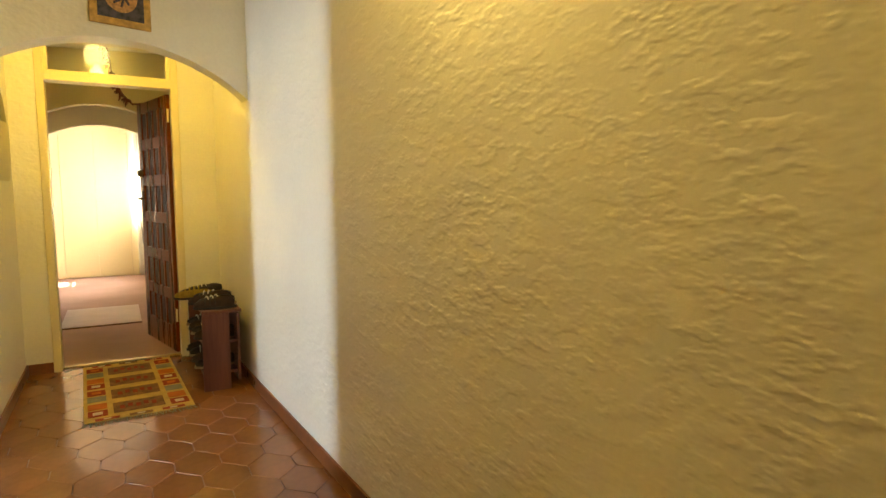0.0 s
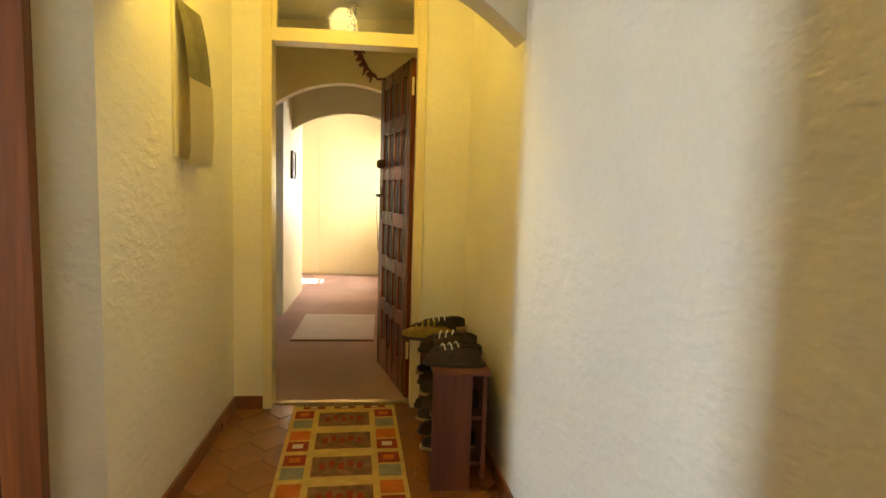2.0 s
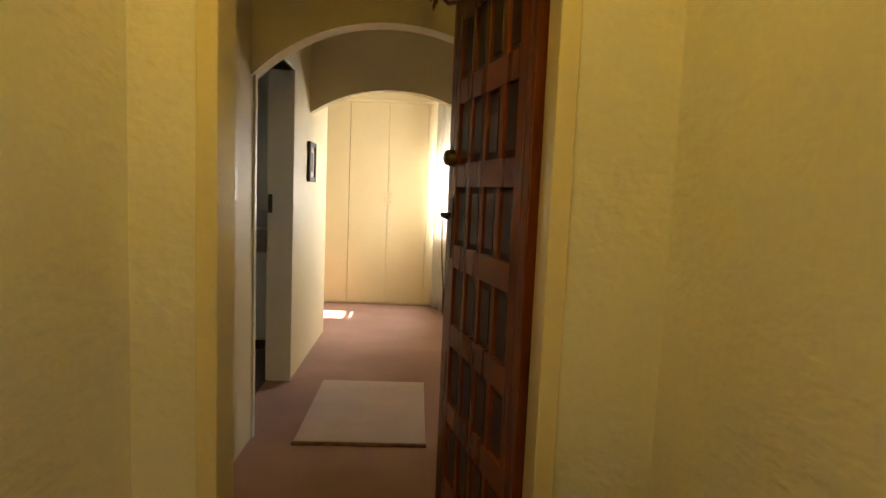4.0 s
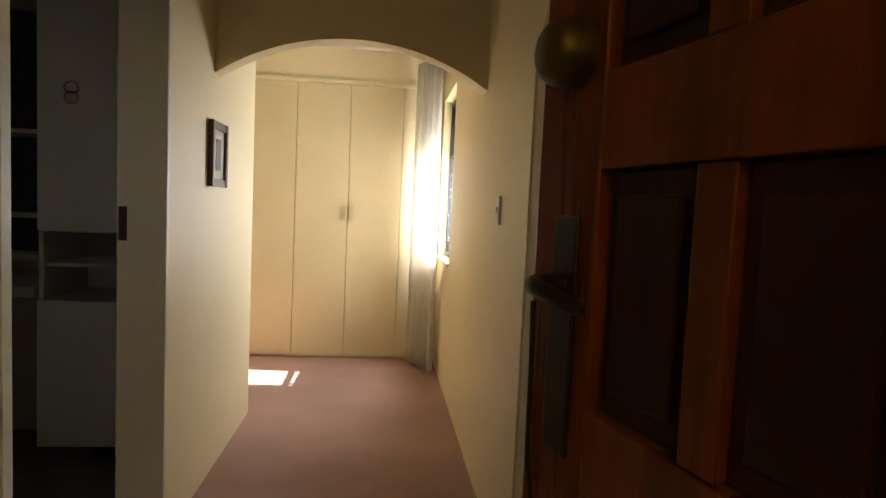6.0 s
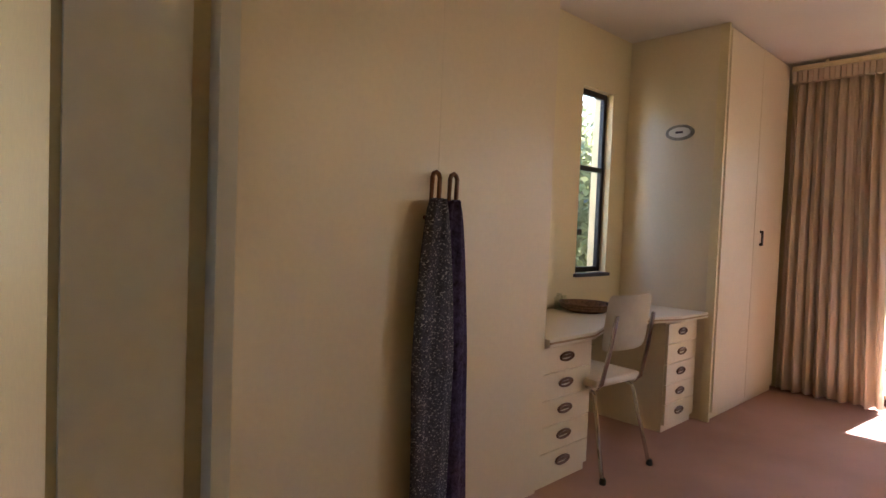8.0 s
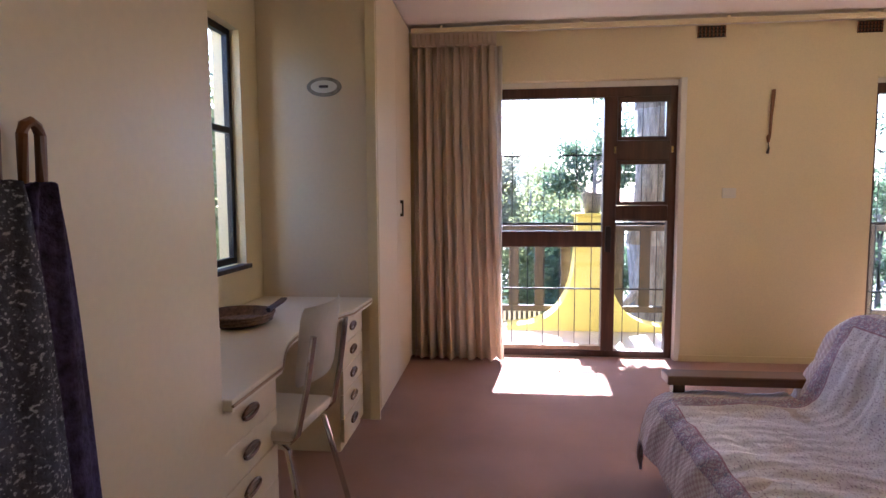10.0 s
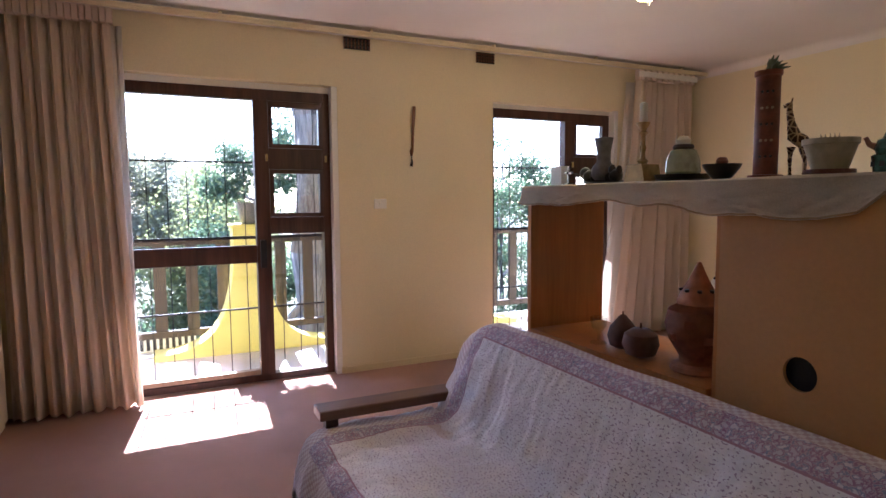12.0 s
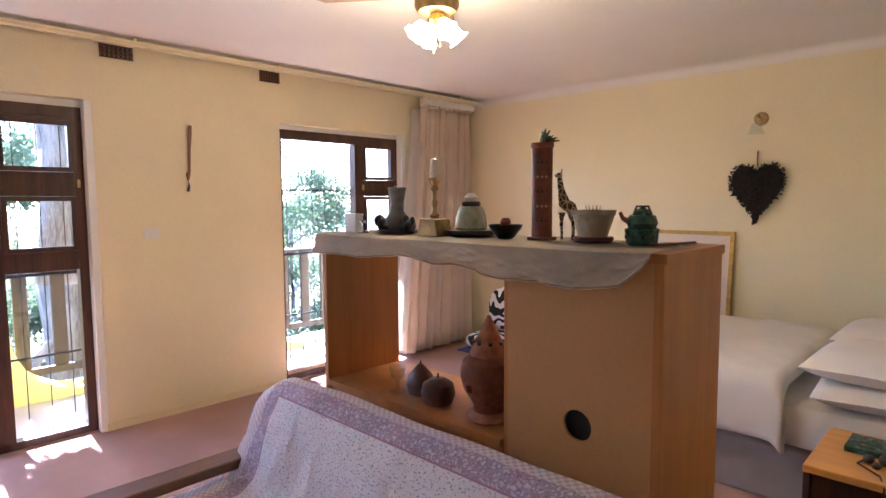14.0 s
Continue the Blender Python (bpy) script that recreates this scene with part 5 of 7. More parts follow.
part("body", boxes((-0.035, 0.035, -0.02, 0.02, 0, 0.075)), M["wax"], t, bevel=0.002)
t = thing("small_cross", "small silver cross on a stand", "ornament", at=(4.545, 5.915, TOP))
part("upright", boxes((-0.005, 0.005, -0.004, 0.004, 0, 0.07)), M["steel"], t)
part("arm", boxes((-0.022, 0.022, -0.004, 0.004, 0.04, 0.05)), M["steel"], t)
part("foot", boxes((-0.016, 0.016, -0.016, 0.016, 0, 0.006)), M["steel"], t)
t = turned("stoneware_vase", "grey stoneware vase on a dark saucer", "vase", (4.44, 5.83, TOP), [(0.03, 0.012), (0.045, 0.03), (0.045, 0.06), (0.026, 0.085), (0.026, 0.12), (0.036, 0.175), (0.033, 0.176), (0.02, 0.12), (0.0, 0.1)], M["ceramic_grey"],
           parts=(("saucer", [(0.06, 0.0), (0.085, 0.008), (0.085, 0.012), (0.0, 0.012)], M["black"]),))
def lumpy(name, label, category, at, blobs, m):
    t = thing(name, label, category, at=at)
    bm = bmesh.new()
    for x, y, z, r, s in blobs:
        res = bmesh.ops.create_icosphere(bm, subdivisions=2, radius=r)
        for v in res["verts"]:
            v.co = Vector((v.co.x, v.co.y, v.co.z * s)) * (1 + 0.12 * noise.noise(v.co * 60)) + Vector((x, y, z))
    ob = ob_from(name, bm, m, smooth=True)
    ob.location = at
    bpy.data.objects.remove(t)
    return tagged(ob, label, category)
lumpy("dark_figurine", "dark carved animal figurine", "figurine", (4.53, 5.82, TOP), [(0, 0, 0.03, 0.03, 1), (0.03, 0, 0.045, 0.022, 1.2), (-0.035, 0.0, 0.03, 0.024, 1.1), (-0.06, 0, 0.02, 0.016, 1.2)], M["black"])
lumpy("dark_figurine", "small dark spiky figurine beside a vase", "figurine", (4.36, 5.84, TOP), [(0, 0, 0.028, 0.026, 1), (0.02, 0, 0.052, 0.014, 1.5), (-0.018, 0, 0.048, 0.012, 1.6), (0.04, 0, 0.022, 0.016, 1.3)], M["black"])
M["worn_brass"] = mat("worn_dull_brass", (0.30, 0.21, 0.09), 0.42, 0.8, spots=0.25, scale=25)
t = turned("candlestick", "tall turned brass candlestick with a white candle", "candlestick", (4.20, 5.865, TOP), [(0.020, 0.058), (0.014, 0.064), (0.019, 0.072), (0.009, 0.082), (0.007, 0.10), (0.011, 0.118), (0.007, 0.128), (0.008, 0.158), (0.017, 0.168), (0.009, 0.175), (0.019, 0.192), (0.023, 0.203), (0.012, 0.205)], M["worn_brass"],
           parts=(("candle", [(0.0135, 0.205), (0.0135, 0.268), (0.004, 0.272)], M["wax"]),))
bm = bmesh.new()
prism(bm, [(-0.05, 0), (0.05, 0), (0.036, 0.06), (-0.036, 0.06)], -0.04, 0.04, "y")
part("square_foot", bm, M["worn_brass"], t, bevel=0.002)
bm = bmesh.new()
tube(bm, [(0.036, 0, 0.05), (0.06, 0, 0.055), (0.066, 0, 0.035), (0.06, 0, 0.01)], 0.007, 6)
part("scroll_handle", bm, M["black"], t, smooth=True)
t = turned("glazed_jar", "pale green lidded jar on a black oval tray", "jar", (4.085, 5.80, TOP), [(0.05, 0.022), (0.056, 0.03), (0.052, 0.07), (0.040, 0.10), (0.03, 0.105)], M["celadon"],
           parts=(("tray", [(0.07, 0.0), (0.085, 0.008), (0.09, 0.022), (0.08, 0.02), (0.0, 0.014)], M["black"]), ("dark_rim", [(0.03, 0.104), (0.034, 0.112), (0.03, 0.12), (0.02, 0.121)], M["leather_dark"]), ("knob", [(0.022, 0.12), (0.024, 0.135), (0.012, 0.148), (0.0, 0.149)], M["ceramic_white"])))
turned("dark_bowl", "small dark bowl with a bud-shaped lid knob", "bowl", (3.91, 5.83, TOP), [(0.022, 0.0), (0.03, 0.006), (0.052, 0.035), (0.056, 0.046), (0.052, 0.046), (0.02, 0.014), (0.0, 0.012)], M["black"],
       parts=(("flower_knob", [(0.0, 0.012), (0.012, 0.03), (0.018, 0.055), (0.012, 0.066), (0.0, 0.068)], M["redwood"]),))
t = turned("incense_tower", "tall red-brown carved wooden incense tower", "incense holder", (3.79, 5.80, TOP), [(0.046, 0.0), (0.046, 0.008), (0.032, 0.010), (0.032, 0.285), (0.036, 0.287), (0.036, 0.30), (0.024, 0.30), (0.024, 0.26), (0.0, 0.26)], M["redwood"])
# Holes are raised discs; black ones stand in for the shade within.
for i in range(5):
    for k in range(3):
        a = radians(100 + 24 * k)
        bm = bmesh.new()
        tube(bm, [(0.0315 * math.cos(a), 0.0315 * math.sin(a), 0.06 + i * 0.045), (0.0335 * math.cos(a), 0.0335 * math.sin(a), 0.06 + i * 0.045)], 0.004, 8)
        part("drilled_hole", bm, M["tan"] if i in (1, 3) else M["black"], t)
bm = bmesh.new()
for k in range(9):
    v = Vector((rng.uniform(-1, 1), rng.uniform(-1, 0.3), rng.uniform(0.1, 0.9))).normalized()
    tube(bm, [(0, 0, 0.28), tuple(Vector((0, 0, 0.298)) + v * 0.03), tuple(Vector((0, 0, 0.292)) + v * 0.055)], [0.002, 0.006, 0.001], 5)
tagged(part("dried_sprig", bm, M["leaf"], t), kind="stuff")
# giraffe
def giraffe(at):
    bm = bmesh.new()
    tube(bm, [(-0.012, 0, 0.0), (-0.014, 0, 0.05), (-0.012, 0, 0.085)], [0.006, 0.006, 0.012], 8)
    tube(bm, [(0.022, 0, 0.0), (0.022, 0, 0.05), (0.016, 0, 0.085)], [0.006, 0.006, 0.012], 8)
    tube(bm, [(0.030, 0, 0.075), (0.014, 0, 0.10), (-0.006, 0, 0.115), (-0.014, 0, 0.15), (-0.020, 0, 0.19), (-0.018, 0, 0.205), (-0.034, 0, 0.198)], [0.012, 0.02, 0.019, 0.011, 0.008, 0.010, 0.005], 10)
    for s in (-1, 1):
        tube(bm, [(-0.016, s * 0.004, 0.205), (-0.013, s * 0.007, 0.22)], 0.002, 5)
    m = mat("giraffe_spots", (0.40, 0.27, 0.13), 0.5)
    n = m.node_tree.nodes
    vo, rp, co = n.new("ShaderNodeTexVoronoi"), n.new("ShaderNodeValToRGB"), n.new("ShaderNodeTexCoord")
    vo.feature = "DISTANCE_TO_EDGE"
    vo.inputs["Scale"].default_value = 60
    rp.color_ramp.elements[0].position, rp.color_ramp.elements[0].color = 0.08, (0.45, 0.32, 0.17, 1)
    rp.color_ramp.elements[1].position, rp.color_ramp.elements[1].color = 0.14, (0.06, 0.025, 0.012, 1)
    links(m, co.outputs["Object"], vo.inputs["Vector"])
    links(m, vo.outputs["Distance"], rp.inputs[0])
    links(m, rp.outputs[0], n["Principled BSDF"].inputs["Base Color"])
    ob = ob_from("giraffe_figurine", bm, m, smooth=True)
    ob.location = at
    ob.rotation_euler = (0, 0, radians(212))
    tagged(ob, "small spotted wooden giraffe beside the incense tower", "figurine")
giraffe((3.728, 5.760, TOP))
t = turned("stone_planter", "pale stone planter on a brown saucer", "plant pot", (3.61, 5.80, TOP), [(0.040, 0.016), (0.043, 0.022), (0.060, 0.078), (0.064, 0.080), (0.065, 0.094), (0.059, 0.094), (0.054, 0.074), (0.0, 0.072)], M["stone_pot"],
           parts=(("saucer", [(0.048, 0.0), (0.058, 0.006), (0.058, 0.016), (0.040, 0.014)], M["rack_wood"]), ("soil", [(0.05, 0.082), (0.0, 0.086)], M["wool_brown"])))
bm = bmesh.new()
for k in range(5):
    tube(bm, [(0.01 * k - 0.02, 0, 0.08), (0.012 * k - 0.024, 0.004, 0.108)], [0.003, 0.001], 5)
part("cut_stems", bm, M["stone_pot"], t)
t = turned("green_teapot", "dark green glazed pot with pierced sides and lid", "teapot", (3.46, 5.80, TOP), [(0.044, 0.0), (0.05, 0.006), (0.052, 0.03), (0.056, 0.05), (0.05, 0.054)], M["ceramic_green"],
           parts=(("upper_pot", [(0.042, 0.052), (0.05, 0.07), (0.042, 0.095), (0.02, 0.104)], M["ceramic_green"]), ("lid", [(0.03, 0.102), (0.026, 0.112), (0.01, 0.118), (0.008, 0.126), (0.0, 0.128)], M["ceramic_green"])))
bm = bmesh.new()
tube(bm, [(0.04, 0.01, 0.075), (0.062, 0.012, 0.085), (0.072, 0.014, 0.105)], [0.012, 0.008, 0.006], 8)
part("spout", bm, M["terracotta"], t, "orange-brown spout", smooth=True)
bm = bmesh.new()
tube(bm, [(0.03, 0, 0.10), (0.02, 0, 0.125), (-0.02, 0, 0.125), (-0.032, 0, 0.098)], 0.004, 6)
part("arch_handle", bm, M["black"], t, smooth=True)
# Slots are solid black blocks, standing in for shaded openings.
for k in range(4):
    a = radians(50 + 35 * k)
    part("pierced_slot", boxes((0.052 * math.cos(a) - 0.006, 0.052 * math.cos(a) + 0.006, 0.052 * math.sin(a) - 0.003, 0.052 * math.sin(a) + 0.003, 0.02, 0.034)), M["black"], t)
t.scale = (0.84, 0.84, 0.84)
for k in range(3):
    t = thing("incense_stick", "thin dark red incense stick lying on the shelf", "incense stick", "incense sticks")
    bm = bmesh.new()
    tube(bm, [(3.42 - 0.02 * k, 5.84 - 0.05 * k, TOP + 0.004), (3.36, 5.80 - 0.06 * k, TOP + 0.004)], 0.0035, 5)
    part("stick", bm, M["redwood"], t)

# on the open shelf
SH = 0.7775
turned("clear_glass", "stemmed clear glass on the open shelf", "glass", (4.37, 5.90, SH), [(0.03, 0.0), (0.032, 0.004), (0.006, 0.012), (0.006, 0.04), (0.028, 0.06), (0.034, 0.10), (0.032, 0.10), (0.024, 0.062), (0.0, 0.05)], bpy.data.materials["jar_glass"])
M["gourd"] = mat("brown_gourd", (0.13, 0.06, 0.04), 0.6, spots=0.25, scale=18)
turned("dried_gourd", "pear-shaped dark brown dried gourd", "gourd", (4.275, 5.87, SH), [(0.02, 0.0), (0.045, 0.012), (0.055, 0.045), (0.045, 0.08), (0.025, 0.105), (0.010, 0.122), (0.0, 0.124)], M["gourd"], parts=(("stalk", [(0.004, 0.12), (0.003, 0.135)], M["gourd"]),), group="dried gourds")
turned("dried_gourd", "round dark brown dried gourd with a stalk", "gourd", (4.155, 5.90, SH), [(0.02, 0.0), (0.05, 0.012), (0.062, 0.045), (0.055, 0.08), (0.03, 0.098), (0.008, 0.10)], M["gourd"], parts=(("stalk", [(0.004, 0.098), (0.003, 0.118)], M["gourd"]),), group="dried gourds")
t = thing("clay_lantern", "pierced terracotta lantern with a pointed lid", "lantern", at=(3.955, 5.86, SH))
bm = bmesh.new()
lathe(bm, [(0.075, 0.0), (0.08, 0.006), (0.075, 0.018), (0.055, 0.026)], sides=28)
part("foot", bm, M["terracotta"], t, smooth=True)
bm = bmesh.new()
LP = [(0.052, 0.024), (0.052, 0.045), (0.085, 0.10), (0.098, 0.15), (0.088, 0.195), (0.058, 0.215)]
SD = 40
rings = []
for r, z in [(LP[i][0] + (LP[i + 1][0] - LP[i][0]) * k / 4, LP[i][1] + (LP[i + 1][1] - LP[i][1]) * k / 4) for i in range(5) for k in range(4)] + [LP[-1]]:
    rings.append([bm.verts.new((r * math.cos(2 * math.pi * j / SD), r * math.sin(2 * math.pi * j / SD), z)) for j in range(SD)])
for i, (a, b) in enumerate(zip(rings, rings[1:])):
    for j in range(SD):
        hole = (i in (8, 9) and j % 8 in (0, 1)) or (i in (12, 13) and j % 8 in (4, 5)) or (i == 5 and j % 10 == 3)
        if not hole:
            bm.faces.new((a[j], a[(j + 1) % SD], b[(j + 1) % SD], b[j]))
bmesh.ops.solidify(bm, geom=bm.faces[:], thickness=0.005)
part("pierced_body", bm, M["terracotta"], t, smooth=True)
bm = bmesh.new()
lathe(bm, [(0.062, 0.214), (0.064, 0.222), (0.052, 0.25), (0.030, 0.29), (0.018, 0.315), (0.006, 0.345), (0.0, 0.347)], sides=28)
part("lid", bm, M["terracotta"], t, smooth=True)
# The lid is not pierced: black plugs imitate the shade of holes.
for k in range(8):
    a = 2 * math.pi * k / 8
    bm = bmesh.new()
    p = Vector((0.050 * math.cos(a), 0.050 * math.sin(a), 0.255))
    tube(bm, [tuple(p), tuple(p * 1.03)], 0.007, 8)
    part("lid_hole", bm, M["black"], t)

# ---- sofa under a quilt ----
# Lighter than the sofa's frame wood: the light on the arms is coloured in.
M["arm_wood"] = wood("lit_brown_arm_wood", (0.17, 0.085, 0.05), (0.10, 0.048, 0.028), 0.4, along=(1, 0.06, 1))
sofa = thing("sofa", "timber-armed sofa covered by a quilt", "sofa")
SX0, SX1 = 2.98, 4.90
for x in (SX0, SX1 - 0.05):
    arm_x = (x - 0.03, x + 0.08)
    part("armrest", boxes((arm_x[0], arm_x[1], 6.16, 6.86, 0.475, 0.515)), M["arm_wood"], sofa, "brown wooden armrest, colour lightened for the light on it", bevel=0.006)
    for y in (6.22, 6.78):
        part("leg", boxes((x, x + 0.05, y, y + 0.05, 0, 0.475)), M["dark_wood"], sofa, bevel=0.004)
part("seat_frame", boxes((SX0 + 0.05, SX1 - 0.05, 6.18, 6.86, 0.16, 0.26)), M["dark_wood"], sofa, bevel=0.004)
part("seat_cushion", boxes((SX0 + 0.06, SX1 - 0.06, 6.22, 6.88, 0.26, 0.375)), M["linen"], sofa, bevel=0.03, smooth=True)
bm = bmesh.new()
prism(bm, [(6.30, 0.30), (6.20, 0.74), (6.09, 0.74), (6.13, 0.20), (6.22, 0.20)], SX0 + 0.06, SX1 - 0.06, "x")
part("back_cushion", bm, M["linen"], sofa, bevel=0.03, smooth=True)


def quilt_material():
    """Patchwork cotton: a white ground with small printed sprigs, ribs, and printed bands by the cloth's own measure in metres."""
    m = mat("printed_quilt", (0.80, 0.77, 0.79), 0.92, spots=0.06, scale=5, grain=90, bump=0.4, depth=0.003, spec=0.1)
    n = m.node_tree.nodes
    b = n["Principled BSDF"]
    uv = n.new("ShaderNodeUVMap")
    sep = n.new("ShaderNodeSeparateXYZ")
    links(m, uv.outputs[0], sep.inputs[0])

    def math_node(op, a, c, clamp=False):
        k = n.new("ShaderNodeMath")
        k.operation, k.use_clamp = op, clamp
        for i, s in enumerate((a, c)):
            if isinstance(s, (int, float)):
                k.inputs[i].default_value = s
            else:
                links(m, s, k.inputs[i])
        return k.outputs[0]

    def noise_at(scale, detail=1.0, st=(1, 1, 1)):
        mp, t = n.new("ShaderNodeMapping"), n.new("ShaderNodeTexNoise")
        mp.inputs["Scale"].default_value = st
        links(m, uv.outputs[0], mp.inputs[0])
        links(m, mp.outputs[0], t.inputs["Vector"])
        t.inputs["Scale"].default_value, t.inputs["Detail"].default_value = scale, detail
        return t.outputs["Fac"]

    def mixc(f, a, c):
        k = n.new("ShaderNodeMixRGB")
        links(m, f, k.inputs[0]) if not isinstance(f, float) else None
        for i, s in ((1, a), (2, c)):
            if isinstance(s, tuple):
                k.inputs[i].default_value = (*s, 1)
            else:
                links(m, s, k.inputs[i])
        return k.outputs[0]
    base = b.inputs["Base Color"].links[0].from_socket
    sprig = math_node("GREATER_THAN", noise_at(150, 1.0, (0.7, 1, 1)), 0.615)
    ground = mixc(sprig, base, (0.44, 0.36, 0.44))
    stain = math_node("GREATER_THAN", noise_at(3.2, 2.0), 0.66)
    ground = mixc(math_node("MULTIPLY", stain, 0.35), ground, (0.45, 0.30, 0.18))
    # distance from the quilt's edge
    u, v = sep.outputs[0], sep.outputs[1]
    eu = math_node("MINIMUM", math_node("SUBTRACT", u, 0.14), math_node("SUBTRACT", 2.36, u))
    ev = math_node("MINIMUM", math_node("SUBTRACT", v, 0.24), math_node("SUBTRACT", 1.68, v))
    e = math_node("MINIMUM", eu, ev)
    outer = math_node("LESS_THAN", e, 0.165)
    inner = math_node("LESS_THAN", e, 0.245)
    ch = n.new("ShaderNodeTexChecker")
    links(m, uv.outputs[0], ch.inputs["Vector"])
    ch.inputs["Scale"].default_value = 75
    ch.inputs["Color1"].default_value, ch.inputs["Color2"].default_value = (0.76, 0.71, 0.70, 1), (0.60, 0.49, 0.50, 1)
    flor = n.new("ShaderNodeValToRGB")
    flor.color_ramp.interpolation = "CONSTANT"
    for p, c in ((0.0, (0.60, 0.55, 0.61)), (0.43, (0.36, 0.22, 0.33)), (0.49, (0.56, 0.44, 0.50)), (0.54, (0.30, 0.31, 0.44)), (0.60, (0.70, 0.65, 0.69))):
        el = flor.color_ramp.elements.new(p) if p else flor.color_ramp.elements[0]
        el.color = (*c, 1)
    links(m, noise_at(60, 2.0), flor.inputs[0])
    line = math_node("LESS_THAN", math_node("ABSOLUTE", math_node("SUBTRACT", e, 0.242), 0.0), 0.003)
    c1 = mixc(inner, ground, flor.outputs[0])
    c1 = mixc(line, c1, (0.42, 0.25, 0.31))
    c2 = mixc(outer, c1, ch.outputs[0])
    links(m, c2, b.inputs["Base Color"])
    # ribs of the quilting
    wv = n.new("ShaderNodeTexWave")
    wv.bands_direction = "X"
    wv.inputs["Scale"].default_value, wv.inputs["Distortion"].default_value, wv.inputs["Detail"].default_value = 5.0, 7.0, 3.0
    links(m, uv.outputs[0], wv.inputs["Vector"])
    bp = n.new("ShaderNodeBump")
    bp.inputs["Strength"].default_value, bp.inputs["Distance"].default_value = 0.45, 0.006
    links(m, wv.outputs["Fac"], bp.inputs["Height"])
    links(m, [k for k in n if k.type == "BUMP"][0].outputs[0], bp.inputs["Normal"])
    links(m, bp.outputs[0], b.inputs["Normal"])
    return m


def quilt():
    """The cloth over the sofa: from behind the back, over it, down to the seat and over the seat's front."""
    prof = [(6.055, 0.50), (6.055, 0.60), (6.058, 0.70), (6.075, 0.775), (6.115, 0.805), (6.165, 0.800), (6.205, 0.765), (6.235, 0.70), (6.265, 0.62), (6.295, 0.54), (6.325, 0.47), (6.365, 0.435), (6.43, 0.425),
            (6.52, 0.43), (6.62, 0.435), (6.72, 0.437), (6.80, 0.435), (6.86, 0.425), (6.90, 0.395), (6.922, 0.34), (6.935, 0.27), (6.945, 0.20)]
    pts = [Vector(p) for p in prof]
    s = [0.0]
    for a, c in zip(pts, pts[1:]):
        s.append(s[-1] + (c - a).length)
    NV, NU = 90, 120
    bm = bmesh.new()
    layer = bm.loops.layers.uv.new("UVMap")
    grid, uvs = [], {}
    for j in range(NV + 1):
        d = s[-1] * j / NV
        i = max(k for k in range(len(s) - 1) if s[k] <= d + 1e-9)
        p = pts[i].lerp(pts[i + 1], (d - s[i]) / (s[i + 1] - s[i]))
        tan = (pts[min(i + 1, len(pts) - 1)] - pts[max(i - 1, 0)]).normalized()
        nrm = Vector((-tan.y, tan.x)) * -1
        row = []
        for k in range(NU + 1):
            w = 2.30 * k / NU - 0.20
            x = SX1 - 0.04 - w
            fold = 0.0
            back, seat = 7 <= i + 0 <= 11, i >= 11
            if back:
                fold = (0.006 + 0.024 * noise.noise(Vector((w * 4, d * 5, 8.0)))) * math.sin(w * 26 + 4 * d + 2 * math.sin(3 * w)) * math.sin(math.pi * min(1, max(0, (d - 0.36) / 0.42)))
            if seat:
                fold = 0.019 * noise.noise(Vector((w * 9 + 3 * d, d * 3, 1.0))) + 0.009 * abs(noise.noise(Vector((w * 5, d * 22 + 4 * w, 4.0))))
            fold += 0.010 * noise.noise(Vector((w * 3, d * 3, 0.0)))
            y, z = p.x + nrm.x * fold, p.y + nrm.y * fold
            over = max(0.0, -w) if w < 0 else max(0.0, w - (SX1 - SX0 - 0.08))
            if over > 0:
                # past the side the cloth bends down, slanting a little outward
                sgn = 1 if w < 0 else -1
                x = (SX1 - 0.04 if w < 0 else SX0 + 0.04) + sgn * min(0.05, over) * (0.8 if i < 12 else 1.0) + sgn * 0.15 * max(0, over - 0.05)
                z = z - (0.048 * (1.3 if i < 8 else 0.6) if i <= 10 else 0.0) - max(0.0, over - 0.02) * 0.95 + 0.012 * math.sin(d * 30) * over * 5
            else:
                # the back's upper corner is rounded off
                near_end = min(w, SX1 - SX0 - 0.08 - w)
                if i <= 10 and near_end < 0.16:
                    z -= 0.30 * (0.16 - near_end) ** 2 / 0.16 * (1.3 if i < 8 else 0.6)
            v = bm.verts.new((x, y, max(z, 0.06)))
            row.append(v)
            uvs[v] = (w + 0.23, 1.72 * j / NV)
        grid.append(row)
    for a, c in zip(grid, grid[1:]):
        for k in range(NU):
            bm.faces.new((a[k], a[k + 1], c[k + 1], c[k]))
    for f in bm.faces:
        for l in f.loops:
            l[layer].uv = uvs[l.vert]
    return bm, [[tuple(v.co) for v in grid[-1]], [tuple(r[0].co) for r in grid], [tuple(r[-1].co) for r in grid]]


t = thing("quilt", "white sprigged cotton quilt with pink and violet borders over the sofa", "quilt")
quilt_mesh, quilt_edges = quilt()
qo = part("quilted_cotton", quilt_mesh, quilt_material(), t, smooth=True)
M["binding"] = mat("dusty_pink_binding", (0.56, 0.44, 0.46), 0.9, spots=0.1, scale=20, spec=0.1)
for edge in quilt_edges:
    bm = bmesh.new()
    tube(bm, edge, 0.007, 6)
    part("edge_binding", bm, M["binding"], t, "dusty pink stitched binding", smooth=True)
sol = qo.modifiers.new("thick", "SOLIDIFY")
sol.thickness = 0.008
sol.offset = 1

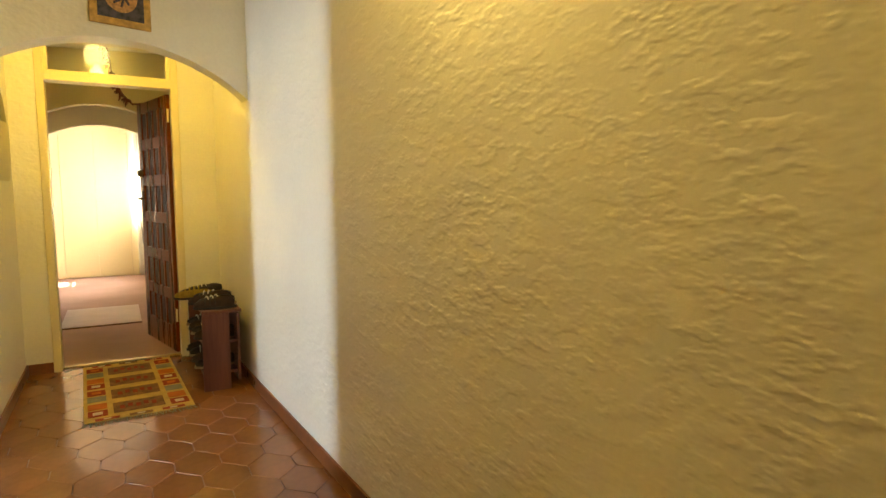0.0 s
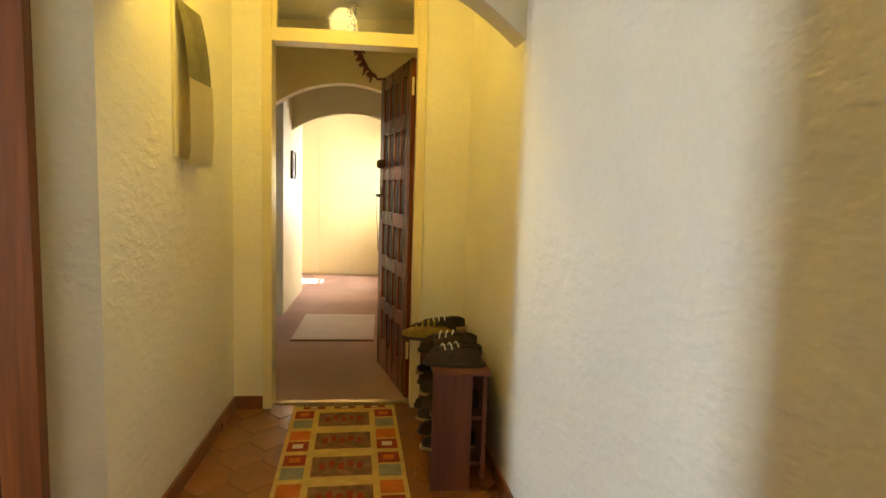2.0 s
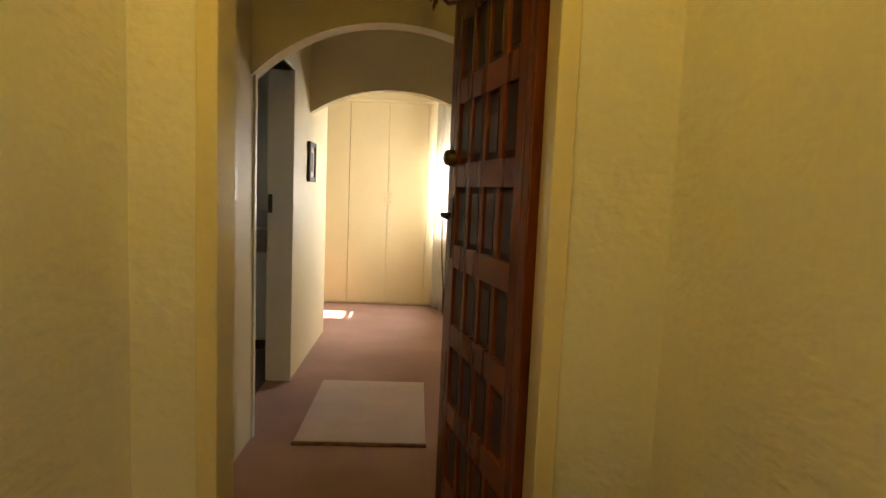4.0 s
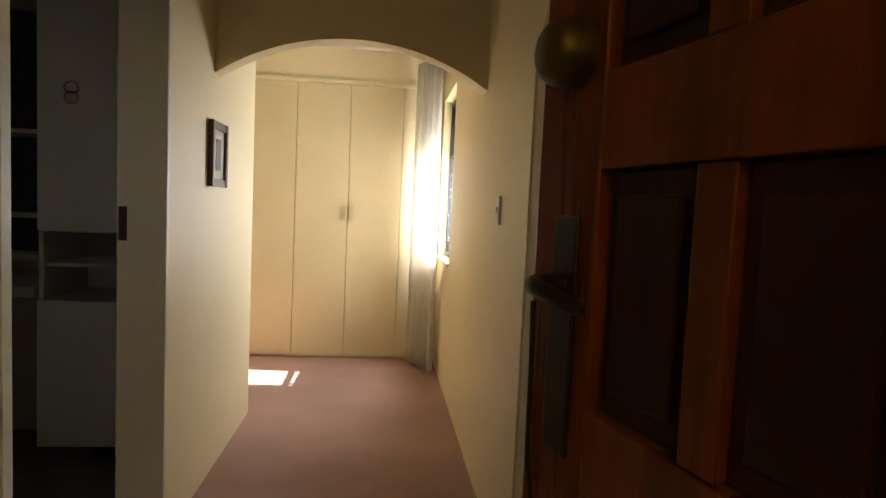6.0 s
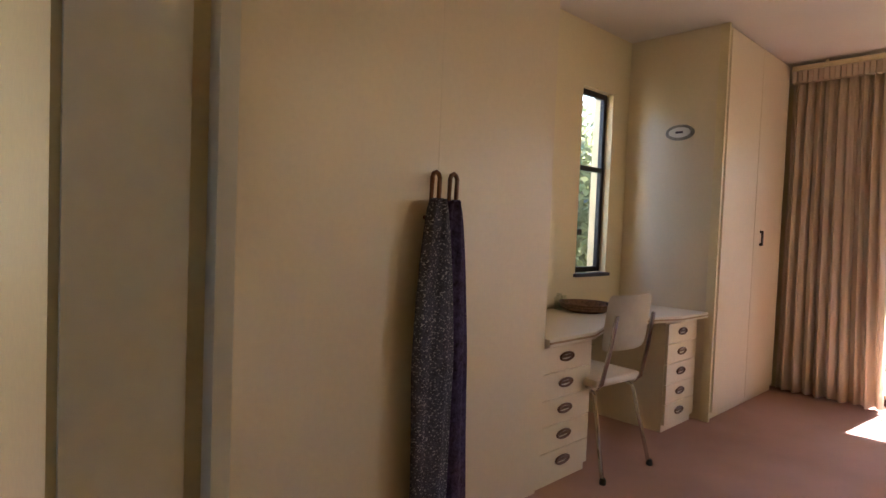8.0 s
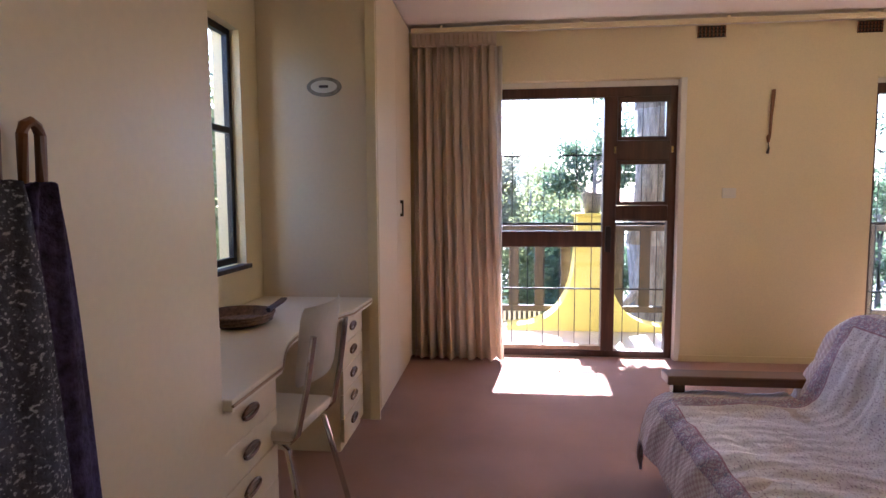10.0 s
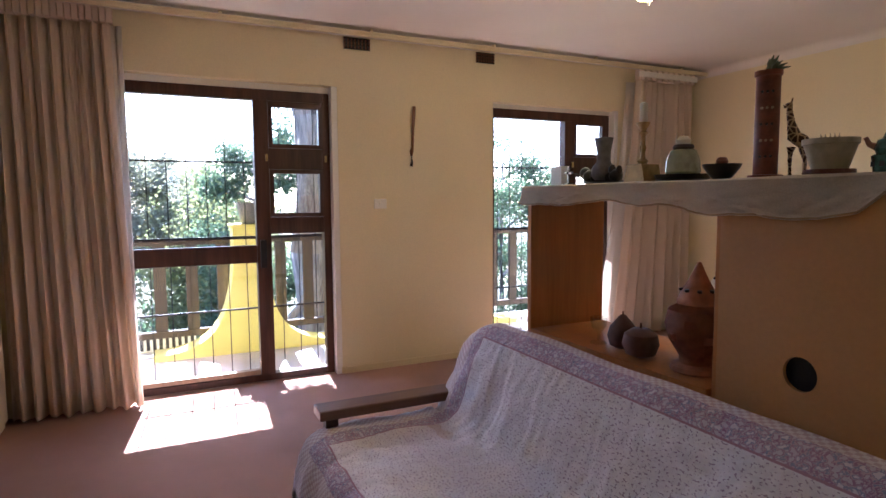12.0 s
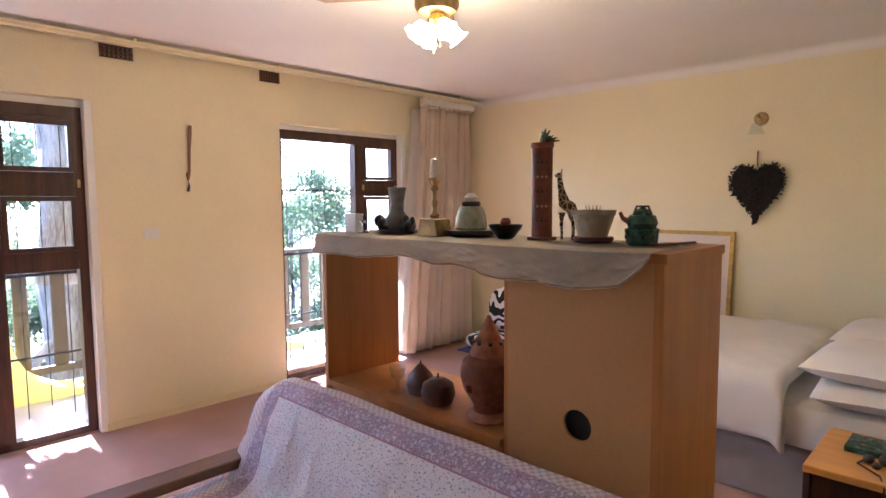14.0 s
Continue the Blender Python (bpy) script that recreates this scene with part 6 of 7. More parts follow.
# ---- bed corner ----
bed = thing("bed", "double bed with cream linen, made up", "bed")
part("bed_base", boxes((2.72, 4.95, 2.92, 4.20, 0.0, 0.30)), M["base_cloth"] if "base_cloth" in M else M.setdefault("base_cloth", mat("grey_base_valance", (0.30, 0.25, 0.21), 0.9, spots=0.1, scale=6, grain=160, bump=0.4)), bed, "grey-brown valance", bevel=0.02)
part("mattress", boxes((2.70, 4.96, 2.90, 4.22, 0.30, 0.52)), M["linen"], bed, bevel=0.04, smooth=True)
def duvet():
    bm = bmesh.new()
    NX, NY = 60, 60
    g = []
    for i in range(NX + 1):
        row = []
        for j in range(NY + 1):
            x, v = 3.46 + 1.60 * i / NX, -0.30 + 2.0 * j / NY
            y = 2.83 + v if v > 0 else 2.83
            z = 0.655 + 0.016 * noise.noise(Vector((x * 3, v * 3, 0))) + 0.008 * noise.noise(Vector((x * 9, v * 9, 3)))
            if v > 1.36:
                o = v - 1.36
                y = 2.83 + 1.36 + 0.075 * math.sin(min(1, o / 0.10) * math.pi / 2) + 0.05 * o + 0.012 * math.sin(x * 17) * o * 3
                z -= max(0, o - 0.02) * 1.0 + 0.018 * math.sin(x * 11) * o
            if v < 0.05:
                z -= max(0.0, 0.05 - v) * 0.9
            e = x - 3.46
            if e < 0.06:
                z -= (0.06 - e) ** 2 * 14
            row.append(bm.verts.new((x, y, z)))
        g.append(row)
    for a, b in zip(g, g[1:]):
        for j in range(NY):
            bm.faces.new((a[j], a[j + 1], b[j + 1], b[j]))
    return bm
dt = thing("duvet", "cream cotton duvet spread over the bed", "duvet")
do = part("cotton_cover", duvet(), M["linen"], dt, smooth=True)
so = do.modifiers.new("thick", "SOLIDIFY")
so.thickness, so.offset = 0.05, -1
def pillow(at, size, turn, label, tilt=0.0):
    sx, sy, sz = size
    bm = bmesh.new()
    N = 18
    top, bot = {}, {}
    for i in range(N + 1):
        for j in range(N + 1):
            u, v = i / N * 2 - 1, j / N * 2 - 1
            h = max(0.0, (1 - abs(u) ** 3) * (1 - abs(v) ** 3)) ** 0.45
            pinch = 1 - 0.07 * (1 - abs(u)) if abs(v) > 0.8 else 1
            w = 1 + 0.06 * noise.noise(Vector((u * 2, v * 2, sx * 9)))
            top[i, j] = bm.verts.new((u * sx / 2, v * sy / 2 * pinch, sz / 2 + sz / 2 * h * w))
            bot[i, j] = bm.verts.new((u * sx / 2, v * sy / 2 * pinch, sz / 2 - sz / 2 * h)) if 0 < i < N and 0 < j < N else top[i, j]
    for i in range(N):
        for j in range(N):
            bm.faces.new((top[i, j], top[i + 1, j], top[i + 1, j + 1], top[i, j + 1]))
            q = [bot[i, j], bot[i, j + 1], bot[i + 1, j + 1], bot[i + 1, j]]
            if len(set(q)) == 4 and set(q) != {top[i, j], top[i + 1, j], top[i + 1, j + 1], top[i, j + 1]}:
                bm.faces.new(q)
    t = thing("pillow", label, "pillow", "bed pillows")
    part("pillow_case", bm, M["linen"], t, smooth=True)
    t.matrix_world = pose(*at, tilt, 0, turn)
pillow((3.13, 3.92, 0.52), (0.50, 0.68, 0.13), 4, "cream pillow lying flat on the bed")
pillow((3.14, 3.90, 0.635), (0.52, 0.70, 0.15), -3, "cream pillow on top of another pillow")
pillow((3.14, 3.20, 0.52), (0.50, 0.66, 0.13), 2, "cream pillow lying flat on the bed")
pillow((3.16, 3.19, 0.64), (0.52, 0.66, 0.14), -2, "cream pillow on top of another pillow")

ns = thing("bedside_table", "orange-brown wooden bedside table", "bedside table")
M["honey_wood"] = wood("honey_varnished_wood", (0.62, 0.32, 0.075), (0.50, 0.23, 0.05), 0.35, along=(0.06, 1, 1))
part("table_top", boxes((2.66, 3.25, 4.36, 4.86, 0.47, 0.50)), M["honey_wood"], ns, bevel=0.004)
part("side_panel", boxes((2.68, 2.70, 4.38, 4.84, 0, 0.469)), M["dark_wood"], ns)
part("side_panel", boxes((3.23, 3.25, 4.38, 4.84, 0, 0.469)), M["dark_wood"], ns)
part("drawer_front", boxes((2.705, 3.225, 4.80, 4.82, 0.28, 0.462)), M["dark_wood"], ns, bevel=0.003)
part("back_panel", boxes((2.70, 3.23, 4.38, 4.395, 0.02, 0.469)), M["dark_wood"], ns)
t = thing("magazine", "greenish folded magazine on the bedside table", "magazine")
part("cover", boxes((2.85, 3.16, 4.45, 4.62, 0.5005, 0.525)), M["ceramic_green"], t, bevel=0.003)
lumpy("dark_ornament", "small dark carved ornament on the bedside table", "ornament", (3.02, 4.68, 0.5005), [(0, 0, 0.022, 0.024, 0.9), (0.05, 0.01, 0.018, 0.02, 0.9), (-0.04, 0.02, 0.016, 0.018, 0.9), (0.02, 0.05, 0.014, 0.016, 0.9)], M["leather_dark"])
t = thing("lamp_cable", "thin dark cable over the bedside table", "cable")
bm = bmesh.new()
tube(bm, [(2.98, 4.50, 0.527), (3.06, 4.60, 0.510), (3.10, 4.72, 0.505), (3.02, 4.80, 0.505), (3.0, 4.865, 0.49), (3.0, 4.87, 0.30)], 0.0035, 5)
part("flex", bm, M["black"], t)
t = thing("bedside_lamp", "dark metal reading lamp beside the bed", "lamp", at=(2.80, 3.98, 0))
bm = bmesh.new()
lathe(bm, [(0.02, 0.0), (0.02, 1.1)], centre=(-0.12, 0, 0), sides=10)
part("stand", bm, M["black"], t)
bm = bmesh.new()
tube(bm, [(-0.12, 0, 1.1), (-0.06, -0.05, 1.22), (0.05, -0.12, 1.24), (0.10, -0.16, 1.20)], [0.012, 0.012, 0.03, 0.06], 14)
part("shade", bm, M["black"], t, "dark cone shade", smooth=True)

# ---- south wall ----
M["feather"] = mat("dark_leaf_wreath", (0.018, 0.015, 0.013), 0.8, spots=0.4, scale=50)
t = thing("heart_wreath", "dark heart-shaped wreath of dried leaves on the wall", "wreath", at=(4.085, 2.60, 1.575))
def heart(a):
    return Vector((16 * math.sin(a) ** 3, 13 * math.cos(a) - 5 * math.cos(2 * a) - 2 * math.cos(3 * a) - math.cos(4 * a))) / 17.0
bm = bmesh.new()
pts = [heart(2 * math.pi * k / 48) for k in range(48)]
prism(bm, [(p.x * 0.185, p.y * 0.245) for p in pts], 0.0, 0.025, "y")
part("heart_core", bm, M["feather"], t)
bm = bmesh.new()
rng = random.Random(21)
for k in range(1500):
    s = rng.random() ** 0.5
    p = heart(rng.uniform(0, 2 * math.pi)) * s
    c = Vector((p.x * 0.195, 0.025 + 0.02 * (1 - s), p.y * 0.252))
    v = Vector((rng.gauss(p.x, 0.6), rng.uniform(0.1, 0.9), rng.gauss(p.y - 0.2, 0.6))).normalized() * rng.uniform(0.02, 0.04)
    w = v.cross(Vector((0, 1, 0))).normalized() * 0.007
    a = [bm.verts.new(c), bm.verts.new(c + v * 0.5 + w), bm.verts.new(c + v), bm.verts.new(c + v * 0.5 - w)]
    bm.faces.new(a)
tagged(part("leaves", bm, M["feather"], t), kind="stuff")
bm = bmesh.new()
tube(bm, [(0, 0.01, 0.16), (0.003, 0.01, 0.22), (0, 0.01, 0.275)], 0.005, 6)
part("hanger", bm, M["handle_wood"], t)
t = thing("wall_lamp", "brass wall light with a clear glass shade, unlit", "wall lamp", at=(4.08, 2.58, 2.085))
bm = bmesh.new()
tube(bm, [(0, 0.001, 0), (0, 0.02, 0), (0, 0.03, 0)], [0.05, 0.045, 0.02], 22)
part("back_plate", bm, M["brass"], t, smooth=True)
bm = bmesh.new()
tube(bm, [(0, 0.03, 0), (0, 0.08, 0.02), (0, 0.11, 0.0), (0, 0.11, -0.03)], 0.007, 8)
part("arm", bm, M["brass"], t, smooth=True)
bm = bmesh.new()
rings = []
for r, z in ((0.016, -0.03), (0.034, -0.05), (0.042, -0.09), (0.055, -0.12)):
    rings.append([bm.verts.new((r * math.cos(2 * math.pi * j / 20), 0.11 + r * math.sin(2 * math.pi * j / 20), z)) for j in range(20)])
for a, b in zip(rings, rings[1:]):
    for j in range(20):
        bm.faces.new((a[j], a[(j + 1) % 20], b[(j + 1) % 20], b[j]))
part("glass_shade", bm, bpy.data.materials["jar_glass"], t, smooth=True)
t = thing("leaning_picture", "gilt-framed print leaning against the wall behind the bed", "picture")
M["gilt"] = mat("gilt_frame", (0.45, 0.30, 0.07), 0.35, 0.6, spots=0.2, scale=20)
M["blue_print"] = mat("blue_grey_print", (0.12, 0.16, 0.24), 0.4, spots=0.4, scale=4)
pw, ph = 0.80, 0.93
for nm, r, m, lab in (("frame_side", (-pw / 2, -pw / 2 + 0.03, 0, 0.025, 0, ph), M["gilt"], ""), ("frame_side", (pw / 2 - 0.03, pw / 2, 0, 0.025, 0, ph), M["gilt"], ""), ("frame_rail", (-pw / 2 + 0.03, pw / 2 - 0.03, 0, 0.025, 0, 0.03), M["gilt"], ""),
                  ("frame_rail", (-pw / 2 + 0.03, pw / 2 - 0.03, 0, 0.025, ph - 0.03, ph), M["gilt"], ""), ("mount", (-pw / 2 + 0.03, pw / 2 - 0.03, 0.004, 0.010, 0.03, ph - 0.03), M["bath_wall"], "pale grey mount"), ("print", (-0.27, 0.27, 0.010, 0.013, 0.15, 0.80), M["blue_print"], "blue-grey print")):
    part(nm, boxes(r), m, t, lab, bevel=0.003 if m is M["gilt"] else 0)
t.matrix_world = pose(4.63, 2.66, 0.32, 5, 0, 0)
t = thing("bed_chest", "low dark chest between the bed and the wall", "chest")
part("chest_body", boxes((3.9, 5.1, 2.60, 2.80, 0, 0.319)), M["dark_wood"], t, bevel=0.005)

def scroll_cloth():
    m = mat("black_white_scroll", (0.75, 0.74, 0.74), 0.9)
    n = m.node_tree.nodes
    co, w, rp = n.new("ShaderNodeTexCoord"), n.new("ShaderNodeTexWave"), n.new("ShaderNodeValToRGB")
    w.wave_type = "RINGS"
    w.inputs["Scale"].default_value, w.inputs["Distortion"].default_value, w.inputs["Detail"].default_value, w.inputs["Detail Scale"].default_value = 4.0, 9.0, 1.0, 1.6
    rp.color_ramp.interpolation = "CONSTANT"
    rp.color_ramp.elements[0].color, rp.color_ramp.elements[1].color = (0.015, 0.015, 0.02, 1), (0.75, 0.74, 0.74, 1)
    rp.color_ramp.elements[1].position = 0.4
    links(m, co.outputs["Object"], w.inputs["Vector"])
    links(m, w.outputs["Fac"], rp.inputs[0])
    links(m, rp.outputs[0], n["Principled BSDF"].inputs["Base Color"])
    return m
M["scroll"] = scroll_cloth()
M["blue_felt"] = mat("blue_mat", (0.03, 0.05, 0.22), 0.8, spots=0.1)
t = thing("floor_cushion", "black and white patterned cushion by the curtain", "cushion", "floor cushions", at=(6.36, 2.86, 0.012))
def cushion(size, seed):
    bm = bmesh.new()
    res = bmesh.ops.create_icosphere(bm, subdivisions=4, radius=1.0)
    for v in res["verts"]:
        c = v.co
        k = (abs(c.x) ** 4 + abs(c.y) ** 4 + abs(c.z) ** 2.2) ** -0.25
        v.co = Vector((c.x * k * size[0], c.y * k * size[1], c.z * k * size[2]))
    return bm
co = part("cushion_cover", cushion((0.25, 0.25, 0.09), 1), M["scroll"], t, smooth=True)
co.location = (0, 0, 0.10)
t2 = thing("floor_cushion", "patterned cushion propped against the wall", "cushion", "floor cushions", at=(6.30, 2.72, 0.20))
co = part("cushion_cover", cushion((0.22, 0.09, 0.22), 2), M["scroll"], t2, smooth=True)
co.location = (0, 0, 0.21)
tagged(ob_from("blue_floor_mat", boxes((6.05, 6.65, 2.62, 3.12, 0.001, 0.012)), M["blue_felt"], bevel=0.004), "flat blue mat under patterned cushions", "mat")

# ---- balcony and garden ----
structure("balcony_floor", boxes((7.13, 8.55, 1.0, 11.0, -0.20, -0.03)), M["concrete"], "sunlit screeded balcony floor", "floor")
def eave():
    """Roof overhang with a row of rounded tile ends."""
    bm = bmesh.new()
    edge = []
    n = 60
    for i in range(n * 4 + 1):
        y = 1.0 + 9.0 * i / (n * 4)
        edge.append((9.03 + 0.05 * abs(math.sin(math.pi * i / 4)) + 0.05 * math.sin(1.7 * y) + 0.04 * math.sin(4.1 * y), y))
    prism(bm, [(7.14, 10.0), (7.14, 1.0)] + edge, 2.66, 2.76, "z")
    return bm
structure("roof_overhang", eave(), M["clay_skirt"], "tiled roof overhang above the balcony", "roof")
# Weathered grey-brown, with the backlit side's shade also put into the colour.
M["rail_wood"] = wood("weathered_rail_wood", (0.075, 0.055, 0.042), (0.04, 0.028, 0.02), 0.75)
rail = thing("balcony_railing", "weathered timber balcony railing with flat balusters", "railing")
part("top_rail", boxes((8.31, 8.43, 1.0, 11.0, 0.93, 0.985)), M["rail_wood"], rail, bevel=0.004)
part("bottom_rail", boxes((8.34, 8.40, 1.0, 11.0, 0.10, 0.16)), M["rail_wood"], rail, bevel=0.004)
mesh_b = None
for i in range(38):
    y = 1.15 + 0.262 * i
    if mesh_b is None:
        ob = part("baluster", boxes((8.352, 8.388, -0.05, 0.05, 0.16, 0.93)), M["rail_wood"], rail, bevel=0.003)
        mesh_b = ob.data
    else:
        ob = new("baluster", mesh_b)
        ob.parent = rail
    ob.location = (0, y, 0)
for y in (2.6, 5.6, 8.3, 10.6):
    part("post", boxes((8.33, 8.41, y - 0.04, y + 0.04, -0.03, 0.93)), M["rail_wood"], rail, bevel=0.003)
def gable(yc):
    """Yellow parapet pier with concave flanks."""
    t = thing("yellow_parapet", "yellow painted masonry pier with concave flanks", "parapet", "balcony piers")
    out = []
    for k in range(15):
        a = k / 14
        out.append((yc + 0.80 - 0.665 * (1 - (1 - a) ** 2.3) , 0.02 + 1.05 * a ** 2.2))
    pts = [(yc + 0.80, -0.03)] + out + [(yc + 0.135, 1.08), (yc - 0.135, 1.08)] + [(2 * yc - p[0], p[1]) for p in out[::-1]] + [(yc - 0.80, -0.03)]
    bm = bmesh.new()
    prism(bm, pts, 8.02, 8.28, "x")
    part("masonry", bm, M["yellow"], t, bevel=0.006)
    part("coping", boxes((7.99, 8.305, yc - 0.16, yc + 0.16, 1.081, 1.115)), M["yellow"], t, bevel=0.006)
    return t
gable(6.71)
gable(4.72)
t = turned("plant_pot", "grey clay pot on top of the yellow pier", "plant pot", (8.14, 6.69, 1.116), [(0.07, 0.0), (0.075, 0.01), (0.105, 0.17), (0.11, 0.19), (0.095, 0.19), (0.085, 0.15), (0.0, 0.14)], M["ceramic_grey"])
t = thing("drain_grate", "white slotted drain grate by the railing", "grate")
part("surround", boxes((8.44, 8.452, 7.16, 7.70, -0.03, 0.09)), M["white"], t)
# Slots are black bars on the surround, imitating shaded gaps.
for i in range(10):
    part("slot", boxes((8.436, 8.4398, 7.18 + 0.052 * i, 7.208 + 0.052 * i, -0.02, 0.08)), M["iron"], t)
bm = bmesh.new()
N = 30
gr = [[bm.verts.new((-300 + 600 * i / N, -300 + 600 * j / N, -2.7)) for j in range(N + 1)] for i in range(N + 1)]
for i in range(N):
    for j in range(N):
        bm.faces.new((gr[i][j], gr[i + 1][j], gr[i + 1][j + 1], gr[i][j + 1]))
M["ground"] = mat("garden_ground", (0.10, 0.10, 0.05), 0.95, spots=0.3, scale=0.6, grain=12, bump=0.6, depth=0.03)
structure("ground", bm, M["ground"], "dry grassy garden ground reaching the horizon", "ground")
# Unseen slab, added to keep open sky from lighting the hall.
structure("porch_roof", boxes((-3.2, 0.545, 0.6, 5.8, 2.36, 2.46)), M["ceiling"], "unseen slab added to keep sky light off the entrance", "roof")
structure("terrace_west", boxes((-6.0, 0.55, 1.0, 5.6, -0.25, -0.02)), M["concrete"], "paved entrance terrace", "pavement")

M["bark"] = mat("grey_bark", (0.30, 0.27, 0.25), 0.9, spots=0.45, scale=7, grain=30, bump=1.0, depth=0.03, stretch=(2.2, 2.2, 0.25))
def leafmat(name, colour):
    m = mat(name, colour, 0.5, spots=0.35, scale=3, grain=9, bump=0.0, spec=0.3)
    n = m.node_tree.nodes
    mix, tr, geo, hsv = n.new("ShaderNodeMixShader"), n.new("ShaderNodeBsdfTranslucent"), n.new("ShaderNodeNewGeometry"), n.new("ShaderNodeHueSaturation")
    b = n["Principled BSDF"]
    src = b.inputs["Base Color"].links[0].from_socket
    mr = n.new("ShaderNodeMapRange")
    mr.inputs["To Min"].default_value, mr.inputs["To Max"].default_value = 0.5, 1.6
    links(m, geo.outputs["Random Per Island"], mr.inputs[0])
    links(m, mr.outputs[0], hsv.inputs["Value"])
    links(m, src, hsv.inputs["Color"])
    links(m, hsv.outputs[0], b.inputs["Base Color"])
    tr.inputs[0].default_value = (colour[0] * 2.2, colour[1] * 2.2, colour[2] * 1.6, 1)
    mix.inputs[0].default_value = 0.5
    links(m, b.outputs[0], mix.inputs[1])
    links(m, tr.outputs[0], mix.inputs[2])
    links(m, mix.outputs[0], n["Material Output"].inputs[0])
    return m
M["leaf_a"] = leafmat("olive_foliage", (0.13, 0.145, 0.085))
M["leaf_b"] = leafmat("deep_green_foliage", (0.062, 0.095, 0.07))
M["leaf_c"] = leafmat("grey_green_foliage", (0.15, 0.155, 0.135))
def tree(x, y, base, high, spread, m, leaves, size, seed, trunk=0.10, label="leafy garden tree below the balcony"):
    rng = random.Random(seed)
    t = thing("tree", label, "tree", "garden trees", at=(x, y, base))
    bm = bmesh.new()
    tube(bm, [(0, 0, 0), (0.05, 0.02, high * 0.3), (0.0, 0.08, high * 0.6), (0.06, 0.0, high * 0.88)], [trunk, trunk * 0.8, trunk * 0.5, trunk * 0.12], 9)
    tips = []
    for i in range(16):
        z0 = high * rng.uniform(0.22, 0.8)
        a = rng.uniform(0, 2 * math.pi)
        l = spread * rng.uniform(0.55, 1.0) * (1.15 - 0.5 * z0 / high)
        p0 = Vector((0.02, 0.03, z0))
        p2 = p0 + Vector((math.cos(a) * l, math.sin(a) * l, l * rng.uniform(0.15, 0.6)))
        p1 = p0.lerp(p2, 0.5) + Vector((0, 0, 0.1 * l))
        tube(bm, [tuple(p0), tuple(p1), tuple(p2)], [trunk * 0.35, trunk * 0.2, 0.008], 6)
        tips += [p1, p2, p0.lerp(p2, 0.75), p2 + Vector((0, 0, 0.2))]
    tips.append(Vector((0.05, 0, high * 0.92)))
    tagged(part("trunk", bm, M["bark"], t, smooth=True))
    verts, faces = [], []
    clumps = []
    for p in tips:
        for _ in range(3):
            clumps.append((p + Vector((rng.gauss(0, 0.22), rng.gauss(0, 0.22), rng.gauss(0, 0.2))) * spread * 0.55, rng.uniform(0.16, 0.34) * spread))
    for k in range(leaves):
        c, r = clumps[rng.randrange(len(clumps))]
        d = Vector((rng.gauss(0, 1), rng.gauss(0, 1), rng.gauss(0, 0.8)))
        q = c + d.normalized() * r * rng.random() ** 0.4
        ax = Vector((rng.uniform(-1, 1), rng.uniform(-1, 1), rng.uniform(-1, 0.4))).normalized() * size * rng.uniform(0.6, 1.3)
        sd = ax.cross(Vector((rng.uniform(-1, 1), rng.uniform(-1, 1), rng.uniform(-1, 1)))).normalized() * size * 0.3
        i0 = len(verts)
        verts += [q, q + ax * 0.5 + sd, q + ax, q + ax * 0.5 - sd]
        faces.append((i0, i0 + 1, i0 + 2, i0 + 3))
    me = bpy.data.meshes.new("crown")
    me.from_pydata([tuple(v) for v in verts], [], faces)
    me.materials.append(m)
    ob = new("crown", me)
    ob.parent = t
    tagged(ob, kind="stuff")
B = -2.7
tree(14.0, 7.0, B, 4.7, 1.5, M["leaf_a"], 18000, 0.086, 1)
tree(15.5, 8.1, B, 5.7, 1.3, M["leaf_c"], 18000, 0.079, 2, label="tall grey-green garden tree")
tree(17.5, 10.4, B, 6.8, 1.7, M["leaf_c"], 18000, 0.099, 3, label="grey-green garden tree beyond the balcony")
tree(12.2, 6.0, B, 6.0, 0.95, M["leaf_b"], 20000, 0.073, 4, label="dense dark green tree beside the balcony")
tree(15.0, 3.4, B, 4.6, 1.6, M["leaf_b"], 18000, 0.086, 5)
tree(12.6, 1.3, B, 5.7, 1.2, M["leaf_b"], 20000, 0.073, 6, label="dense dark green tree beside the balcony")
tree(17.5, 6.2, B, 5.1, 1.8, M["leaf_a"], 18000, 0.112, 7)
tree(18.0, 0.5, B, 4.4, 2.2, M["leaf_a"], 18000, 0.112, 8)
tree(11.5, 8.6, B, 2.9, 1.3, M["leaf_b"], 16000, 0.079, 9)
tree(11.8, 4.2, B, 2.9, 1.4, M["leaf_b"], 16000, 0.079, 10)
tree(21.0, 12.5, B, 5.4, 2.4, M["leaf_c"], 18000, 0.125, 11)
# Foliage for the alcove window, made tall to block its sky.
tree(8.5, 11.5, B, 5.8, 1.9, M["leaf_a"], 18000, 0.099, 12, label="leafy tree outside the alcove window")
tree(-8.0, 3.0, B, 5.0, 2.0, M["leaf_a"], 12000, 0.112, 13, label="leafy tree by the entrance")
# Two more alcove trees, added close and dense to dim its light.
tree(4.7, 10.6, B, 5.8, 1.5, M["leaf_a"], 18000, 0.10, 14, label="leafy tree close outside the alcove window")
tree(6.1, 10.7, B, 5.6, 1.5, M["leaf_a"], 18000, 0.10, 15, label="leafy tree close outside the alcove window")
t = thing("tree", "large tree with pale peeling bark behind the railing", "tree", "garden trees", at=(9.75, 5.62, B))
bm = bmesh.new()
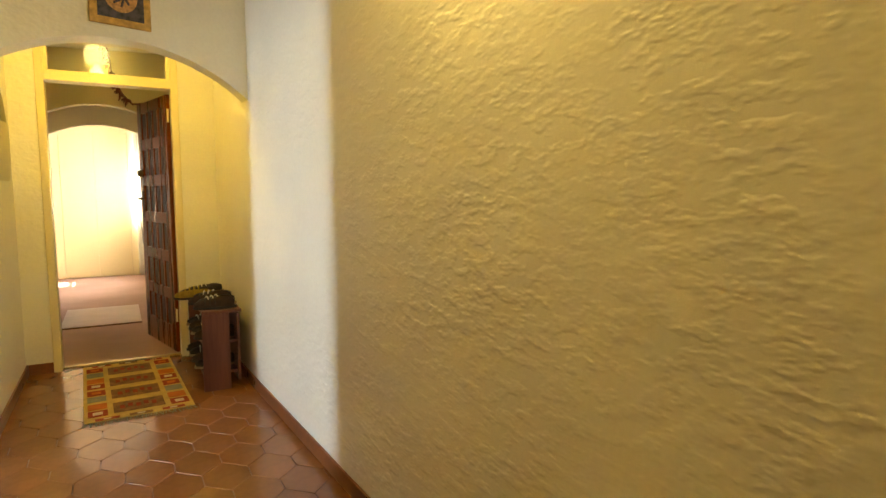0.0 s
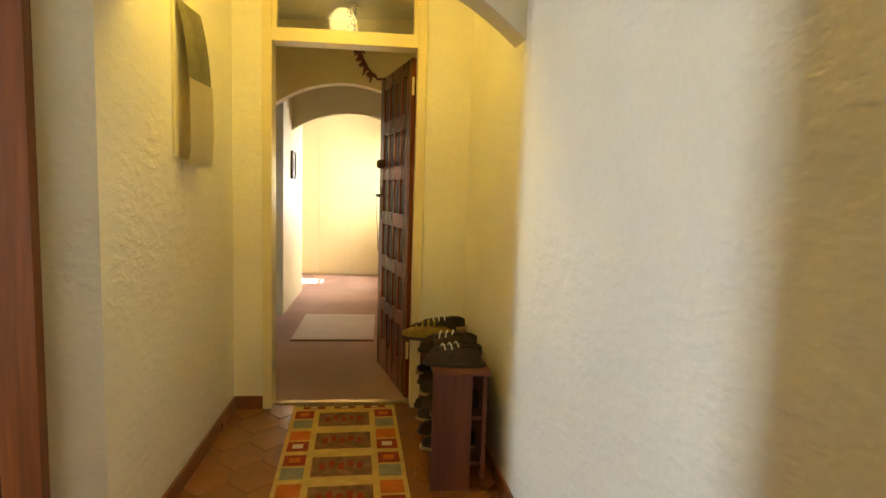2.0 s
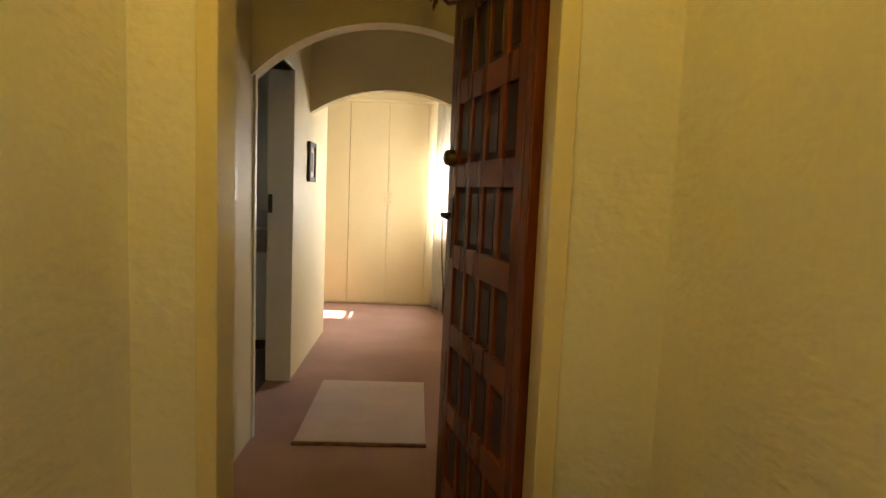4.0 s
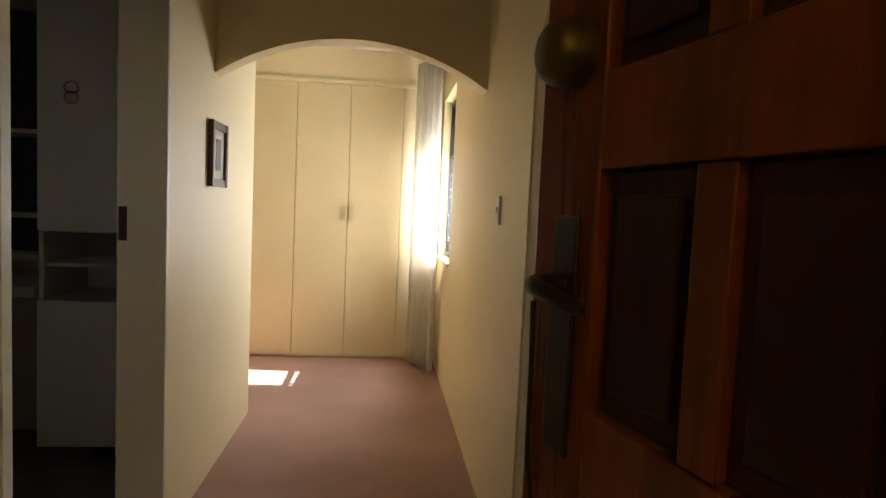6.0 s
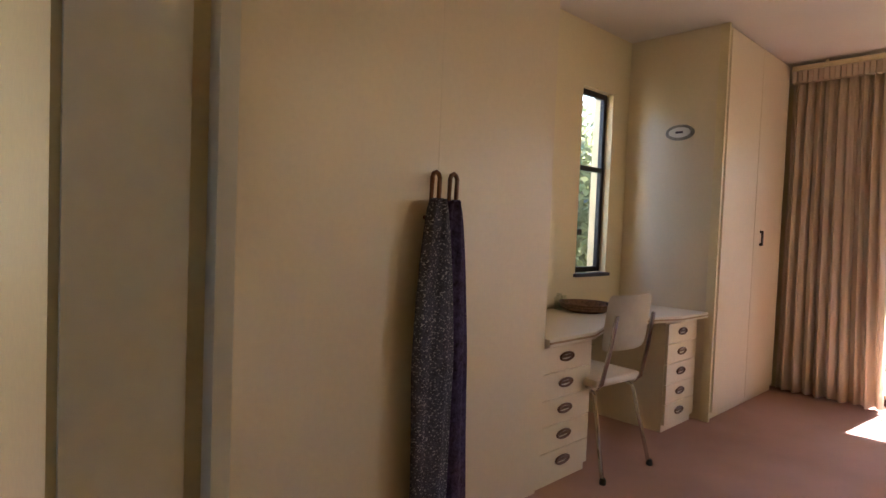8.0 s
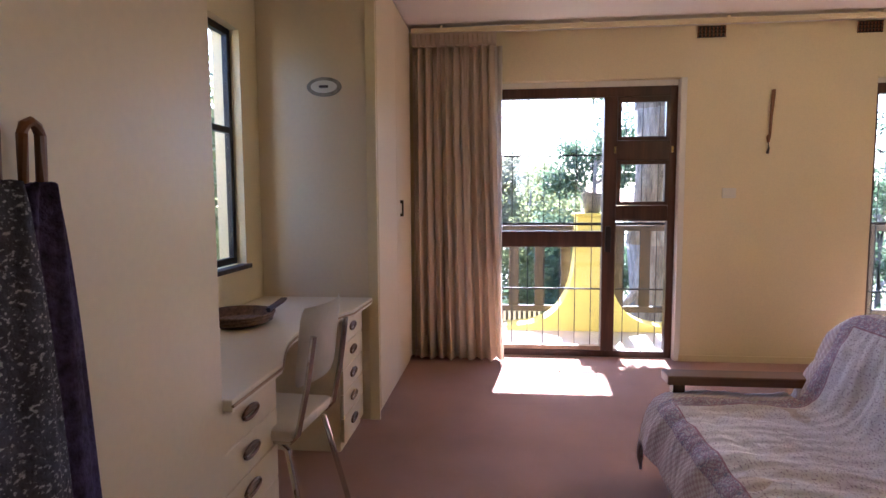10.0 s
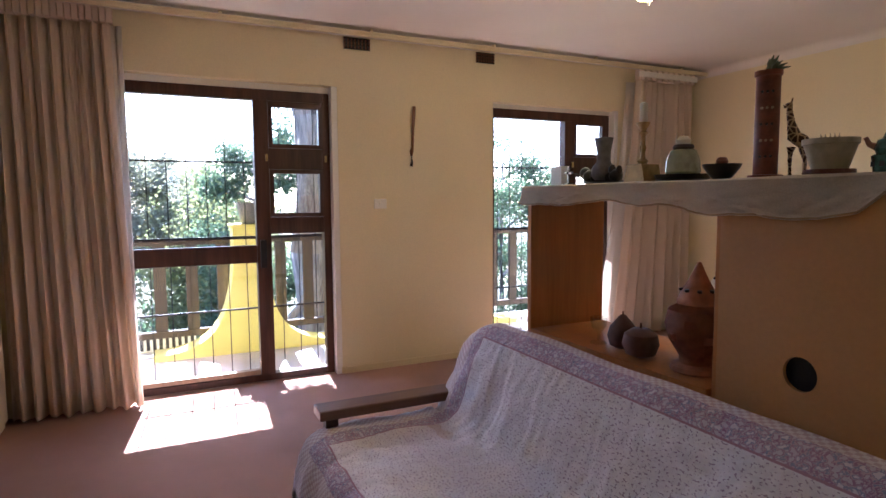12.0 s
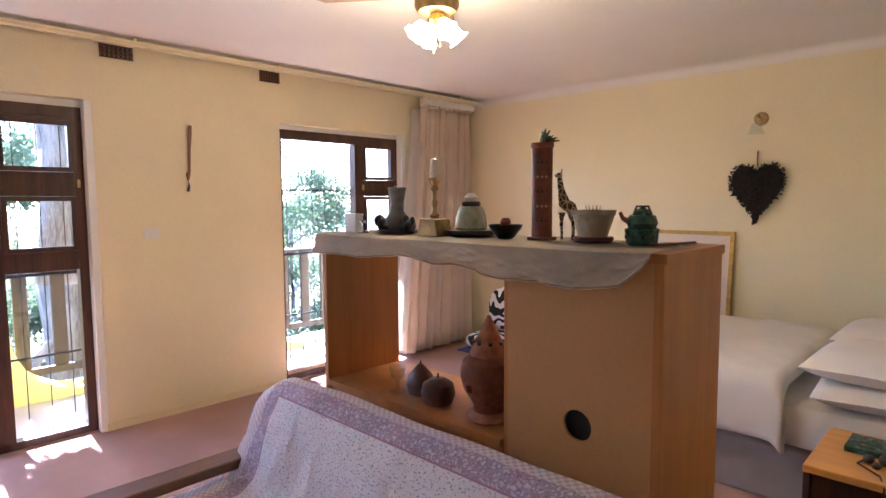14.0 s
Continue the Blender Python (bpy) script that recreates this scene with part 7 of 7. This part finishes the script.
tube(bm, [(0, 0, 0), (0.02, 0.02, 1.5), (0.0, 0.05, 3.4), (-0.05, 0.02, 5.0), (0.0, 0.0, 7.0)], [0.50, 0.42, 0.36, 0.34, 0.30], 20)
part("trunk", bm, M["bark"], t, "pale grey peeling trunk", smooth=True)
bm = bmesh.new()
tube(bm, [(-0.1, 0.1, 3.0), (-0.15, 0.45, 2.65), (-0.2, 0.62, 2.3)], [0.05, 0.045, 0.03], 8)
part("limb", bm, M["bark"], t, smooth=True)
bm = bmesh.new()
for reach in ((0.1, 0.85, 5.95), (0.5, -0.9, 6.3), (-0.8, 0.2, 6.9), (0.9, 0.5, 7.2)):
    tube(bm, [(0, 0, reach[2] - 0.6), (reach[0] * 0.5, reach[1] * 0.5, reach[2] - 0.2), reach], [0.09, 0.06, 0.012], 7)
part("upper_limb", bm, M["bark"], t, smooth=True)
# Unseen crown above the door head; its lowest cluster is added to shade the bay.
rng = random.Random(44)
verts, faces = [], []
for cx, cy, cz, r, n in ((0.1, 0.62, 5.85, 0.34, 1100), (0.3, -0.7, 6.3, 0.6, 1500), (-0.6, 0.1, 7.0, 0.8, 2600), (0.8, 0.3, 7.2, 0.8, 2600), (0.1, -0.2, 7.7, 0.9, 3000)):
    for _ in range(n):
        q = Vector((cx, cy, cz)) + Vector((rng.gauss(0, 1), rng.gauss(0, 1), rng.gauss(0, 0.8))).normalized() * r * rng.random() ** 0.4
        ax = Vector((rng.uniform(-1, 1), rng.uniform(-1, 1), rng.uniform(-1, 0.4))).normalized() * rng.uniform(0.06, 0.12)
        sd = ax.cross(Vector((rng.uniform(-1, 1), rng.uniform(-1, 1), rng.uniform(-1, 1)))).normalized() * 0.03
        i0 = len(verts)
        verts += [tuple(q), tuple(q + ax * 0.5 + sd), tuple(q + ax), tuple(q + ax * 0.5 - sd)]
        faces.append((i0, i0 + 1, i0 + 2, i0 + 3))
me = bpy.data.meshes.new("crown")
me.from_pydata(verts, [], faces)
me.materials.append(M["leaf_a"])
ob = new("crown", me)
ob.parent = t
tagged(ob, kind="stuff")

# ---- floor tiles, last ----
rng = random.Random(30)
HW, HL, PT = 0.10, 0.145, 0.052
bm = bmesh.new()
hexa = [(0, HL), (HW - 0.002, PT), (HW - 0.002, -PT), (0, -HL), (-HW + 0.002, -PT), (-HW + 0.002, PT)]
prism(bm, [(p[0] * 0.995, p[1] * 0.995) for p in hexa], 0.0, 0.0065, "z")
fl = bpy.data.objects["floor_hall"]
first = part("tile", bm, M["tile"], fl, bevel=0.0012)
shared = first.data
k = 0
row = 0
y = 1.30
while y < 5.42:
    x = 0.62 + (HW if row % 2 else 0)
    while x < 2.30:
        inside = 0.56 < x < 2.26 and y - HL < 5.29
        if inside and k < 299:
            ob = first if k == 0 else new("tile", shared)
            ob.parent = fl
            ob.location = (x, min(y, 5.29 - 0.0), -0.0055 + rng.uniform(-0.0006, 0.0006))
            ob.rotation_euler = (rng.uniform(-0.002, 0.002), rng.uniform(-0.002, 0.002), 0)
            k += 1
        x += 2 * HW
    y += HL + PT
    row += 1
